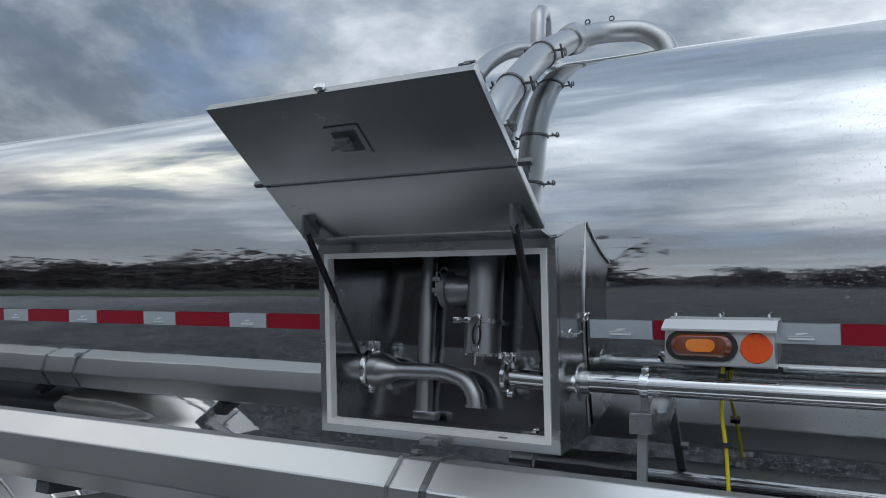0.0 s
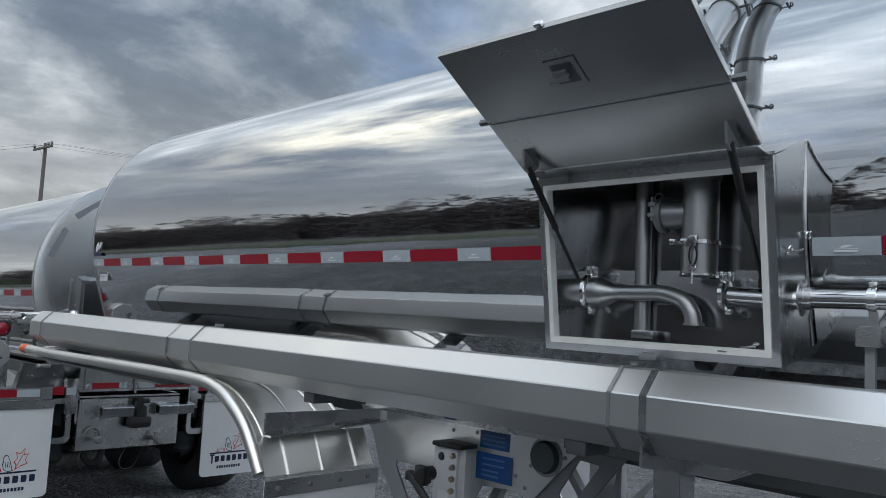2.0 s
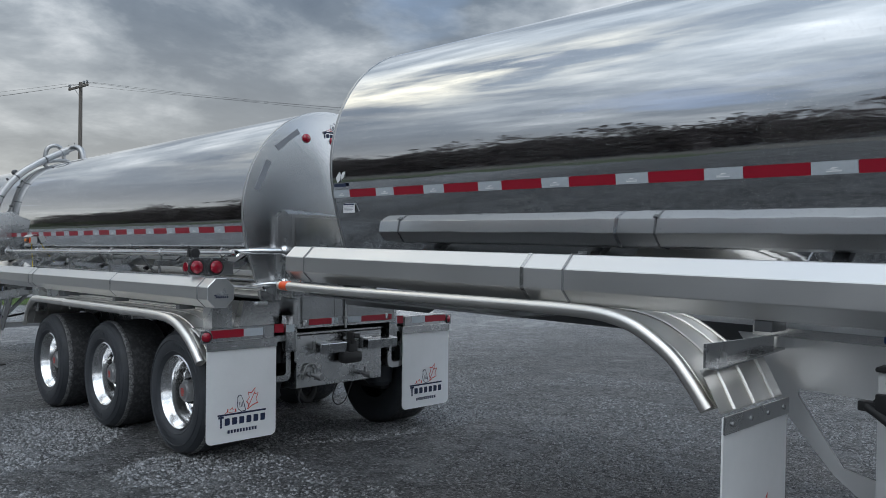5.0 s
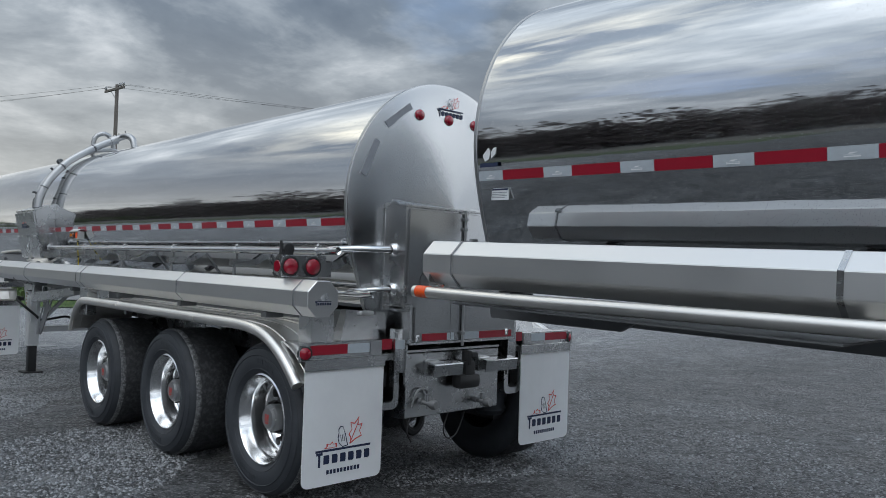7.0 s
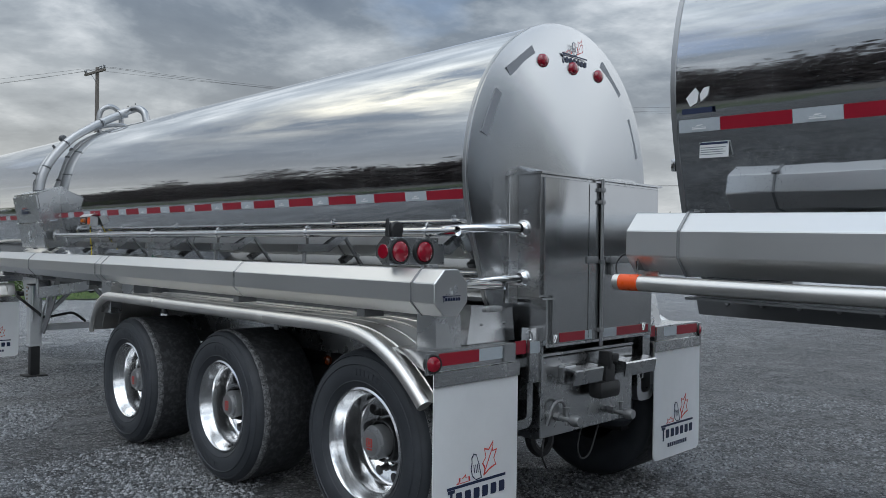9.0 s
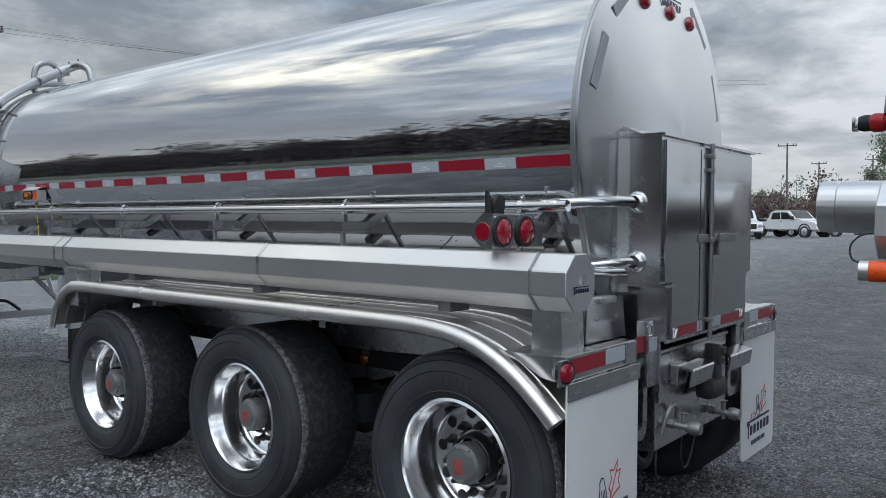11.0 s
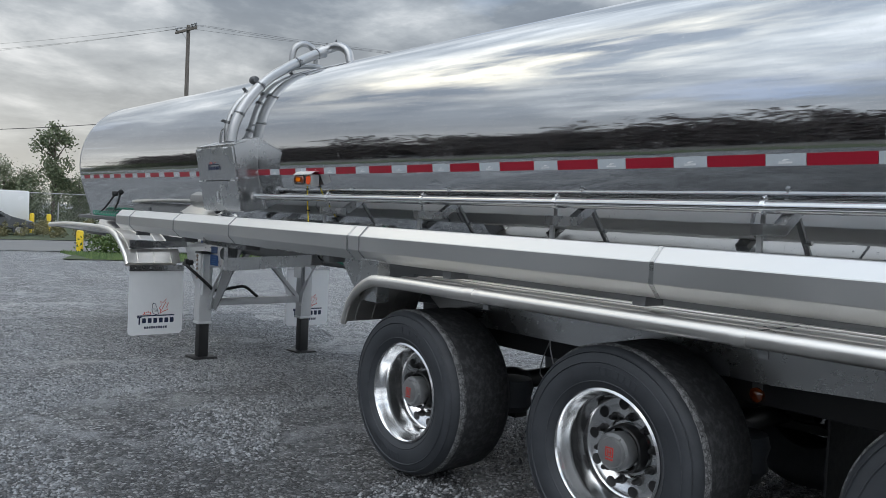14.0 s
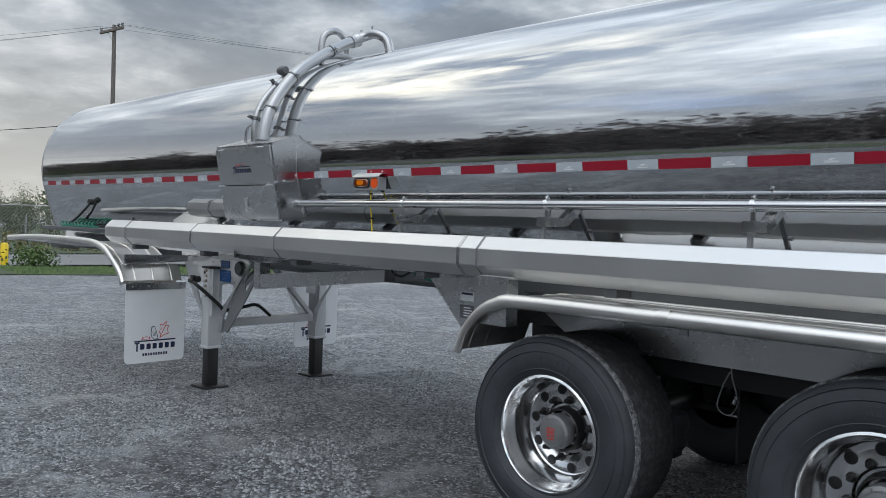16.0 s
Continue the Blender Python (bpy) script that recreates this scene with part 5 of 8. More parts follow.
def valves(tr, body, x0, x1, yb):
    """Pipes and couplings inside the open box."""
    y, zc, hf = -0.955, -0.278, h_floor()
    def hook(bm, x, z, r=0.014):
        sweep(bm, [(x + r * math.cos(t), y - 0.012, z + r * math.sin(t)) for t in [6.2832 * i / 12 for i in range(13)]], 0.0032, 6)
    def grip(bm, x, z, tip):
        """Lugs, bolt and wing nut of a coupling clamp, the nut towards tip."""
        for d in (-0.011, 0.011):
            box(bm, x + d - 0.005, x + d + 0.005, y - 0.012, y + 0.012, z, z + 0.028, 0.002)
        sweep(bm, [(x + tip * 0.045, y, z + 0.018), (x - tip * 0.022, y, z + 0.018)], 0.0045, 8)
        lathe(bm, [(0.0, -0.006), (0.010, -0.005), (0.010, 0.005), (0.0, 0.006)], "x", (x + tip * 0.026, y, z + 0.018), 6)
        prism(bm, [(x + tip * 0.030, z + 0.018), (x + tip * 0.062, z + 0.028), (x + tip * 0.070, z + 0.020), (x + tip * 0.052, z + 0.010)][::int(-tip)], "y", y - 0.004, y + 0.004)
    # inlet stub, reducer and bent spout
    xs = -1.320
    tr.sub("inlet_stub", tube([(x0 + 0.009, y, zc), (xs - 0.012, y, zc)], 0.047, 24), PIPE, body, "short wide inlet stub", smooth=60)
    way = curve([(xs + 0.012, y, zc), (xs + 0.035, y, zc), (xs + 0.070, y, zc), (xs + 0.105, y, zc), (-1.12, y, zc + 0.002), (-1.055, y, zc + 0.001), (-0.995, y, zc - 0.018), (-0.965, y, zc - 0.055), (-0.957, y, zc - 0.090)], 5)
    radii = []
    for p in way:
        u = min(1.0, max(0.0, (p.x - xs - 0.035) / 0.075))
        radii.append(0.052 - 0.0265 * u * u * (3 - 2 * u))
    sp = tr.sub("outlet_spout", sweep(bmesh.new(), way, radii, 24), PIPE, body, "polished reducing spout bent downwards", smooth=60)
    tr.sub("spout_lip", turned([(0.024, -0.004), (0.031, -0.004), (0.031, 0.003), (0.024, 0.003)], "z", (-0.957, y, zc - 0.089), 24), PIPE, sp)
    bm = turned([(0.046, -0.013), (0.058, -0.010), (0.062, -0.006), (0.062, 0.006), (0.058, 0.010), (0.046, 0.013)], "x", (xs, y, zc), 32)
    grip(bm, xs, zc + 0.058, -1)
    lathe(bm, [(0.0, -0.008), (0.011, -0.007), (0.011, 0.007), (0.0, 0.008)], "x", (xs + 0.012, y - 0.01, zc - 0.064), 10)
    tr.sub("pipe_clamp", bm, CHROME, body, "bright coupling clamp with a wing nut")
    # upright riser with its branch
    xr, yr = -0.944, -0.955
    riser = tr.sub("riser", tube([(xr, yr, -0.222), (xr, yr, 0.13)], 0.054, 32), PIPE, body, "wide upright product riser", smooth=60)
    tr.sub("branch", sweep(bmesh.new(), [(xr, yr, -0.032), (xr - 0.06, yr, -0.032), (xr - 0.085, yr, -0.032), (xr - 0.11, yr, -0.032)], [0.040, 0.041, 0.046, 0.047], 24), PIPE, riser, "short capped branch", smooth=60)
    bm = turned([(0.0, -0.016), (0.040, -0.014), (0.056, -0.010), (0.058, 0.0), (0.056, 0.010), (0.044, 0.013)], "x", (xr - 0.120, yr, -0.032), 28)
    for z in (-0.045, -0.012):
        box(bm, xr - 0.147, xr - 0.121, yr - 0.058, yr - 0.036, z, z + 0.014, 0.003)
    sweep(bm, [(xr - 0.135, yr - 0.05, -0.055), (xr - 0.135, yr - 0.05, 0.018)], 0.0045, 8)
    hook(bm, xr - 0.133, 0.022, 0.013)
    tr.sub("side_cap", bm, CAST, riser, "clamped branch cap with a ring pin")
    for z, mat in ((-0.124, CHROME), (0.072, CAST)):
        bm = turned([(0.054, -0.007), (0.060, -0.006), (0.060, 0.006), (0.054, 0.007)], "z", (xr, yr, z), 32)
        sweep(bm, [(xr - 0.068, yr - 0.050, z - 0.002), (xr + 0.020, yr - 0.066, z + 0.002)], 0.0045, 8)
        for d in (-0.058, -0.022):
            box(bm, xr + d - 0.009, xr + d + 0.009, yr - 0.066, yr - 0.040, z - 0.010, z + 0.008, 0.003)
        lathe(bm, [(0.0, -0.008), (0.013, -0.007), (0.013, 0.007), (0.0, 0.008)], "y", (xr + 0.008, yr - 0.066, z + 0.003), 12)
        box(bm, xr + 0.010, xr + 0.022, yr - 0.068, yr - 0.056, z - 0.016, z + 0.016, 0.002)
        tr.sub("riser_clamp", bm, mat, riser, "wing-nut clamp")
    tr.sub("riser_lip", turned([(0.052, -0.005), (0.058, -0.005), (0.058, 0.002), (0.052, 0.002)], "z", (xr, yr, -0.219), 32), CHROME, riser)
    loop = [(xr + 0.010 + 0.012 * math.sin(t), yr - 0.064, -0.135 - 0.030 * (1 - math.cos(t))) for t in [2 * math.pi * i / 16 for i in range(17)]]
    pin = tr.sub("lanyard", sweep(bmesh.new(), loop, 0.003, 6), PLASTIC, riser, "black lanyard loop")
    bm = bmesh.new()
    sweep(bm, [(xr + 0.009 + 0.011 * math.cos(t), yr - 0.066, -0.204 + 0.011 * math.sin(t)) for t in [6.2832 * i / 12 for i in range(13)]], 0.0022, 6)
    sweep(bm, [(xr + 0.009, yr - 0.066, -0.214), (xr + 0.009, yr - 0.066, -0.250)], 0.0035, 6)
    tr.sub("ring_pin", bm, CHROME, pin)
    # plain post on its foot
    post = tr.sub("guide_post", tube([(-1.150, -0.915, hf), (-1.158, -0.915, 0.15)], 0.026, 18), PIPE, body, "plain upright post", smooth=60)
    tr.sub("post_foot", boxed(-1.166, -1.090, -0.955, -0.918, hf - 0.006, hf + 0.022, bevel=0.004), SHEET, post)
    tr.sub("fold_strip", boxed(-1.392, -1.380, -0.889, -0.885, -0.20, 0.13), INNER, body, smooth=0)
    # stub of the long pipe that comes in through the cheek
    tr.sub("pipe_stub", tube([(-0.862, -0.950, zc), (x1 + 0.02, -0.925, -0.288)], 0.0255, 20), TUBE, body, smooth=60)
    bm = turned([(0.0, -0.010), (0.030, -0.012), (0.045, -0.008), (0.046, 0.004), (0.040, 0.010), (0.026, 0.012)], "x", (-0.862, -0.950, zc), 26)
    grip(bm, -0.858, zc + 0.040, -1)
    lathe(bm, [(0.0, -0.009), (0.010, -0.008), (0.010, 0.008), (0.0, 0.009)], "x", (-0.850, y, zc - 0.048), 10)
    tr.sub("stub_clamp", bm, CHROME, body, "capped coupling clamp")
    # oval drain and a loose clip on the floor
    tr.sub("drain_ring", turned([(0.026, 0.0), (0.046, 0.0), (0.048, 0.004), (0.040, 0.008), (0.028, 0.006)], "z", (-0.835, -0.985, hf - 0.027), 24), CAST, body)
    bm = tube([(-0.80, -0.99, hf - 0.012), (-0.765, -0.99, hf - 0.006), (-0.748, -0.99, hf + 0.004)], 0.004, 6)
    lathe(bm, [(0.0, -0.004), (0.010, -0.004), (0.010, 0.004), (0.0, 0.004)], "x", (-0.757, -0.99, hf - 0.002), 10)
    tr.sub("loose_pin", bm, CHROME, body)


def h_floor():
    return -0.415


def over_pipes(tr, xc, main, mate, hook, breather):
    """The big pipe that climbs from the box over the tank, its lesser mate and the vent. Points as (x from xc, y, z)."""
    def along(pts, k=5):
        return curve([(xc + p[0], p[1], p[2]) for p in pts], k)
    path = along(main[:-5])
    p = tr.add("overhead_pipe", tube(path, 0.047, 24), PIPE, "large steel pipe arching from the box over the tank", smooth=60)
    for k in (3, 14, 23, 33):
        d = (path[k + 1] - path[k - 1]).normalized()
        u = d.orthogonal().normalized()
        bm = bmesh.new()
        rings = [ring(bm, path[k] + d * o, u, d.cross(u), r, 20) for o, r in ((-0.008, 0.0472), (-0.006, 0.0515), (0.006, 0.0515), (0.008, 0.0472))]
        for a, b in zip(rings, rings[1:]):
            bridge(bm, a, b)
        side = (Vector((1, 0, 0)) - d * d.x).normalized()
        out = d.cross(side)
        for q, ln in ((side, 0.085), (-side, 0.072)):
            sweep(bm, [path[k] + q * 0.052 - out * 0.01, path[k] + q * ln - out * 0.01], 0.0045, 8)
            sweep(bm, [path[k] + q * (ln - 0.012) - out * 0.03, path[k] + q * (ln - 0.012) + out * 0.02], 0.004, 8)
        sweep(bm, [path[k] + side * 0.085 + d * (0.012 * math.cos(t)) + out * (0.014 * math.sin(t)) for t in [6.2832 * i / 8 for i in range(9)]], 0.0025, 5)
        tr.sub("pipe_clamp", bm, DARKSTEEL, p, "dark bolted clamp with a ring pin")
    d = (path[-1] - path[-3]).normalized()
    u = d.orthogonal().normalized()
    bm = bmesh.new()
    rings = [ring(bm, path[-1] + d * o, u, d.cross(u), r, 24) for o, r in ((-0.05, 0.048), (-0.045, 0.056), (0.02, 0.057), (0.026, 0.062), (0.036, 0.062), (0.036, 0.045), (0.02, 0.043))]
    for a, b in zip(rings, rings[1:]):
        bridge(bm, a, b)
    tr.sub("pipe_sleeve", bm, PIPE, p, "wider sleeve at the pipe's upper end", smooth=40)
    bend = along([main[-6]] + list(main[-5:]))
    elbow = tr.sub("elbow", tube(bend, 0.043, 24), PIPE, p, "bent pipe down into the tank's crown", smooth=60)
    for k in (3, 8):
        bm = sweep(bmesh.new(), [bend[k] + Vector((0, 0, 0.043)), bend[k] + Vector((0, 0, 0.050))], 0.006, 6)
        sweep(bm, [bend[k] + Vector((0.010 * math.cos(t), 0, 0.058 + 0.010 * math.sin(t))) for t in [6.2832 * i / 10 for i in range(11)]], 0.003, 6)
        tr.sub("ring_pin", bm, DARKSTEEL, elbow)
    e = bend[-1]
    tr.sub("foot_collar", turned([(0.052, 0.0), (0.075, 0.0), (0.075, 0.02), (0.052, 0.02)], "z", (e.x, e.y, crown_at(e.y) - 0.004), 20), CAST, p)
    second = along(mate)
    q = tr.add("return_riser", tube(second, 0.029, 16), PIPE, "thinner return pipe beside it", smooth=60)
    for k in (6, 15):
        bm = turned([(0.029, -0.014), (0.040, -0.012), (0.040, 0.012), (0.029, 0.014)], "y", (0, 0, 0), 16)
        box(bm, -0.014, 0.014, -0.012, 0.012, 0.038, 0.068, 0.004)
        sweep(bm, [(-0.03, 0, 0.062), (0.03, 0, 0.066)], 0.005, 6)
        d = (second[k + 1] - second[k - 1]).normalized()
        bmesh.ops.transform(bm, matrix=Matrix.Translation(second[k]) @ Matrix.Rotation(math.atan2(d.z, d.y), 4, "X"), verts=bm.verts)
        tr.sub("pipe_clamp", bm, DARKSTEEL, q, "dark bolted clamp")
    if breather:
        bx, by, bz = xc + breather[0], breather[1], breather[2]
        bm = sweep(bmesh.new(), [(bx, by + 0.05, bz - 0.09), (bx, by, bz)], 0.026, 14)
        lathe(bm, [(0.0, -0.05), (0.030, -0.05), (0.040, -0.02), (0.040, 0.02), (0.030, 0.05), (0.0, 0.05)], "x", (bx, by, bz), 16)
        tr.sub("breather_valve", bm, DARKSTEEL, q, "dark breather valve")
    bar = next(v for v in second if v.z > 0.42)
    tr.sub("spacer_bar", tube([bar, (xc, bar.y - 0.03, bar.z)], 0.009, 8), CAST, q)
    tr.add("vent_hook", tube(along(hook), 0.031, 16), PIPE, "hooked vent pipe on the tank's crown", smooth=60)
    bm = sweep(bmesh.new(), [(xc - 0.30, -0.96, 0.17), (xc - 0.30, -0.96, 0.27), (xc - 0.27, -0.96, 0.31), (xc - 0.21, -0.955, 0.33)], 0.012, 8)
    tr.add("small_loop", bm, PIPE, "thin bent tube at the box top", smooth=60)


def tail_lamps(tr, xf):
    """A steel lamp housing with two rear lamps and a side reflector."""
    y0, y1, h0, h1, zc = -1.252, -0.912, -0.494, -0.352, -0.426
    bm = boxed(xf - 0.045, xf, y0, y1, h0, h1, bevel=0.003)
    poly = [(xf, h0), (xf, h1), (xf - 0.045, h1 + 0.004), (xf - 0.105, h1 - 0.050), (xf - 0.105, h0 + 0.045), (xf - 0.050, h0)]
    prism(bm, poly, "y", y0 - 0.004, y0)
    lamp = tr.add("tail_lamp_housing", bm, SHEET, "steel tail lamp housing with two round red lamps", smooth=0)
    for y in (-1.192, -1.022):
        tr.sub("lamp_gasket", turned([(0.066, 0.0), (0.066, 0.012), (0.056, 0.014), (0.052, 0.006)], "x", (xf, y, zc), 28), PLASTIC, lamp)
        tr.sub("lens", turned([(0.054, 0.006), (0.052, 0.016), (0.035, 0.026), (0.0, 0.029)], "x", (xf, y, zc), 28), REDLENS, lamp, "round red lens")
    tr.sub("reflector", turned([(0.0, -0.008), (0.036, -0.008), (0.038, -0.004)], "y", (xf - 0.048, y0, zc), 28), REDLENS, lamp, "round red side reflector")
    boot = tr.sub("lamp_boot", prismed([(xf - 0.050, h1), (xf - 0.018, h1), (xf - 0.030, h1 + 0.092), (xf - 0.040, h1 + 0.098), (xf - 0.048, h1 + 0.090)], "y", -1.245, -1.232, 0.003), PLASTIC, lamp, "black rubber lamp boot", smooth=0)
    tr.sub("boot_dome", turned([(0.0, -0.016), (0.030, -0.014), (0.041, -0.004), (0.043, 0.010), (0.036, 0.018), (0.0, 0.022)], "x", (xf - 0.022, -1.196, h1 + 0.038), 20), PLASTIC, boot)
    tr.sub("boot_foot", boxed(xf - 0.045, xf - 0.004, -1.23, -1.165, h1, h1 + 0.018, bevel=0.003), PLASTIC, boot)
    tr.sub("lamp_bracket", boxed(xf - 0.045, xf - 0.01, y1, -0.86, h0, h1 - 0.03), SHEET, lamp, smooth=0)
    for y in (-1.235, -0.93):
        tr.sub("rivet", turned([(0.0, 0.005), (0.006, 0.004), (0.007, 0.0)], "x", (xf, y, h1 - 0.016), 8), CHROME, lamp)
    return lamp


def rear_cabinet(tr, xf):
    """The double-doored steel cabinet at the rear, and its fittings."""
    y0, y1, h0, h1 = -0.57, 0.62, -0.93, -0.004
    xb = xf - 0.30
    cab = tr.add("rear_cabinet", boxed(xb, xb + 0.01, y0 + 0.07, y1 - 0.07, h0 + 0.012, h1), SHEET, "brushed steel rear cabinet with two closed doors", smooth=0)
    for a, b in ((y0, y0 + 0.01), (y1 - 0.01, y1)):
        k = 0.06 if a < 0 else -0.06
        tr.sub("side_panel", boxed(xb, xf, a, b, -0.66, h1), SHEET, cab, smooth=0)
        tr.sub("lower_side", boxed(xb, xf, a + k, b + k, h0, -0.66), SHEET, cab, smooth=0)
    tr.sub("face_frame", prismed([(y0 + 0.002, -0.655), (y0 + 0.062, -0.655), (y0 + 0.062, h0 + 0.002), (y1 - 0.062, h0 + 0.002), (y1 - 0.062, -0.655), (y1 - 0.002, -0.655), (y1 - 0.002, h1 - 0.001), (y0 + 0.002, h1 - 0.001)], "x", xf - 0.008, xf + 0.0004), SHEET, cab, smooth=0)
    tr.sub("cabinet_roof", boxed(xb, xf + 0.022, y0 - 0.016, y1 + 0.016, h1, h1 + 0.012), SHEET, cab, smooth=0)
    tr.sub("cabinet_floor", boxed(xb, xf, y0 + 0.06, y1 - 0.06, h0, h0 + 0.012), SHEET, cab, smooth=0)
    tr.sub("side_step", boxed(xf - 0.30, xf + 0.03, y0 - 0.01, y0 + 0.10, -0.672, -0.66), SHEET, cab, smooth=0)
    # flared flange that fixes the cabinet to the head
    xh = tr.xr + 0.055
    tr.sub("roof_flange", prismed([(xh - 0.03, h1 + 0.056), (xh, h1 + 0.064), (xh + 0.005, h1 + 0.060), (xf - 0.10, h1 + 0.013), (xb, h1 + 0.013)], "y", y0 + 0.04, y1 + 0.03), SHEET, cab, smooth=0)
    for s, yy in ((-1, y0), (1, y1)):
        tr.sub("side_flange", prismed([(xh - 0.02, yy + s * 0.012), (xh + 0.004, yy + s * 0.014), (xh + 0.006, yy + s * 0.011), (xf - 0.15, yy + s * 0.0005), (xh - 0.02, yy - s * 0.02)], "z", -0.70, h1 + 0.03), SHEET, cab, smooth=0)
    for a, b, nm in ((y0 + 0.022, -0.045, "door"), (-0.035, y1 - 0.022, "door")):
        lo = a + 0.075 if a < -0.3 else a
        hi = b if a < -0.3 else b - 0.075
        poly = [(lo, h0 + 0.016), (hi, h0 + 0.016), (hi, -0.648), (b, -0.648), (b, h1 - 0.016), (a, h1 - 0.016), (a, -0.648), (lo, -0.648)]
        clean = []
        for p in poly:
            if not clean or (abs(p[0] - clean[-1][0]) + abs(p[1] - clean[-1][1])) > 1e-6:
                clean.append(p)
        d = tr.sub(nm, prismed(clean, "x", xf + 0.001, xf + 0.016, 0.002), DOOR, cab, "polished steel cabinet door with wavy reflections", smooth=0)
    tr.sub("door_fold", boxed(xf + 0.0165, xf + 0.019, -0.150, -0.143, h0 + 0.03, h1 - 0.03), DOOR, cab, smooth=0)
    tr.sub("lock_rod", tube([(xf + 0.03, -0.040, h0 - 0.02), (xf + 0.03, -0.040, h1 + 0.005)], 0.011, 10), PIPE, cab, "upright locking rod")
    for h in (-0.06, -0.13, -0.47, -0.86):
        tr.sub("rod_guide", boxed(xf + 0.014, xf + 0.042, -0.056, -0.024, h - 0.012, h + 0.012, bevel=0.003), CAST, cab)
    bm = boxed(xf + 0.016, xf + 0.04, -0.008, 0.302, -0.475, -0.44, bevel=0.003)
    box(bm, xf + 0.04, xf + 0.052, 0.022, 0.090, -0.480, -0.436, 0.004)
    box(bm, xf + 0.016, xf + 0.036, 0.046, 0.066, -0.545, -0.47, 0.003)
    tr.sub("handle", bm, CAST, cab, "flat steel locking handle")
    tr.sub("handle_keeper", boxed(xf + 0.016, xf + 0.028, -0.168, -0.068, -0.48, -0.44, bevel=0.003), CAST, cab)
    for y, h in ((-0.455, -0.885), (0.43, -0.870)):
        bm = boxed(xf + 0.016, xf + 0.024, y - 0.016, y + 0.016, h - 0.024, h + 0.024, bevel=0.003)
        sweep(bm, [(xf + 0.027, y - 0.010, h - 0.018), (xf + 0.034, y, h + 0.022), (xf + 0.027, y + 0.010, h - 0.018)], 0.004, 6)
        tr.sub("door_latch", bm, CHROME, cab)
    for y0s, y1s, mt in ((-0.41, -0.18, RED), (-0.18, -0.11, WHITE), (-0.01, 0.14, WHITE), (0.14, 0.49, RED)):
        tr.sub("reflective_strip", boxed(xf + 0.0165, xf + 0.0185, y0s, y1s, h0 + 0.025, h0 + 0.075), mt, cab, smooth=0)
    # domed flanges where the side pipes end
    for h in (-0.294, -0.56):
        tr.add("pipe_flange", turned([(0.028, -0.034), (0.034, -0.028), (0.044, -0.016), (0.048, -0.006), (0.049, -0.001)], "y", (tr.xr + 0.15, y0, h), 28), CHROME, "domed chrome flange where a pipe enters the cabinet")
    return cab


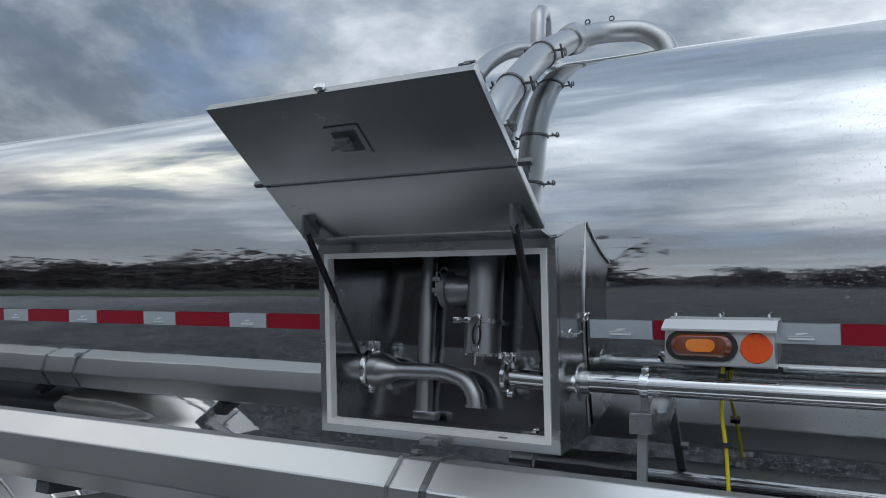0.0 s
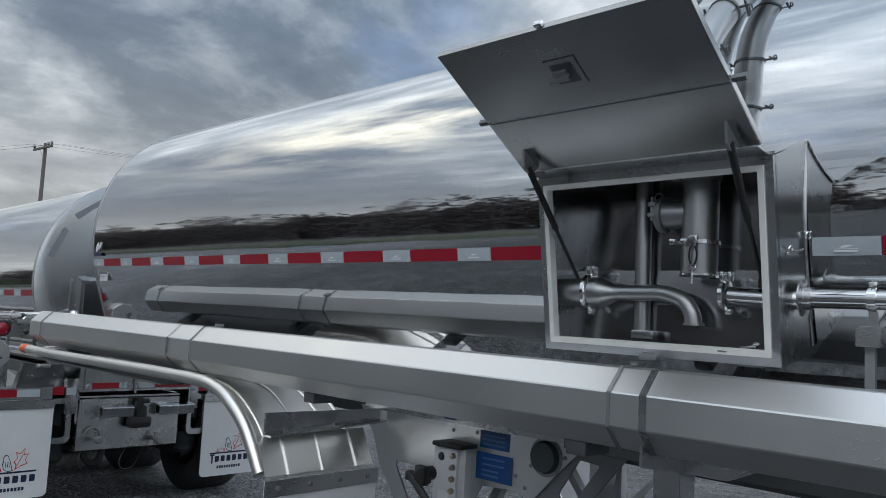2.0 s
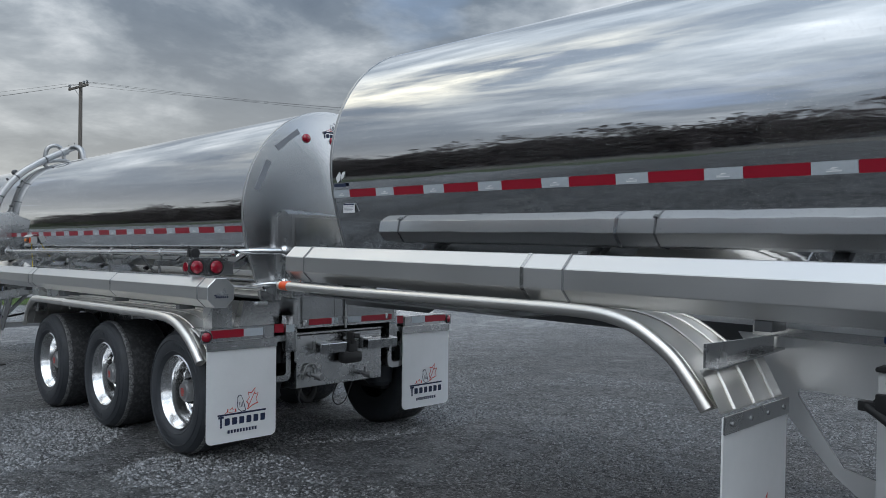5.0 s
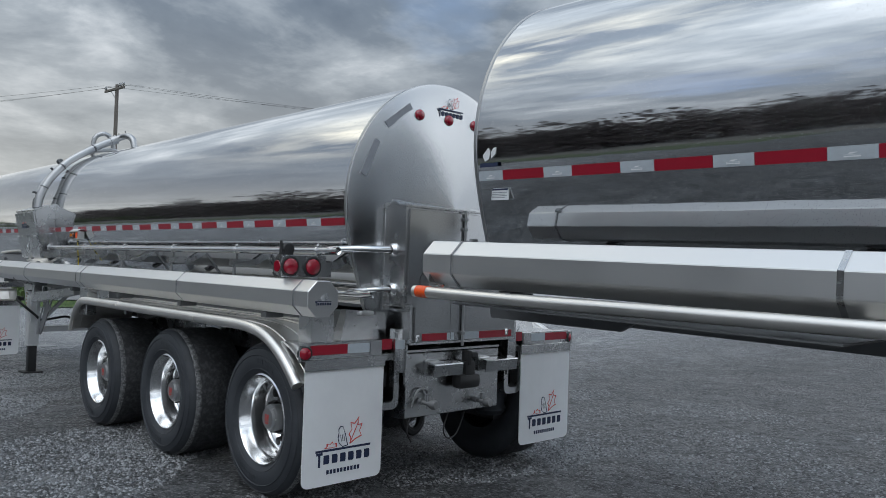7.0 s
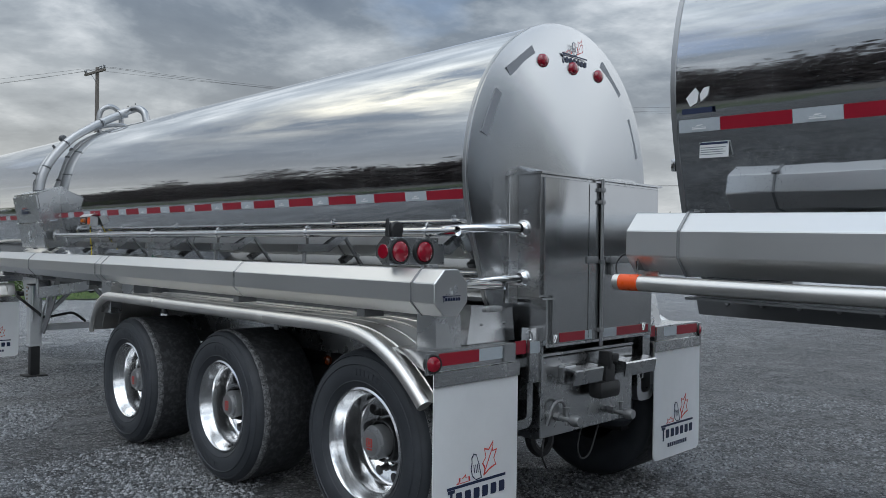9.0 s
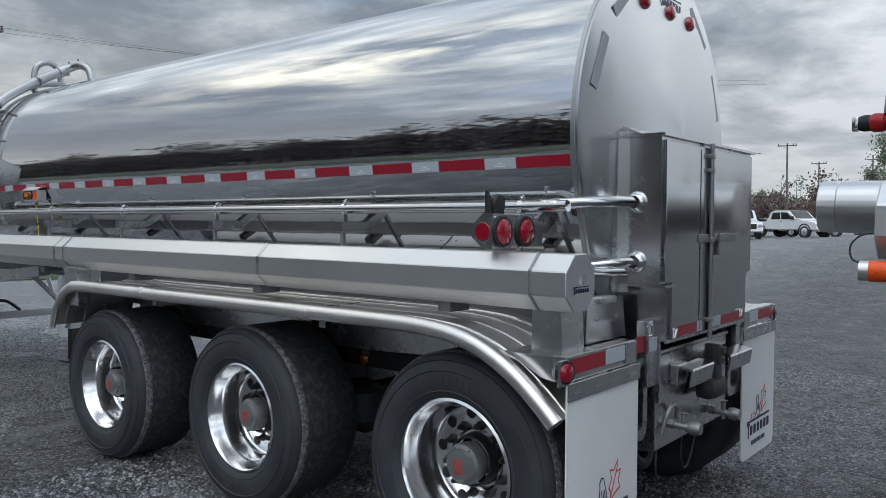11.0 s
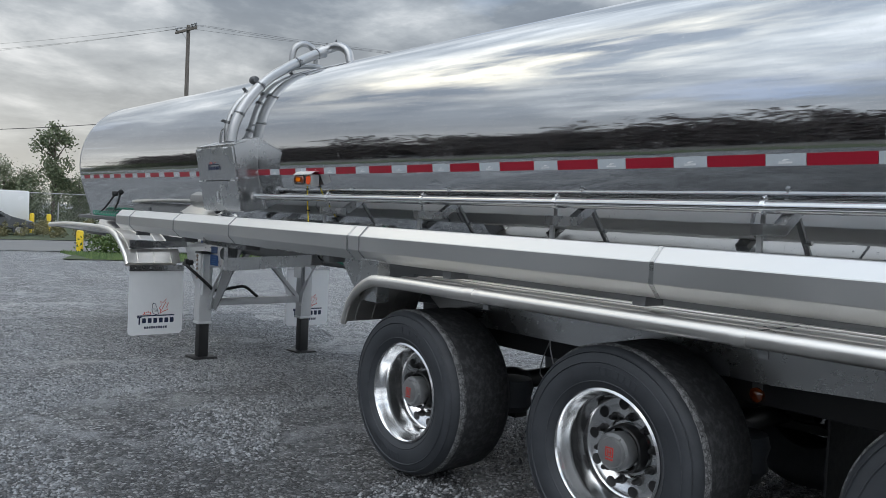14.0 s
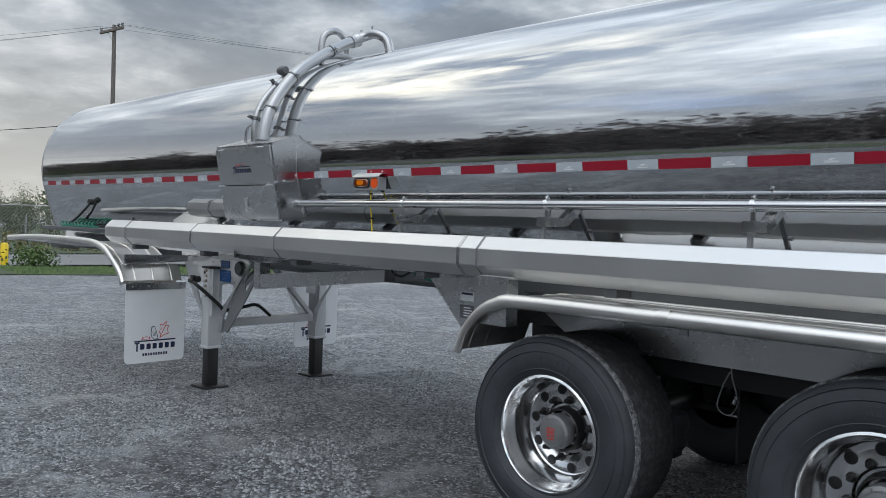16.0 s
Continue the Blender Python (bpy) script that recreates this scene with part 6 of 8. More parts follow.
def rear_end(tr):
    """Bumper, cross member, dock stops and valves below the cabinet."""
    x = tr.xr + 0.21
    for s in (-1, 1):
        a, b = sorted((s * 1.275, s * 0.70))
        bar = tr.add("lamp_bar", boxed(x - 0.06, x, a, b, -0.990, -0.890, bevel=0.004), SHEET, "steel bar with reflective strips over the flap", smooth=0)
        tr.sub("reflective_strip", boxed(x + 0.0005, x + 0.0025, *sorted((s * 1.25, s * 0.975)), -0.963, -0.903), RED, bar, smooth=0)
        tr.sub("reflective_strip", boxed(x + 0.0005, x + 0.0025, *sorted((s * 0.973, s * 0.80)), -0.963, -0.903), WHITE, bar, smooth=0)
        tr.sub("bar_clip", boxed(x + 0.0005, x + 0.010, *sorted((s * 0.796, s * 0.705)), -0.985, -0.893, bevel=0.002), SHEET, bar, smooth=0)
        skew = Matrix.Translation((x - 0.004, s * 1.288, -0.948)) @ Matrix.Rotation(s * radians(18), 4, "Z") @ Matrix.Scale(0.86, 4)
        for nm, prof, mt, lb in (("lamp_gasket", [(0.052, 0.0), (0.052, 0.012), (0.044, 0.014)], PLASTIC, ""), ("lens", [(0.044, 0.005), (0.041, 0.016), (0.024, 0.025), (0.0, 0.028)], REDLENS, "round red lens"), ("lamp_cup", [(0.0, -0.03), (0.046, -0.03), (0.056, 0.0), (0.046, 0.001)], SHEET, "")):
            q = turned(prof, "x", n=28)
            bmesh.ops.transform(q, matrix=skew, verts=q.verts)
            tr.sub(nm, q, mt, bar, lb)
        tr.sub("lamp_plate", boxed(x - 0.012, x - 0.001, *sorted((s * 1.33, s * 1.23)), -1.000, -0.900, bevel=0.004), SHEET, bar, smooth=0)
        pst = tr.add("dock_post", boxed(x - 0.04, x + 0.02, *sorted((s * 0.603, s * 0.508)), -1.115, -0.82, bevel=0.006), SHEET, "upright steel post by the cabinet")
        tr.sub("post_fold", boxed(x + 0.012, x + 0.030, *sorted((s * 0.513, s * 0.500)), -1.20, -0.82), SHEET, pst, smooth=0)
        tr.sub("reflective_strip", boxed(x + 0.0205, x + 0.0225, *sorted((s * 0.600, s * 0.520)), -0.955, -0.895), WHITE, pst, smooth=0)
        tr.sub("reflective_strip", boxed(x - 0.002, x + 0.0005, *sorted((s * 0.695, s * 0.610)), -0.955, -0.885), RED, pst, smooth=0)
        bm = tube(curve([(x + 0.022, s * 0.63, -0.845), (x + 0.036, s * 0.62, -0.83), (x + 0.036, s * 0.60, -0.875), (x + 0.022, s * 0.61, -0.885)], 4), 0.005, 6)
        tr.sub("hook_latch", bm, CHROME, pst)
        flap(tr, x + 0.005, s, -0.994, -1.768, 0.683, 1.287, slots=True)
        if s < 0:
            tr.add("tail_plate", prismed([(x - 0.20, -0.68), (x - 0.07, -0.68), (x - 0.06, -0.90), (x - 0.20, -0.90)], "y", s * 1.125 - 0.085, s * 1.125 + 0.085), SHEET, "folded steel post below the hose tube's end", smooth=0)
        q = bmesh.new()
        lo = [(x - 0.10, s * 0.955, -0.895), (x - 0.10, s * 0.585, -0.895), (x - 0.20, s * 0.585, -0.895), (x - 0.20, s * 0.955, -0.895)]
        hi = [(x - 0.12, s * 0.905, -0.695), (x - 0.12, s * 0.585, -0.720), (x - 0.18, s * 0.585, -0.720), (x - 0.18, s * 0.905, -0.695)]
        l, h = [q.verts.new(p) for p in lo], [q.verts.new(p) for p in hi]
        bridge(q, l, h)
        q.faces.new(h)
        q.faces.new(l[::-1])
        lb = tr.add("lamp_box", q, SHEET, "small tapered steel work lamp box", smooth=0)
        tr.sub("lamp_dome", boxed(x - 0.15, x - 0.085, *sorted((s * 0.80, s * 0.70)), -0.735, -0.705, bevel=0.010), SATIN, lb, "small clear lamp dome")
        for yy in (0.84, 0.66):
            tr.sub("rivet", turned([(0.0, 0.006), (0.006, 0.004), (0.007, -0.004)], "x", (x - 0.108, s * yy, -0.80), 8), CAST, lb)
        tr.add("tail_shelf", boxed(x - 0.42, x - 0.062, *sorted((s * 1.27, s * 0.66)), -0.912, -0.900), SHEET, "steel shelf behind the fender", smooth=0)
        tr.add("fender_closing", prismed([(x - 0.34, -0.901), (x - 0.062, -0.901), (x - 0.062, -0.995), (x - 0.12, -0.985), (x - 0.22, -0.935)], "y", s * 1.262 - 0.003, s * 1.262 + 0.003), SHEET, "small steel plate closing the fender's end", smooth=0)
        # rounded step ring beside the cross member
        o = rounded([(s * 0.715, -1.36), (s * 0.715, -0.985), (s * 0.525, -0.985), (s * 0.525, -1.36)], 0.06, 4)
        i = rounded([(s * 0.680, -1.31), (s * 0.680, -1.03), (s * 0.570, -1.03), (s * 0.570, -1.31)], 0.035, 4)
        tr.add("step_ring", plate(bmesh.new(), o, i, "x", x - 0.10, x - 0.02), SHEET, "rounded steel step ring", smooth=30)
    beam = tr.add("rear_beam", prismed([(x - 0.06, -1.44), (x, -1.43), (x, -0.995), (x - 0.12, -0.975), (x - 0.5, -0.975), (x - 0.5, -1.44)], "y", -0.48, 0.43, 0.004), SHEET, "boxed steel cross member at the rear", smooth=0)
    tr.sub("beam_lip", boxed(x - 0.02, x + 0.012, -0.50, 0.42, -0.985, -0.970), SHEET, beam, smooth=0)
    for y0, y1 in ((-0.315, -0.045), (0.19, 0.53)):
        bm = boxed(x, x + 0.045, y0 - 0.015, y0 + 0.10, -1.150, -1.045, bevel=0.010)
        prism(bm, [(x + 0.03, -1.055), (x + 0.105, -1.065), (x + 0.110, -1.073), (x + 0.098, -1.150), (x + 0.090, -1.150), (x + 0.100, -1.077), (x + 0.03, -1.067)], "y", y0, y1)
        tr.sub("dock_stop", bm, SHEET, beam, "folded steel dock stop", smooth=0)
    bm = boxed(x + 0.02, x + 0.125, -0.085, 0.125, -1.255, -1.150, bevel=0.040)
    box(bm, x + 0.03, x + 0.11, -0.02, 0.075, -1.19, -1.06, 0.016)
    box(bm, x + 0.04, x + 0.12, -0.005, 0.035, -1.09, -0.985, 0.014)
    box(bm, x + 0.05, x + 0.13, 0.02, 0.085, -1.04, -1.0, 0.012)
    tr.sub("hitch_boot", bm, PLASTIC, beam, "black rubber hitch hook")
    for y, h in ((-0.36, -1.320), (0.17, -1.355)):
        bm = tube([(x, y, h), (x + 0.10, y + 0.01, h - 0.008), (x + 0.15, y + 0.02, h - 0.012)], 0.016, 10)
        lathe(bm, [(0.0, -0.03), (0.030, -0.025), (0.034, 0.0), (0.026, 0.03), (0.0, 0.032)], "x", (x + 0.13, y + 0.02, h - 0.01), 12)
        lathe(bm, [(0.0, -0.04), (0.012, -0.04), (0.012, 0.05), (0.02, 0.055), (0.0, 0.06)], "z", (x + 0.08, y + 0.01, h), 10)
        tr.sub("gladhand", bm, CAST, beam, "cast air coupling on a hexagon nipple")
        tr.sub("nipple", turned([(0.0, -0.02), (0.024, -0.02), (0.024, 0.014), (0.0, 0.014)], "x", (x + 0.03, y, h), 6), CAST, beam)
    loop = curve([(x + 0.01, -0.43, -1.36), (x + 0.03, -0.41, -1.26), (x + 0.03, -0.36, -1.235), (x + 0.03, -0.31, -1.26), (x + 0.01, -0.29, -1.36)], 4)
    tr.sub("guard_loop", tube(loop, 0.009, 8), CAST, beam, "bent rod guard over the coupling")
    wires = [[(x - 0.06, -0.02, -1.44), (x - 0.04, -0.08, -1.55), (x - 0.04, -0.04, -1.62), (x - 0.05, 0.06, -1.60), (x - 0.04, 0.13, -1.44)], [(x - 0.02, -0.42, -1.43), (x - 0.01, -0.45, -1.52), (x - 0.02, -0.40, -1.60)]]
    for w in wires:
        tr.sub("loose_wire", tube(curve(w, 5), 0.006, 6), PLASTIC, beam, "loose black cable")
    tr.sub("hanging_hose", tube(curve([(x - 0.20, -0.34, -1.43), (x - 0.18, -0.32, -1.53), (x - 0.16, -0.26, -1.57), (x - 0.16, -0.20, -1.52), (x - 0.18, -0.18, -1.43)], 4), 0.030, 8), PLASTIC, beam, "black hose looped below")


def axles(tr, xs, store):
    # black rails, reservoir, plates and panels are added to stand in for deep shade
    for s in (-1, 1):
        tr.add("slider_rail", boxed(xs[0] - 0.55, xs[-1] + 0.50, *sorted((s * 0.66, s * 0.58)), -1.22, -1.02, bevel=0.006), BLACK, "black rail added to darken the space under the frame", smooth=0)
    tank = tr.add("air_tank", turned([(0.0, -0.40), (0.08, -0.39), (0.13, -0.35), (0.14, -0.30), (0.14, 0.30), (0.13, 0.35), (0.08, 0.39), (0.0, 0.40)], "y", (xs[0] + 0.80, 0.0, -1.25), 20), BLACK, "black air reservoir added to fill the dark space between the axles")
    tr.sub("tank_strap", turned([(0.141, -0.02), (0.145, -0.02), (0.145, 0.02), (0.141, 0.02)], "y", (xs[0] + 0.80, -0.2, -1.25), 20), CAST, tank)
    for x in xs:
        tr.add("cross_member", boxed(x - 0.48, x + 0.52, -0.57, 0.57, -1.12, -1.04, bevel=0.006), BLACK, "black plate added between the rails to darken the space below", smooth=0)
        for s in (-1, 1):
            wheel_set(tr, x, s, store)
        z = tr.floor(x, 0) + 0.503
        # unseen black panel, added so that the wheel gaps come out dark
        if x < xs[-1]:
            tr.add("mud_guard", boxed(x + 0.70, x + 0.712, -0.56, 0.56, -1.62, -1.12), PLASTIC, "black panel added to darken the gap between the axles", smooth=0)
        ax = tr.add("axle", tube([(x, -0.85, z), (x, 0.85, z)], 0.065, 14), BLACK, "black axle tube")
        for s in (-1, 1):
            tr.sub("air_bag", turned([(0.0, -0.11), (0.10, -0.11), (0.13, -0.07), (0.12, -0.02), (0.135, 0.04), (0.12, 0.09), (0.0, 0.10)], "z", (x + 0.33, s * 0.62, z + 0.03), 18), RUBBER, ax, "rubber air spring")
            tr.sub("trailing_arm", boxed(x - 0.42, x + 0.42, s * 0.62 - 0.05, s * 0.62 + 0.05, z - 0.11, z - 0.06, bevel=0.006), BLACK, ax)
            tr.sub("hanger", prismed([(x - 0.50, z + 0.30), (x - 0.30, z + 0.30), (x - 0.36, z - 0.13), (x - 0.46, z - 0.13)], "y", s * 0.62 - 0.05, s * 0.62 + 0.05), DARKSTEEL, ax, smooth=0)
            tr.sub("brake_chamber", turned([(0.0, -0.09), (0.07, -0.08), (0.082, 0.0), (0.07, 0.08), (0.0, 0.09)], "x", (x + 0.16, s * 0.42, z + 0.06), 14), BLACK, ax)


def chassis(tr, front, rear, leg_x, step):
    """Side rails, sub frame and cradle below the tank. step: where the rail's outrigger stands."""
    for s in (-1, 1):
        tr.add("side_rail", prismed([(step - 0.5, -0.72), (rear, -0.72), (rear, -1.02), (step + 2.2, -1.02), (step + 1.9, -0.84), (step - 0.5, -0.84)], "y", s * 0.745, s * 0.70, 0.004), DARKSTEEL, "folded steel side rail under the tank", smooth=0)
        a, b = sorted((s * 1.0, s * 0.90))
        o = tr.add("outrigger", boxed(step, step + 0.085, a, b, -1.018, -0.70, bevel=0.004), SHEET, "folded steel outrigger under the hose tube", smooth=0)
        tr.sub("outrigger_plate", prismed([(1.24 * s, -0.703), (0.76 * s, -0.703), (0.76 * s, -0.80), (1.0 * s, -0.80), (1.24 * s, -0.76)], "x", step + 0.088, step + 0.096), SHEET, o, smooth=0)
        tr.sub("tapered_channel", prismed([(step + 0.085, -1.016), (step + 1.60, -0.845), (step + 1.60, -0.765), (step + 0.085, -0.895)], "y", a + 0.004, b - 0.004), SHEET, o, smooth=0)
        tr.sub("top_channel", prismed([(step + 0.097, -0.705), (step + 1.9, -0.705), (step + 1.9, -0.762), (step + 0.30, -0.762), (step + 0.22, -0.80), (step + 0.097, -0.80)], "y", a + 0.01, b - 0.01), SHEET, o, smooth=0)
    tr.add("skirt_plate", prismed([(step + 1.95, -0.72), (step + 2.60, -0.72), (step + 2.60, -1.02), (step + 2.30, -1.07)], "y", -0.98, -0.97), SHEET, "steel skirt plate", smooth=0)
    tr.add("skirt_box", boxed(step + 2.70, step + 2.90, -1.285, -1.19, -0.98, -0.715, bevel=0.004), SHEET, "steel box bracket at the fender's front", smooth=0)
    tr.add("inner_skirt", prismed([(step + 2.6, -0.83), (rear - 0.35, -0.83), (rear - 0.35, -1.05), (step + 5.2, -1.10), (step + 3.0, -1.10)], "y", -0.765, -0.755), SHEET, "steel skirt panel behind the wheels", smooth=0)
    tag = tr.add("skirt_label", boxed(step + 2.29, step + 2.40, -0.984, -0.9805, -0.905, -0.85), PAPER, "small white label on the skirt", smooth=0)
    tr.sub("label_bar", boxed(step + 2.30, step + 2.39, -0.9852, -0.984, -0.868, -0.856), NAVY, tag, smooth=0)
    dark = tr.add("skirt_notice", boxed(step + 2.29, step + 2.40, -0.984, -0.9805, -1.01, -0.93), DARKSTEEL, "small dark notice below the label", smooth=0)
    for k in range(4):
        tr.sub("notice_line", boxed(step + 2.32, step + 2.385 - 0.01 * (k % 2), -0.9852, -0.984, -0.998 + 0.016 * k, -0.991 + 0.016 * k), PAPER, dark, smooth=0)
    tr.add("belly_frame", boxed(front + 0.25, rear, -0.50, 0.50, -0.90, -0.80, bevel=0.006), DARKSTEEL, "dark belly frame under the tank", smooth=0)
    for s in (-1, 1):
        tr.add("cradle", prismed([(0.56 * s, -0.60), (0.48 * s, -0.68), (0.48 * s, -0.80), (0.68 * s, -0.80), (0.62 * s, -0.60)], "x", front + 0.30, rear - 0.02), CRADLE, "steel cradle along the tank's foot", smooth=0)


def rounded(poly, r, k=3):
    """A polygon with its corners rounded."""
    out, n = [], len(poly)
    for i in range(n):
        a, b, c = Vector(poly[i - 1]), Vector(poly[i]), Vector(poly[(i + 1) % n])
        u, v = (a - b), (c - b)
        q = min(r, u.length * 0.45, v.length * 0.45)
        p0, p1 = b + u.normalized() * q, b + v.normalized() * q
        for j in range(k + 1):
            t = j / k
            out.append(tuple(p0 * (1 - t) ** 2 + b * 2 * t * (1 - t) + p1 * t * t))
    return out


def landing_gear(tr, x, plates=True):
    """Legs with feet, their gusset plates, cross brace and crank handle."""
    for s in (-1, 1):
        y = -0.60 if s < 0 else 0.67
        g = tr.floor(x, y)
        bottom = g + 0.36 if plates else -1.72
        leg = tr.add("landing_leg", boxed(x - 0.068, x + 0.068, y - 0.072, y + 0.072, bottom, -0.945, bevel=0.012), LEGPAINT, "grey landing leg lowered to the gravel")
        tr.sub("lower_leg", boxed(x - 0.055, x + 0.055, y - 0.055, y + 0.055, g + 0.02, bottom + 0.01, bevel=0.008), BLACK, leg, "black inner leg")
        tr.sub("foot_plate", boxed(x - 0.135, x + 0.135, y - 0.13, y + 0.13, g - 0.008, g + 0.022, bevel=0.006), BLACK, leg, "square black foot")
        tr.sub("leg_cap", boxed(x - 0.076, x + 0.095, y - 0.080, y + 0.080, -0.945, -0.925, bevel=0.008), BLACK, leg, "black rubber cap")
        tr.sub("leg_collar", boxed(x - 0.075, x + 0.075, y - 0.08, y + 0.08, bottom - 0.004, bottom + 0.02, bevel=0.004), LEGPAINT, leg)
        tr.sub("leg_flange", boxed(x + 0.068, x + 0.105, y - 0.055, y - 0.047, -1.40, -0.945), LEGPAINT, leg, smooth=0)
        tr.sub("leg_plug", turned([(0.0, -0.006), (0.016, -0.005), (0.018, 0.0)], "y", (x - 0.02, y - 0.0725, -0.985), 14), PLASTIC, leg)
        if s < 0:
            tr.sub("leg_label", boxed(x - 0.03, x + 0.035, y - 0.0745, y - 0.0725, -1.21, -1.13), PAPER, leg, "small white label", smooth=0)
    # gusset plate on each side, with its cut-outs
    for s in (-1, 1):
        yp = s * 0.565
        main = [(x - 0.69, -0.845), (x + 0.65, -0.845), (x + 0.53, -0.96), (x + 0.41, -1.09), (x + 0.28, -1.235), (x + 0.17, -1.40), (x + 0.14, -1.56), (x + 0.08, -1.56), (x + 0.08, -1.42), (x + 0.23, -1.245), (x + 0.343, -1.13), (x + 0.355, -1.10), (x + 0.315, -1.08), (x + 0.127, -1.094), (x + 0.105, -1.13), (x + 0.09, -1.23), (x - 0.06, -1.23), (x - 0.06, -1.08), (x - 0.40, -1.075), (x - 0.55, -1.03), (x - 0.585, -0.98)]
        gp = tr.add("gusset_plate", prismed(main, "y", yp - 0.006, yp + 0.006), FRAMEPAINT, "bright steel gusset plate with cut-outs", smooth=0)
        tr.sub("gusset_arm", prismed([(x - 0.585, -0.98), (x - 0.40, -1.06), (x - 0.414, -1.10), (x - 0.22, -1.387), (x - 0.06, -1.42), (x - 0.06, -1.53), (x - 0.14, -1.51), (x - 0.255, -1.426), (x - 0.53, -1.116)], "y", yp - 0.005, yp + 0.0045), FRAMEPAINT, gp, smooth=0)
        if s < 0:
            bolt = None
            for i in range(6):
                if bolt is None:
                    bolt = tr.sub("bolt", turned([(0.0, -0.018), (0.012, -0.016), (0.014, -0.001)], "y", (x + 0.086, -0.7105, -0.964), 6), BOLT, gp, "plated bolt")
                else:
                    again(bolt, (0, 0, -0.048 * i))
            tr.sub("blue_plate", boxed(x + 0.112, x + 0.270, yp - 0.0105, yp - 0.0065, -0.932, -0.860), BLUE, gp, "blue data plate", smooth=0)
            tr.sub("blue_plate", boxed(x + 0.095, x + 0.292, yp - 0.0105, yp - 0.0065, -1.065, -0.952), BLUE, gp, "blue data plate", smooth=0)
            for hh in (-0.878, -0.897, -0.916, -0.975, -1.000, -1.025, -1.045):
                tr.sub("print_line", boxed(x + 0.13, x + 0.25 - 0.03 * (hh % 0.02 > 0.01), yp - 0.0118, yp - 0.0108, hh - 0.0035, hh + 0.0035), PALEBLUE, gp, smooth=0)
            tr.sub("data_plate", boxed(x - 0.060, x + 0.008, yp - 0.0605, yp - 0.0565, -0.832, -0.774), BLUE, gp, "small blue data plate", smooth=0)
            tr.sub("plate_backing", boxed(x - 0.60, x + 1.3, yp - 0.056, yp - 0.044, -0.846, -0.70), SHEET, gp, smooth=0)
            tr.sub("round_port", turned([(0.0, -0.03), (0.058, -0.03), (0.064, -0.015), (0.064, -0.005), (0.064, 0.0)], "y", (x + 0.460, yp - 0.0065, -0.92), 28), PORT, gp, "round dark port")
            tr.sub("port_ring", turned([(0.064, -0.004), (0.078, -0.004), (0.078, 0.0)], "y", (x + 0.460, yp - 0.0065, -0.92), 28), CAST, gp)
            for bx, bh in ((-0.05, -0.885), (0.09, -0.875), (0.385, -0.965), (0.31, -1.02), (0.36, -1.06), (0.55, -0.91)):
                tr.sub("rivet", turned([(0.0, -0.006), (0.008, -0.004), (0.009, 0.0)], "y", (x + bx, yp - 0.006, bh), 8), CAST, gp)
        if s < 0:
            o = rounded([(x + 0.64, -0.852), (x + 0.832, -0.845), (x + 0.538, -1.211), (x + 0.22, -1.56), (x + 0.13, -1.54), (x + 0.385, -1.10)], 0.01)
            h = rounded([(x + 0.605, -0.909), (x + 0.70, -0.916), (x + 0.556, -1.118), (x + 0.538, -1.128), (x + 0.518, -1.123), (x + 0.514, -1.05)], 0.012)
            tr.sub("rear_gusset", plate(bmesh.new(), o, h, "y", yp - s * 0.016 - 0.006, yp - s * 0.016 + 0.006), GUSSET, gp, "grey rear gusset", smooth=0)
    br = tr.add("cross_brace", boxed(x - 0.03, x + 0.05, -0.60, 0.60, -1.53, -1.45, bevel=0.006), LEGPAINT, "steel brace between the legs")
    for a, b in (((-0.58, -1.47), (-0.05, -0.90)), ((0.58, -1.47), (0.05, -0.90))):
        bm = tube([(x + 0.01, a[0], a[1]), (x + 0.01, b[0], b[1])], 0.03, 4)
        tr.sub("diagonal", bm, LEGPAINT, br, smooth=0)
    # crank
    y = -0.735
    bm = lathe(bmesh.new(), [(0.0, -0.07), (0.026, -0.07), (0.030, -0.03), (0.030, 0.008), (0.0, 0.008)], "y", (x - 0.02, y, -1.05), 12)
    box(bm, x - 0.10, x + 0.02, y - 0.075, y - 0.03, -1.085, -1.045, 0.008)
    box(bm, x - 0.035, x + 0.025, y - 0.085, y - 0.05, -1.09, -1.01, 0.008)
    crank = tr.add("crank", bm, BLACK, "black folding crank handle")
    pts = curve([(x - 0.07, y - 0.065, -1.065), (x + 0.03, y - 0.085, -1.125), (x + 0.30, y - 0.10, -1.33), (x + 0.38, y - 0.10, -1.345), (x + 0.60, y - 0.09, -1.30), (x + 0.72, y - 0.07, -1.32), (x + 0.84, y - 0.04, -1.42)], 4)
    if not plates:
        pts = curve([(x - 0.05, y - 0.065, -1.065), (x + 0.06, y - 0.06, -1.10), (x + 0.12, -0.605, -1.28), (x + 0.12, -0.515, -1.35), (x + 0.12, -0.31, -1.325), (x + 0.12, -0.165, -1.315), (x + 0.12, -0.01, -1.43)], 4)
    tr.sub("crank_rod", tube(pts, 0.017, 10), BLACK, crank, smooth=60)


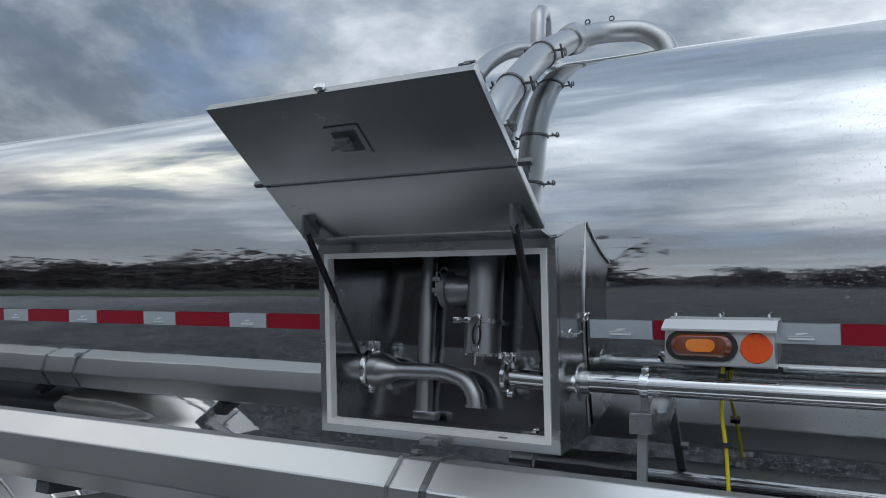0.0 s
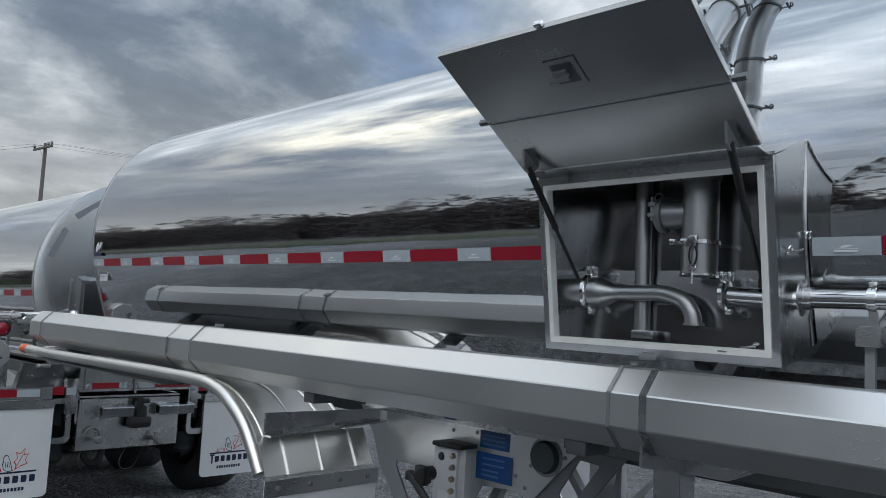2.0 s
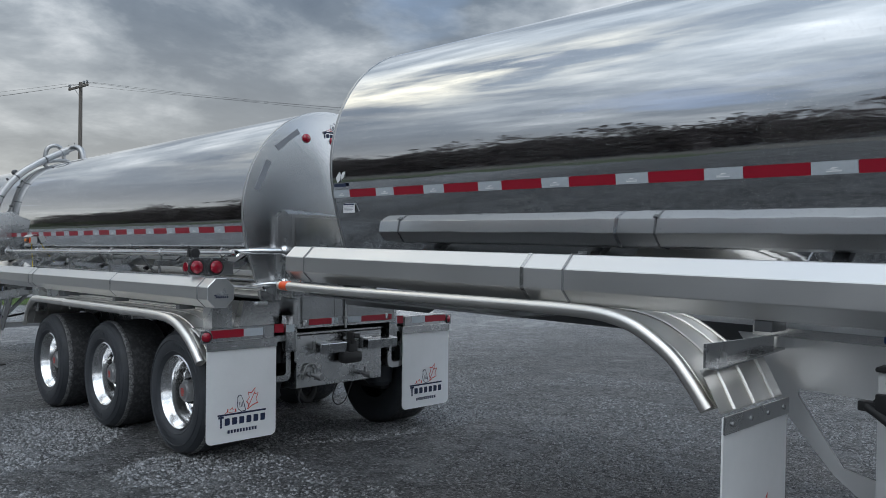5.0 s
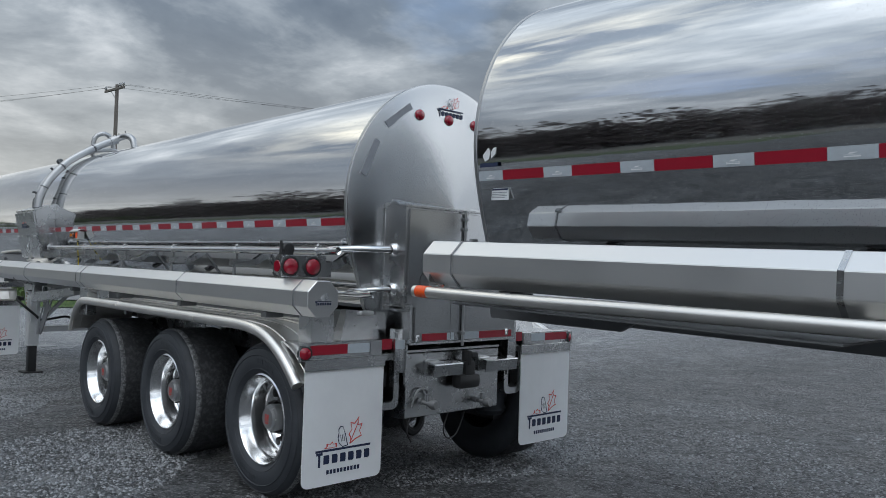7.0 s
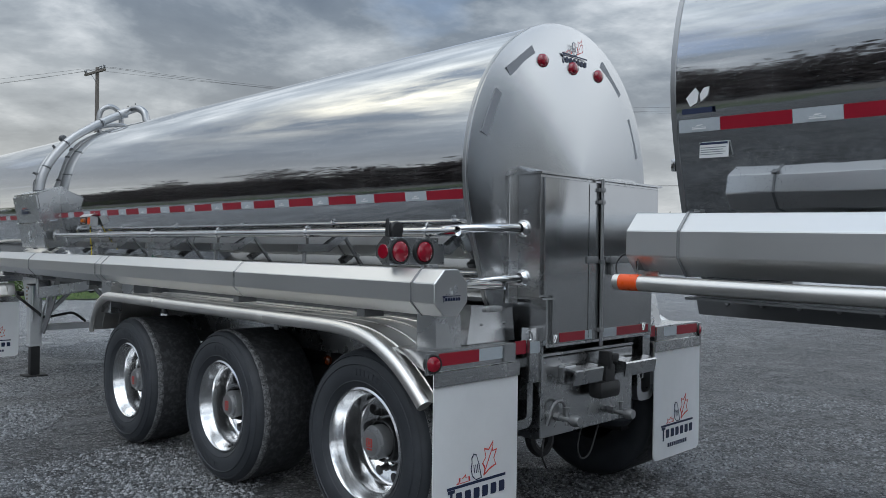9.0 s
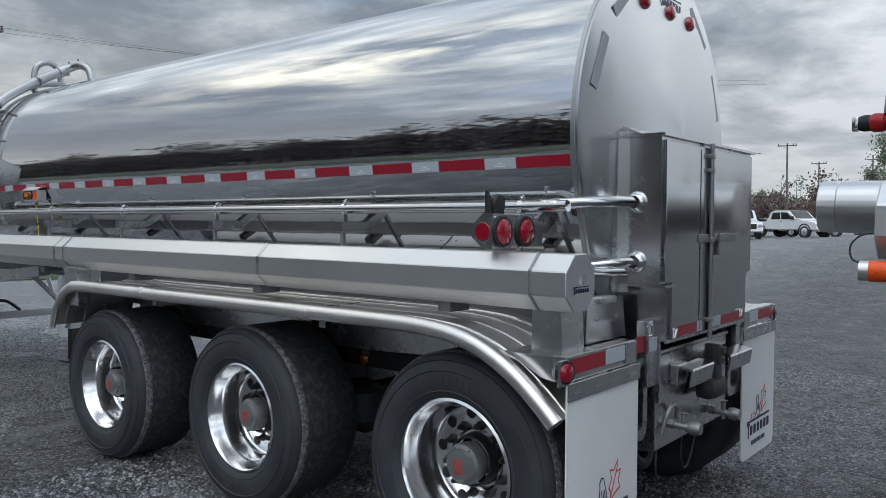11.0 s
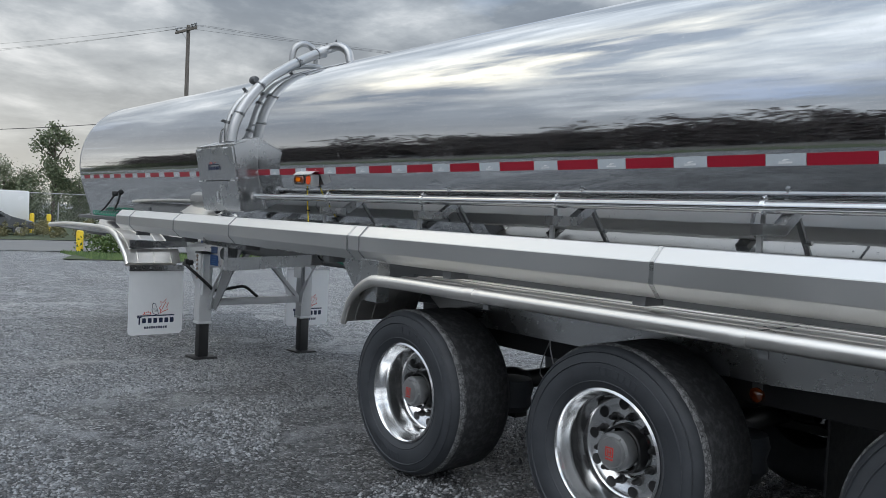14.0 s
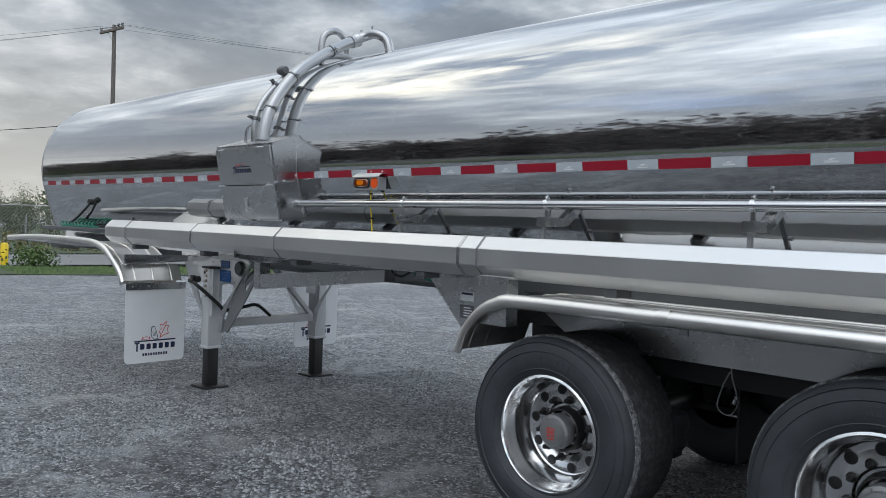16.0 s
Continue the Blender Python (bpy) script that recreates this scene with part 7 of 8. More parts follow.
def rear_marks(tr):
    """Reflective patches, clearance lamps and mark on the rear head."""
    def x_at(r):
        return tr.xr + 0.026 + 0.104 * (0.8 - r) / 0.8
    for y in (-0.288, -0.010, 0.263):
        r = math.hypot(y, 0.60)
        tr.add("clearance_lamp", turned([(0.0, 0.024), (0.028, 0.020), (0.038, 0.010), (0.042, -0.02)], "x", (x_at(r), y, 0.679), 20), REDLENS, "small round red clearance lamp")
    for y, z, a in ((-0.468, 0.650, 37), (-0.706, 0.330, 66), (0.415, 0.677, 140), (0.672, 0.330, 114)):
        m = Matrix.Translation((x_at(0.735) - 0.0045, y, z)) @ Matrix.Rotation(radians(a), 4, "X")
        bm = boxed(-0.004, 0.003, -0.135, 0.135, -0.026, 0.026, m=m)
        tr.add("reflective_patch", bm, GREYTAPE, "grey reflective strip on the rear head", smooth=0)
    holder = tr.add("head_badge", boxed(x_at(0.72) - 0.004, x_at(0.72) - 0.001, -0.01, 0.01, 0.80, 0.82), SHEET, "printed maker's mark on the head", smooth=0)
    badge(tr, holder, "x", x_at(0.68) + 0.006, 0.01, 0.745, 0.25)


# trailer B: ahead, closed; trailer A: behind, with the open box
far = Trailer(-6.892, 1.973, 0.004, "long polished stainless tanker trailer standing on its landing legs")
near = Trailer(6.30, 1.952, 0.0212, "polished stainless tanker trailer with its valve box open")

WHEEL = {}


def build_far():
    t = far
    front, rear = -18.85, t.xr
    tank = shell(t, front, rear, 0.0085)
    tape(t, tank, front, rear, -0.117, rear - 0.03, skip=((-13.96, -13.02),), climb=0.0035)
    rear_marks(t)
    trough(t, -15.76, -6.69, (-6.85, -10.78, -12.75, -15.28), (-8.55, -10.92, -14.0), out=1.165)
    trough(t, -15.76, -7.45, (-7.61, -10.78), (), side=1, logo=False)
    side_pipe(t, -12.98, t.xr + 0.07, (-7.12, -8.25, -9.42, -10.58, -11.76))
    marker_lamp(t, -12.295)
    side_box(t, -13.92, -13.09, -0.46, 0.135, -1.09, -0.975, False)
    over_pipes(
        t, -13.40,
        [(0, -0.995, 0.12), (0, -0.985, 0.22), (0, -0.96, 0.34), (0, -0.905, 0.48), (0, -0.80, 0.64), (0, -0.65, 0.806), (0, -0.46, 0.945), (0, -0.25, 1.075), (0.01, -0.08, 1.165), (0.06, 0.0, 1.215), (0.16, 0.04, 1.225), (0.25, 0.08, 1.17), (0.29, 0.09, 1.06), (0.295, 0.09, 0.93)],
        [(-0.19, -0.94, 0.12), (-0.19, -0.945, 0.34), (-0.19, -0.88, 0.52), (-0.19, -0.75, 0.68), (-0.19, -0.58, 0.83), (-0.18, -0.36, 0.97), (-0.16, -0.14, 1.04), (-0.13, 0.03, 1.03), (-0.12, 0.07, 0.93)],
        [(-0.22, -0.27, 0.95), (-0.22, -0.27, 1.12), (-0.21, -0.24, 1.22), (-0.19, -0.15, 1.265), (-0.17, -0.06, 1.22), (-0.16, -0.03, 1.12), (-0.16, -0.03, 0.94)],
        (-0.19, -0.69, 0.82))
    tail_lamps(t, -7.045)
    rear_cabinet(t, t.xr + 0.262)
    rear_end(t)
    for s in (-1, 1):
        rear_fender(t, s)
        front_fender(t, s, -15.25, [(-3.49, -0.789), (-2.55, -0.748), (-1.73, -0.738), (-1.25, -0.736), (-0.90, -0.742), (-0.72, -0.758), (-0.54, -0.792), (-0.40, -0.850), (-0.28, -0.918), (-0.19, -0.975), (-0.12, -1.035), (-0.065, -1.11)], tip=False)
        flap(t, -15.25, s, -1.11, -1.89, 0.668, 1.272)
    axles(t, (-10.305, -8.78, -7.265), WHEEL)
    chassis(t, front, rear - 0.02, -14.62, -13.45)
    landing_gear(t, -14.83, False)
    # side lamp on the frame, loose wires
    bm = turned([(0.0, -0.024), (0.022, -0.021), (0.034, -0.010), (0.036, 0.006), (0.0, 0.006)], "y", (-8.36, -0.67, -1.175), 20)
    lamp = t.add("side_lamp", bm, AMBERDARK, "round orange side lamp under the frame")
    t.sub("lamp_bracket", boxed(-8.36 - 0.025, -8.36 + 0.025, -0.669, -0.663, -1.175 - 0.025, -1.175 + 0.125, bevel=0.002), DARKSTEEL, lamp, smooth=0)
    t.add("hanging_cable", tube(curve([(-11.84, -0.95, -0.70), (-11.83, -0.95, -0.76), (-11.79, -0.955, -0.79), (-11.72, -0.955, -0.80), (-11.63, -0.95, -0.75), (-11.62, -0.95, -0.70)], 5), 0.008, 8), PLASTIC, "black cable hanging in a loop below the trough")
    t.add("hanging_cable", tube(curve([(-11.66, -0.95, -0.69), (-11.64, -0.95, -0.72), (-11.58, -0.955, -0.78), (-11.50, -0.955, -0.80), (-11.44, -0.95, -0.81)], 5), 0.009, 8), GREEN, "green air line hanging below the trough")
    t.add("wire_loop", tube(curve([(-9.56, -0.76, -1.05), (-9.555, -0.76, -1.14), (-9.52, -0.76, -1.26), (-9.56, -0.76, -1.33), (-9.62, -0.76, -1.30), (-9.60, -0.76, -1.20), (-9.565, -0.76, -1.12)], 5), 0.004, 6), PIPE, "thin pale wire hanging in a loop")
    # air hose, coil and tray ahead of the hose tube
    hose = t.add("air_hose", tube(curve([(-17.32, -0.82, -0.325), (-17.50, -0.815, -0.40), (-17.75, -0.81, -0.50), (-18.02, -0.80, -0.575)], 4), 0.013, 8), PLASTIC, "black air hose with its coupling")
    t.sub("coupling", turned([(0.0, -0.03), (0.032, -0.03), (0.036, 0.0), (0.032, 0.03), (0.0, 0.03)], "y", (-17.30, -0.825, -0.312), 14), PLASTIC, hose)
    coil = [(-18.30 + 1.1 * i / 120, -0.80 + 0.026 * math.cos(i * 0.52), -0.585 + 0.026 * math.sin(i * 0.52)) for i in range(121)]
    t.add("coiled_hose", tube(coil, 0.009, 6), GREEN, "green coiled air hose")
    t.add("front_bumper", boxed(-18.6, -16.9, -0.93, -0.76, -0.665, -0.622, bevel=0.006), DARKSTEEL, "dark front corner bracket")


def build_near():
    t = near
    front, rear = -5.72, t.xr
    tank = shell(t, front, rear, 0.005)
    tape(t, tank, front, rear, -0.131, 6.198, skip=((-1.47, -0.64),))
    trough(t, -5.67, rear + 0.18, (-5.455, -3.41, -1.055), (-3.65, -0.95), out=1.14, cz=-0.615, a=0.1135)
    trough(t, -6.37, rear + 0.18, (-3.40, -1.03), (-3.58, -0.93), side=1, logo=False, out=1.14, cz=-0.535, a=0.150, turn=28)
    side_pipe(t, -0.655, rear + 0.05, (-0.480, 0.70, 1.85, 3.0, 4.15, 5.3), z=-0.281)
    marker_lamp(t, -0.432)
    side_box(t, -1.447, -0.675, -0.47, 0.09, -1.096, -1.007, True)
    over_pipes(
        t, -0.945,
        [(0, -1.02, 0.12), (0, -1.02, 0.22), (0, -1.01, 0.34), (0, -0.965, 0.475), (0, -0.885, 0.575), (0, -0.776, 0.675), (0, -0.645, 0.785), (0, -0.50, 0.890), (0, -0.26, 1.03), (0.06, -0.13, 1.10), (0.14, -0.07, 1.122), (0.225, -0.04, 1.118), (0.305, -0.025, 1.06), (0.345, -0.02, 0.93)],
        [(-0.12, -0.95, 0.12), (-0.12, -0.98, 0.38), (-0.12, -0.95, 0.54), (-0.12, -0.86, 0.66), (-0.12, -0.74, 0.775), (-0.12, -0.55, 0.89), (-0.12, -0.35, 0.96), (-0.12, -0.15, 0.99), (-0.11, -0.02, 0.975), (-0.11, 0.02, 0.90)],
        [(-0.140, -0.27, 0.95), (-0.140, -0.27, 1.07), (-0.145, -0.25, 1.16), (-0.16, -0.17, 1.205), (-0.18, -0.09, 1.16), (-0.185, -0.06, 1.07), (-0.185, -0.06, 0.94)],
        None)
    rear_cabinet(t, t.xr + 0.262)
    rear_end(t)
    for s in (-1, 1):
        rear_fender(t, s, dx=6.30 + 6.892)
        front_fender(t, s, -2.625, [(-3.075, -0.762), (-2.4, -0.762), (-1.73, -0.754), (-1.25, -0.749), (-0.90, -0.746), (-0.70, -0.747), (-0.56, -0.754), (-0.45, -0.776), (-0.362, -0.811), (-0.238, -0.891), (-0.155, -0.98), (-0.075, -1.086)], r=0.030)
        flap(t, -2.625, s, -1.10, -1.87, 0.69, 1.295)
    axles(t, (-10.305 + 13.192, -8.78 + 13.192, -7.265 + 13.192), WHEEL)
    chassis(t, front, rear - 0.02, -2.2075, -1.05)
    landing_gear(t, -2.2075)
    st = t.add("sticker", boxed(-5.60, -5.48, -side_at(-0.231) - 0.003, -side_at(-0.231) + 0.006, -0.262, -0.20), PAPER, "white data sticker near the tank's front", smooth=0)
    ys = -side_at(-0.231) - 0.0042
    t.sub("sticker_head", boxed(-5.598, -5.482, ys, ys + 0.001, -0.210, -0.201), NAVY, st, smooth=0)
    for i in range(4):
        t.sub("sticker_line", boxed(-5.595, -5.49 - 0.012 * (i % 2), ys, ys + 0.001, -0.2235 - 0.009 * i, -0.2205 - 0.009 * i), GREYTAPE, st, smooth=0)
    ys = -side_at(-0.03) - 0.002
    dec = t.add("front_decal", prismed([(-5.63, -0.055), (-5.60, -0.04), (-5.595, 0.0), (-5.61, 0.02), (-5.63, 0.0), (-5.65, -0.02)], "y", ys, ys + 0.001), PAPER, "small white bird decal near the tank's front", smooth=0)
    t.sub("decal_leaf", prismed([(-5.585, -0.04), (-5.555, -0.015), (-5.55, 0.02), (-5.575, 0.015), (-5.59, -0.01)], "y", ys, ys + 0.001), PAPER, dec, smooth=0)
    t.sub("decal_bar", boxed(-5.665, -5.535, ys, ys + 0.001, -0.085, -0.062), NAVY, dec, smooth=0)
    # amber lamp on its bracket under the hose tube's front end
    bm = boxed(-5.625, -5.620, -1.245, -1.13, -0.745, -0.632, bevel=0.002)
    box(bm, -5.62, -5.56, -1.20, -1.19, -0.745, -0.66, 0.002)
    lamp = t.add("front_lamp", bm, SHEET, "small steel bracket with an oval amber lamp under the tube", smooth=0)
    t.sub("lamp_gasket", turned([(0.0, -0.012), (0.040, -0.012), (0.042, 0.0), (0.0, 0.0)], "x", (-5.625, -1.195, -0.69), 24), PLASTIC, lamp)
    t.sub("lens", turned([(0.0, -0.020), (0.020, -0.019), (0.032, -0.012)], "x", (-5.625, -1.195, -0.69), 24), ORANGE, lamp, "amber lens")
    t.add("loose_wire", tube(curve([(-5.60, -1.18, -0.66), (-5.70, -1.19, -0.655), (-5.74, -1.20, -0.69), (-5.73, -1.21, -0.735), (-5.68, -1.21, -0.742)], 5), 0.003, 6), PLASTIC, "thin black wire hanging from the lamp")
    # red valve on the front head, with its black cap and chrome lever
    c = (-5.80, -0.54, -0.25)
    bm = turned([(0.0, -0.024), (0.030, -0.024), (0.036, -0.008), (0.034, 0.022), (0.022, 0.034), (0.022, 0.10), (0.0, 0.10)], "x", c, 16)
    v = t.add("front_valve", bm, REDPAINT, "red valve with a black cap at the tank's front")
    t.sub("valve_cap", turned([(0.0, -0.062), (0.026, -0.06), (0.031, -0.045), (0.031, -0.024), (0.0, -0.024)], "x", c, 16), PLASTIC, v)
    t.sub("valve_lever", boxed(c[0] - 0.085, c[0] - 0.062, c[1] - 0.014, c[1] + 0.014, c[2] - 0.03, c[2] + 0.026, bevel=0.006), CHROME, v)
    t.sub("valve_arm", tube([(c[0] + 0.04, c[1], c[2] + 0.03), (c[0] + 0.045, c[1] + 0.005, c[2] + 0.12)], 0.022, 10), CAST, v)


build_far()
build_near()


# ------------------------------------------------------------------ surroundings
def leaf_cloud(verts, faces, c, r, n, size):
    """Many small leaf faces in a loose clump."""
    for _ in range(n):
        d = Vector((random.gauss(0, 0.5), random.gauss(0, 0.5), random.gauss(0, 0.5)))
        p = Vector(c) + Vector((d.x * r[0], d.y * r[1], d.z * r[2]))
        u = Vector((random.uniform(-1, 1), random.uniform(-1, 1), random.uniform(-1, 1))).normalized()
        v = u.orthogonal().normalized()
        s = size * random.uniform(0.6, 1.4)
        k = len(verts)
        verts += [p - u * s, p + v * s * 0.6, p + u * s, p - v * s * 0.6]
        faces.append((k, k + 1, k + 2, k + 3))


def tree(x, y, height, spread, leaves, mat, label, lean=0.0, columns=5):
    z = ground_z(x, y)
    top = Vector((x + lean, y, z + height))
    root = tagged(new("tree"), label, "tree", group="trees beyond the yard")
    root.location = (x, y, z)
    bm = sweep(bmesh.new(), [(0, 0, -0.2), (lean * 0.4, 0.05, height * 0.45), (lean, 0, height * 0.95)], [height * 0.022, height * 0.015, height * 0.004], 8)
    limbs = []
    for i in range(columns * 2):
        h = height * random.uniform(0.18, 0.8)
        a = random.uniform(0, 6.28)
        L = spread * random.uniform(0.35, 0.8)
        tip = Vector((lean * h / height + math.cos(a) * L, math.sin(a) * L, h + height * random.uniform(0.08, 0.22)))
        sweep(bm, [(lean * h / height, 0, h), tip], [height * 0.008, height * 0.002], 5)
        limbs.append(tip)
    part("trunk", bm, BARK, root)
    verts, faces = [], []
    fill = [Vector((lean * f + random.uniform(-0.4, 0.4) * spread * (1.1 - f), random.uniform(-0.4, 0.4) * spread * (1.1 - f), height * f)) for f in (0.12, 0.2, 0.28, 0.36, 0.45, 0.55, 0.65, 0.75, 0.85, 0.93)]
    for tip in limbs + fill:
        k = spread * random.uniform(0.22, 0.42)
        leaf_cloud(verts, faces, tip, (k, k, k * 1.2), leaves // (len(limbs) + 10), height * 0.0125)
    me = bpy.data.meshes.new("crown")
    me.from_pydata(verts, [], faces)
    me.materials.append(mat)
    cr = new("crown", me)
    cr.parent = root


def wood(name, x0, x1, y0, y1, count, hmin, hmax, mat, label, per=90, size=0.16):
    """A far belt of trees and brush, nobody could count: one mesh."""
    verts, faces = [], []
    for _ in range(count):
        x, y = random.uniform(x0, x1), random.uniform(y0, y1)
        h, z = random.uniform(hmin, hmax), ground_z(x, y)
        if random.random() < 0.15:
            h *= 1.35
        k = len(verts)
        w = 0.05 + 0.012 * h
        verts += [Vector((x - w, y, z)), Vector((x + w, y, z)), Vector((x, y, z + h))]
        faces.append((k, k + 1, k + 2))
        for _ in range(5):
            b = random.uniform(0.15, 0.9)
            leaf_cloud(verts, faces, (x + random.uniform(-1, 1) * h * 0.16, y + random.uniform(-1, 1) * h * 0.16, z + h * b), (h * 0.15, h * 0.15, h * 0.13), per // 5, size * h * 0.12)
    me = bpy.data.meshes.new(name)
    me.from_pydata(verts, [], faces)
    me.materials.append(mat)
    tagged(new(name, me), label, "woods", kind="stuff")


def utility_pole(x, y, h, yaw, label, arms=1, cans=False):
    z = ground_z(x, y)
    root = tagged(new("utility_pole"), label, "pole", group="utility poles")
    root.matrix_world = pose(x, y, z, 0, 0, yaw)
    part("pole", tube([(0, 0, -0.3), (0, 0, h)], [0.17, 0.11], 12), POLEWOOD, root)
    for i in range(arms):
        zz = h - 0.35 - i * 0.9
        arm = part("crossarm", boxed(-1.25, 1.25, -0.22, -0.10, zz - 0.06, zz + 0.08, bevel=0.01), POLEWOOD, root)
        part("brace", tube([(-0.55, -0.15, zz), (0, -0.10, zz - 0.55)], 0.02, 6), CAST, root)
        ins = None
        for dx in (-1.15, 0.75, 1.15) if i == 0 else (-1.0, 1.0):
            if ins is None:
                ins = part("insulator", turned([(0.0, 0.26), (0.05, 0.25), (0.09, 0.18), (0.05, 0.15), (0.10, 0.09), (0.05, 0.05), (0.03, 0.0)], "z", n=12), CAST, root, at=(dx, -0.16, zz + 0.08))
            else:
                again(ins, (dx, -0.16, zz + 0.08))
    return root


def wire(a, b, sag, r=0.007):
    part("overhead_wire", tube(hang((a, b), 16, sag), r, 5), BLACK, label="thin dark overhead wire strung between poles", category="wire", group="overhead wires")


def bollard(x, y, h):
    z = ground_z(x, y)
    part("bollard", turned([(0.0, h + 0.02), (0.10, h), (0.13, h - 0.06), (0.13, -0.1)], "z", (0, 0, 0), 16), YPAINT, label="yellow painted steel bollard at the yard's edge", at=(x, y, z), category="bollard", group="yellow bollards")


def pickup(x, y, yaw, paint, label):
    z = ground_z(x, y)
    root = tagged(new("pickup_truck"), label, "truck", group="parked vehicles")
    root.matrix_world = pose(x, y, z, 0, 0, yaw)
    side = [(-2.9, 0.55), (-2.9, 1.08), (-1.35, 1.10), (-1.2, 1.10), (-0.95, 1.72), (-0.6, 1.86), (0.55, 1.84), (1.15, 1.30), (1.35, 1.16), (2.7, 1.05), (2.9, 0.9), (2.95, 0.5)]
    bm = prismed(side, "y", -0.95, 0.95, 0.05)
    part("body", bm, paint, root, smooth=30)
    for s in (-1, 1):
        for win in ([(-0.88, 1.24), (-0.72, 1.70), (-0.08, 1.72), (-0.08, 1.24)], [(0.0, 1.24), (0.0, 1.72), (0.52, 1.70), (0.98, 1.28), (0.98, 1.24)]):
            part("side_window", prismed(win, "y", *sorted((s * 0.952, s * 0.965))), GLASS, root, smooth=0)
        part("mirror", boxed(0.95, 1.1, *sorted((s * 0.95, s * 1.15)), 1.22, 1.45, bevel=0.03), PLASTIC, root)
        part("door_handle", boxed(-0.05, 0.1, *sorted((s * 0.95, s * 0.98)), 1.08, 1.12), PLASTIC, root)
        for wx in (-1.85, 1.95):
            w = part("wheel", turned([(0.0, -0.02), (0.2, -0.03), (0.26, 0.0), (0.27, 0.03)], "y" , (wx, s * 0.965 if s < 0 else s * 0.965, 0.40), 20), CHROME, root)
            part("tyre", turned([(0.26, s * 0.0), (0.33, s * 0.02), (0.39, -s * 0.02), (0.40, -s * 0.1), (0.40, -s * 0.24), (0.2, -s * 0.24)], "y", (wx, s * 0.965, 0.40), 24), RUBBER, w)
            part("wheel_arch", turned([(0.42, s * 0.0), (0.50, s * 0.015), (0.50, -s * 0.05)], "y", (wx, s * 0.957, 0.45), 24), PLASTIC, root)
    part("windscreen", prismed([(0.60, 1.80), (1.13, 1.32), (1.15, 1.34), (0.63, 1.82)], "y", -0.78, 0.78), GLASS, root, smooth=0)
    part("grille", boxed(2.90, 2.965, -0.55, 0.55, 0.62, 0.95, bevel=0.02), PLASTIC, root)
    for s in (-1, 1):
        part("headlight", boxed(2.80, 2.955, *sorted((s * 0.62, s * 0.92)), 0.74, 0.95, bevel=0.03), CHROME, root)
    part("bumper", boxed(2.88, 3.02, -0.94, 0.94, 0.42, 0.60, bevel=0.04), CHROME, root)


def car(x, y, yaw, paint, label):
    z = ground_z(x, y)
    root = tagged(new("car"), label, "car", group="parked vehicles")
    root.matrix_world = pose(x, y, z, 0, 0, yaw)
    side = [(-2.2, 0.40), (-2.25, 0.85), (-1.9, 0.98), (-1.2, 1.40), (0.3, 1.42), (1.0, 0.98), (2.0, 0.85), (2.2, 0.65), (2.2, 0.38)]
    part("body", prismed(side, "y", -0.88, 0.88, 0.06), paint, root, smooth=30)
    for s in (-1, 1):
        part("side_window", prismed([(-1.35, 1.0), (-1.05, 1.34), (0.25, 1.35), (0.75, 1.0)], "y", *sorted((s * 0.882, s * 0.892))), GLASS, root, smooth=0)
        for wx in (-1.35, 1.4):
            w = part("wheel", turned([(0.0, -0.02), (0.18, -0.02), (0.21, 0.02)], "y", (wx, s * 0.89, 0.32), 18), CHROME, root)
            part("tyre", turned([(0.2, 0.0), (0.30, -0.01), (0.32, -s * 0.08), (0.32, -s * 0.2), (0.2, -s * 0.2)], "y", (wx, s * 0.89, 0.32), 20), RUBBER, w)
    part("windscreen", prismed([(0.33, 1.40), (0.98, 1.0), (1.0, 1.02), (0.36, 1.42)], "y", -0.72, 0.72), GLASS, root, smooth=0)


def box_trailer(x, y, yaw):
    z = ground_z(x, y)
    root = tagged(new("cargo_trailer"), "white enclosed cargo trailer parked by the fence", "trailer", group="parked vehicles")
    root.matrix_world = pose(x, y, z, 0, 0, yaw)
    part("body", boxed(-3.0, 3.0, -1.15, 1.15, 0.45, 2.55, bevel=0.12), CARWHITE, root)
    for s in (-1, 1):
        for wx in (-0.5, 0.45):
            part("wheel", turned([(0.0, -0.05), (0.33, -0.05), (0.34, 0.0), (0.33, 0.16), (0.0, 0.16)], "y", (wx, s * 1.05 - 0.05, 0.34), 20), RUBBER, root)
    part("drawbar", tube([(3.0, -0.4, 0.5), (4.2, 0, 0.5), (3.0, 0.4, 0.5)], 0.06, 8), BLACK, root)


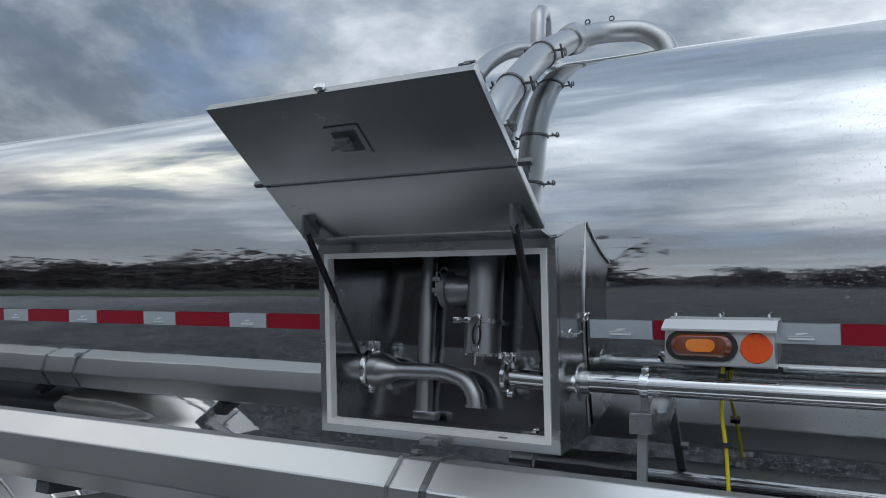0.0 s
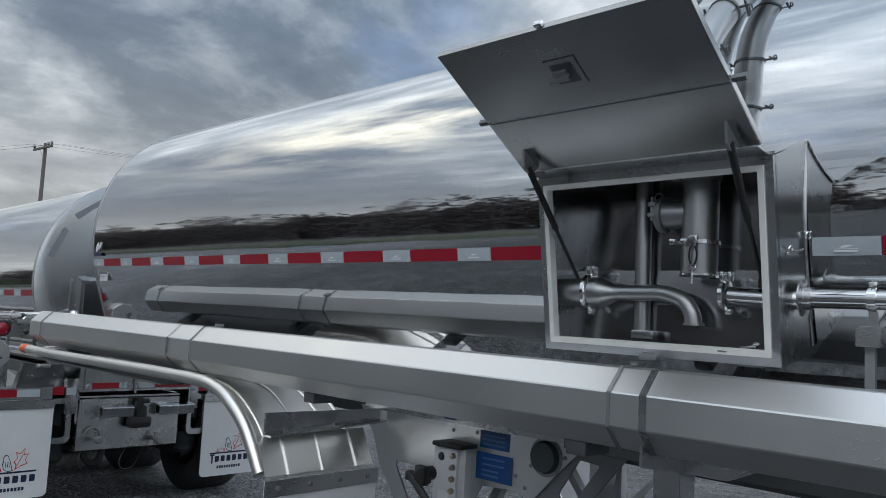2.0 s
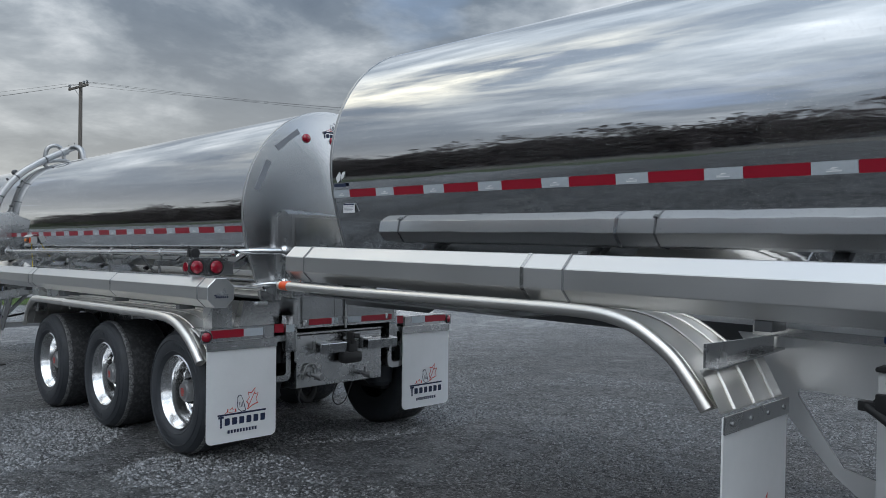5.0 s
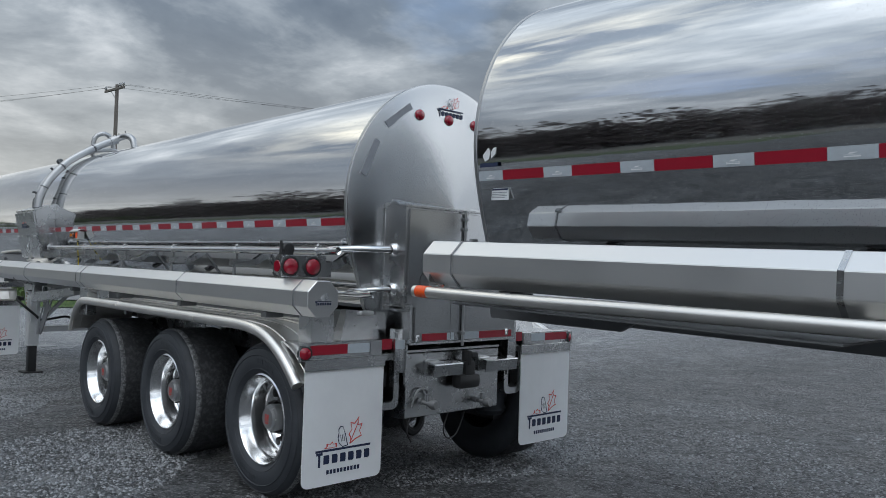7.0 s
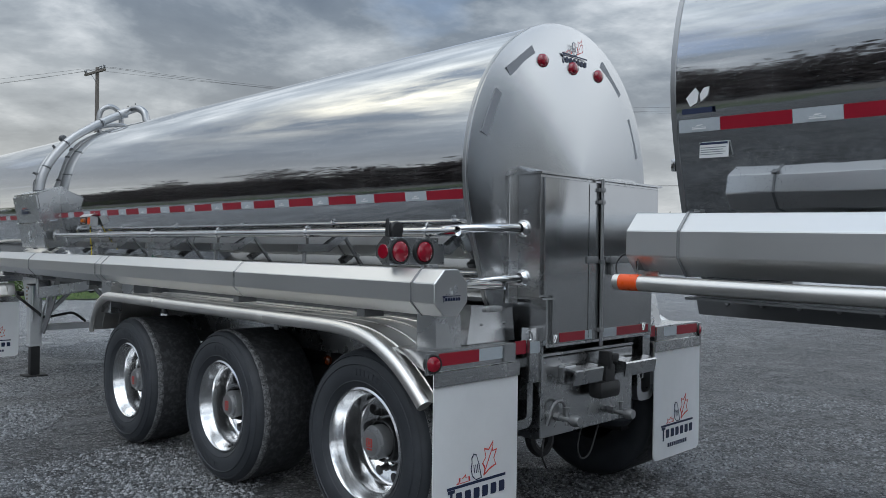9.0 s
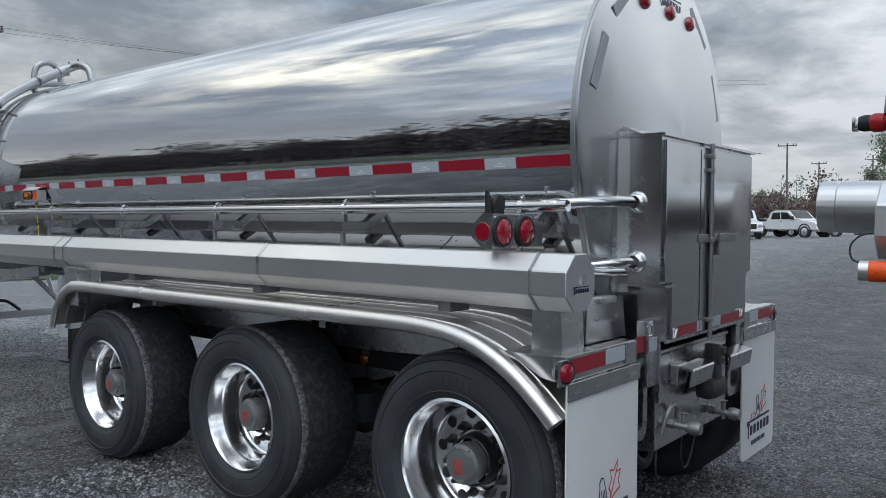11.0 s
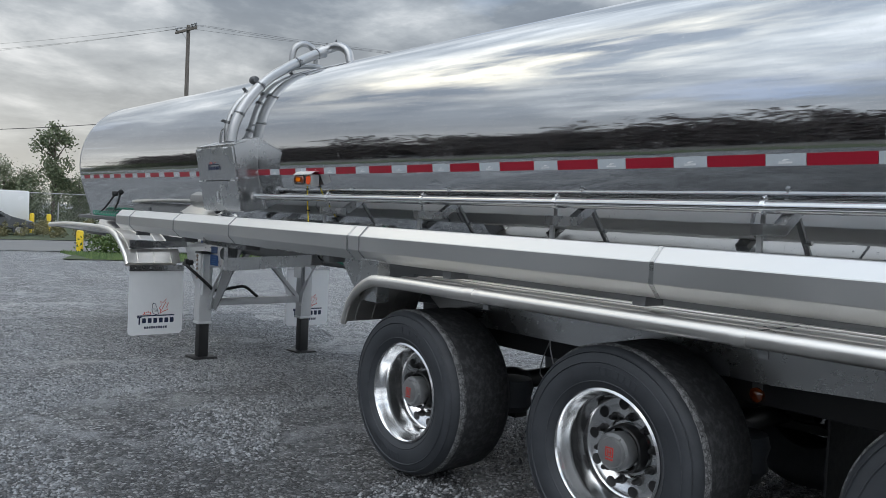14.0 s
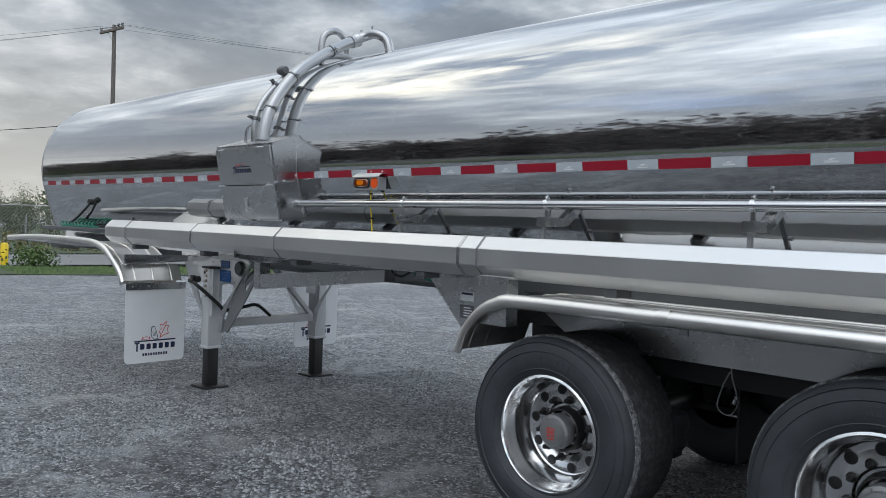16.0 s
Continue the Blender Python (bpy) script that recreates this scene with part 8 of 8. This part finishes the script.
def fence(x0, y0, x1, y1, h, posts):
    a, b = Vector((x0, y0)), Vector((x1, y1))
    root = tagged(new("chain_link_fence"), "grey chain-link fence along the yard", "fence")
    post = None
    for i in range(posts + 1):
        p = a.lerp(b, i / posts)
        z = ground_z(p.x, p.y)
        if post is None:
            post = part("post", tube([(0, 0, -0.1), (0, 0, h + 0.05)], 0.035, 8), FENCEWIRE, root, at=(p.x, p.y, z))
        else:
            again(post, (p.x, p.y, z))
    part("top_rail", tube([(x0, y0, ground_z(x0, y0) + h), (x1, y1, ground_z(x1, y1) + h)], 0.025, 6), FENCEWIRE, root)
    bm = bmesh.new()
    n = int((b - a).length / 0.24)
    z0, z1 = ground_z(x0, y0), ground_z(x1, y1)
    for i in range(n):
        for s in (-1, 1):
            p = a.lerp(b, i / n)
            q = a.lerp(b, min(1, max(0, (i + s * h / 0.24 * 1.0) / n)))
            zz = z0 + (z1 - z0) * i / n
            d = Vector((0.004, 0.004, 0))
            vs = [bm.verts.new((p.x - 0.005, p.y - 0.005, zz + 0.03)), bm.verts.new((p.x + 0.005, p.y + 0.005, zz + 0.03)), bm.verts.new((q.x + 0.005, q.y + 0.005, zz + h)), bm.verts.new((q.x - 0.005, q.y - 0.005, zz + h))]
            bm.faces.new(vs)
    part("mesh", bm, FENCEWIRE, root, smooth=0)


def at_bearing(ex, ey, az, d):
    return ex + d * math.sin(radians(az)), ey + d * math.cos(radians(az))


def build_surroundings():
    ex, ey = -7.3, -1.3
    # the long pole behind the front of the far trailer, and its wires
    px, py = -53.5, 17.2
    utility_pole(px, py, 13.25, 7, "tall weathered wooden utility pole with a crossarm")
    qx, qy = px - 42, py - 26
    rx, ry = px + 30, py + 42
    z = ground_z(px, py)
    for dx, sg in ((-1.1, 0.0), (0.7, 0.3), (1.1, 0.15)):
        wire((px + dx * 0.8, py + dx * 0.5, z + 13.2), (qx, qy + dx, z + 12.9), 0.8 + sg)
        wire((px + dx * 0.8, py + dx * 0.5, z + 13.2), (rx, ry + dx, z + 12.7), 0.9 + sg)
    wire((px, py, z + 7.6), (qx, qy, z + 7.4), 0.9, 0.022)
    wire((px, py, z + 7.6), (rx, ry, z + 7.4), 0.9, 0.02)
    # bollards, road, verge, fence
    for az, d, h in ((-74.55, 33, 0.85), (-76.7, 52, 1.25), (-77.7, 52, 1.25)):
        bollard(*at_bearing(ex, ey, az, d), h)
    sheet("road", [(-38.8, -8), (-48.0, -8), (-47, 90), (-38.4, 90)], 0.02, CONCRETE, "pale worn access road beyond the yard", "road", 6)
    sheet("grass_verge", [(-34, 5.6), (-38.6, 7.4), (-38.2, 30), (-32.6, 27)], 0.03, TURF, "rough green grass verge", "grass", 5)
    sheet("grass_strip", [(-48.5, -8), (-120, -8), (-120, 95), (-47.5, 95)], 0.03, TURF, "rough grass beside the road", "grass", 6)
    spots = []
    for _ in range(9000):
        u, v = random.random(), random.random()
        spots.append((-34.1 - 4.2 * u, 6.6 + v * 20))
    scatter("grass_tufts", spots, 0.05, GRASS, "tufts of green grass", "grass", 1.8)
    verts, faces = [], []
    for i in range(5):
        x, y = at_bearing(ex, ey, -73.6 + i * 0.35, 33 + random.uniform(-1, 1))
        leaf_cloud(verts, faces, (x, y, ground_z(x, y) + 0.35), (0.55, 0.55, 0.4), 160, 0.06)
    me = bpy.data.meshes.new("weeds")
    me.from_pydata(verts, [], faces)
    me.materials.append(GRASS)
    tagged(new("weeds", me), "tall leafy weeds on the verge", "plants", kind="stuff")
    fence(-61, -6, -58, 50, 2.0, 19)
    box_trailer(*at_bearing(ex, ey, -81.1, 54), 80)
    car(*at_bearing(ex, ey, -80.1, 48), 80, CARGREY, "dark grey car parked beside the white trailer")
    tx, ty = at_bearing(ex, ey, -76.6, 70)
    tree(tx, ty, 8.7, 1.75, 4200, LEAF, "tall thin-crowned green tree beyond the fence", 0.4, 9)
    for az, d, h, sp in ((-79.5, 74, 5.2, 2.2), (-78.2, 76, 4.6, 1.9), (-75.0, 72, 4.4, 1.7), (-73.2, 76, 4.0, 2.2), (-81.5, 78, 5.2, 2.4)):
        x, y = at_bearing(ex, ey, az, d)
        tree(x, y, h, sp, 5200, LEAF, "leafy green tree beyond the fence", random.uniform(-0.3, 0.3), 5)
    wood("hedge", -86, -76, -40, 70, 300, 2.6, 3.8, LEAF, "dark green hedge of brush behind the fence", 260, 0.24)
    wood("dry_brush", -57, -50, -5, 40, 420, 0.5, 0.95, DRYGRASS, "tall tan weeds and dry grass along the fence", 110, 0.45)
    # the far side, past the trailers' rear
    ex, ey = -5.2, -0.9
    pickup(*at_bearing(ex, ey, -15.0, 59), -27, CARWHITE, "white crew-cab pickup truck parked far across the yard")
    pickup(*at_bearing(ex, ey, -18.4, 55), -60, CARWHITE, "white pickup truck parked far across the yard")
    for az, d, yaw, paint in ((-18.6, 62, 10, CARGREY), (-16.8, 66, 5, CARGREY), (-13.6, 60, 8, CARWHITE), (-12.0, 70, 0, CARGREY)):
        car(*at_bearing(ex, ey, az, d), yaw, paint, "dark parked car in a row" if paint is CARGREY else "white parked car in a row")
    for az, d, h in ((-15.3, 120, 12.5), (-13.35, 150, 12.0), (-10.2, 150, 12.4)):
        utility_pole(*at_bearing(ex, ey, az, d), h, 12, "distant utility pole with a crossarm", 1)
    a, b = at_bearing(ex, ey, -26, 128), at_bearing(ex, ey, 4, 128)
    wire((*a, 6.3), (*b, 6.8), 0.7, 0.03)
    wood("autumn_wood", -110, 60, 150, 178, 420, 5.0, 8.5, RUSTLEAF, "belt of reddish autumn trees far across the yard", 330, 0.23)
    wood("mixed_wood", -110, 60, 178, 190, 160, 7.0, 10.5, LEAF, "green trees rising behind the autumn belt", 300, 0.24)
    tree(*at_bearing(ex, ey, -8.8, 110), 12, 4, 9000, LEAF, "tall green tree far across the yard", 0, 5)
    # behind the camera: field and bare woods, seen mirrored in the tanks
    sheet("field", [(-160, -16), (-160, -26), (140, -26), (140, -16)], 0.10, DRYFIELD, "pale stubble field behind the yard", "field", 10)
    sheet("grass_margin", [(-160, -12), (-160, -16), (140, -16), (140, -12)], 0.10, TURF, "strip of green grass behind the yard", "grass", 6)
    wood("bare_wood", -110, -12, -40, -26, 640, 6.6, 10.4, TWIG, "long belt of bare brown woods across the field", 190, 0.30)
    wood("bare_brush", -5, 90, -40, -26, 460, 3.4, 5.6, TWIG, "lower belt of bare brown brush across the field", 190, 0.30)
    wood("bare_thicket", -12, -5, -42, -32, 40, 2.0, 3.2, TWIG, "low brown thicket between the woods across the field", 190, 0.30)
    # loose stones on the yard where it is seen close
    spots = [(random.uniform(-19, -6.5), random.uniform(-1.0, 5.0)) for _ in range(80000)]
    spots += [(random.uniform(-9.5, -0.6), random.uniform(1.2, 8.5)) for _ in range(34000)]
    spots = [s for s in spots if noise.noise((s[0] * 0.9, s[1] * 0.9, 3.0)) > -0.1]
    scatter("loose_gravel", spots, 0.0125, STONE, "loose grey gravel stones", "gravel", 0.7)


build_surroundings()
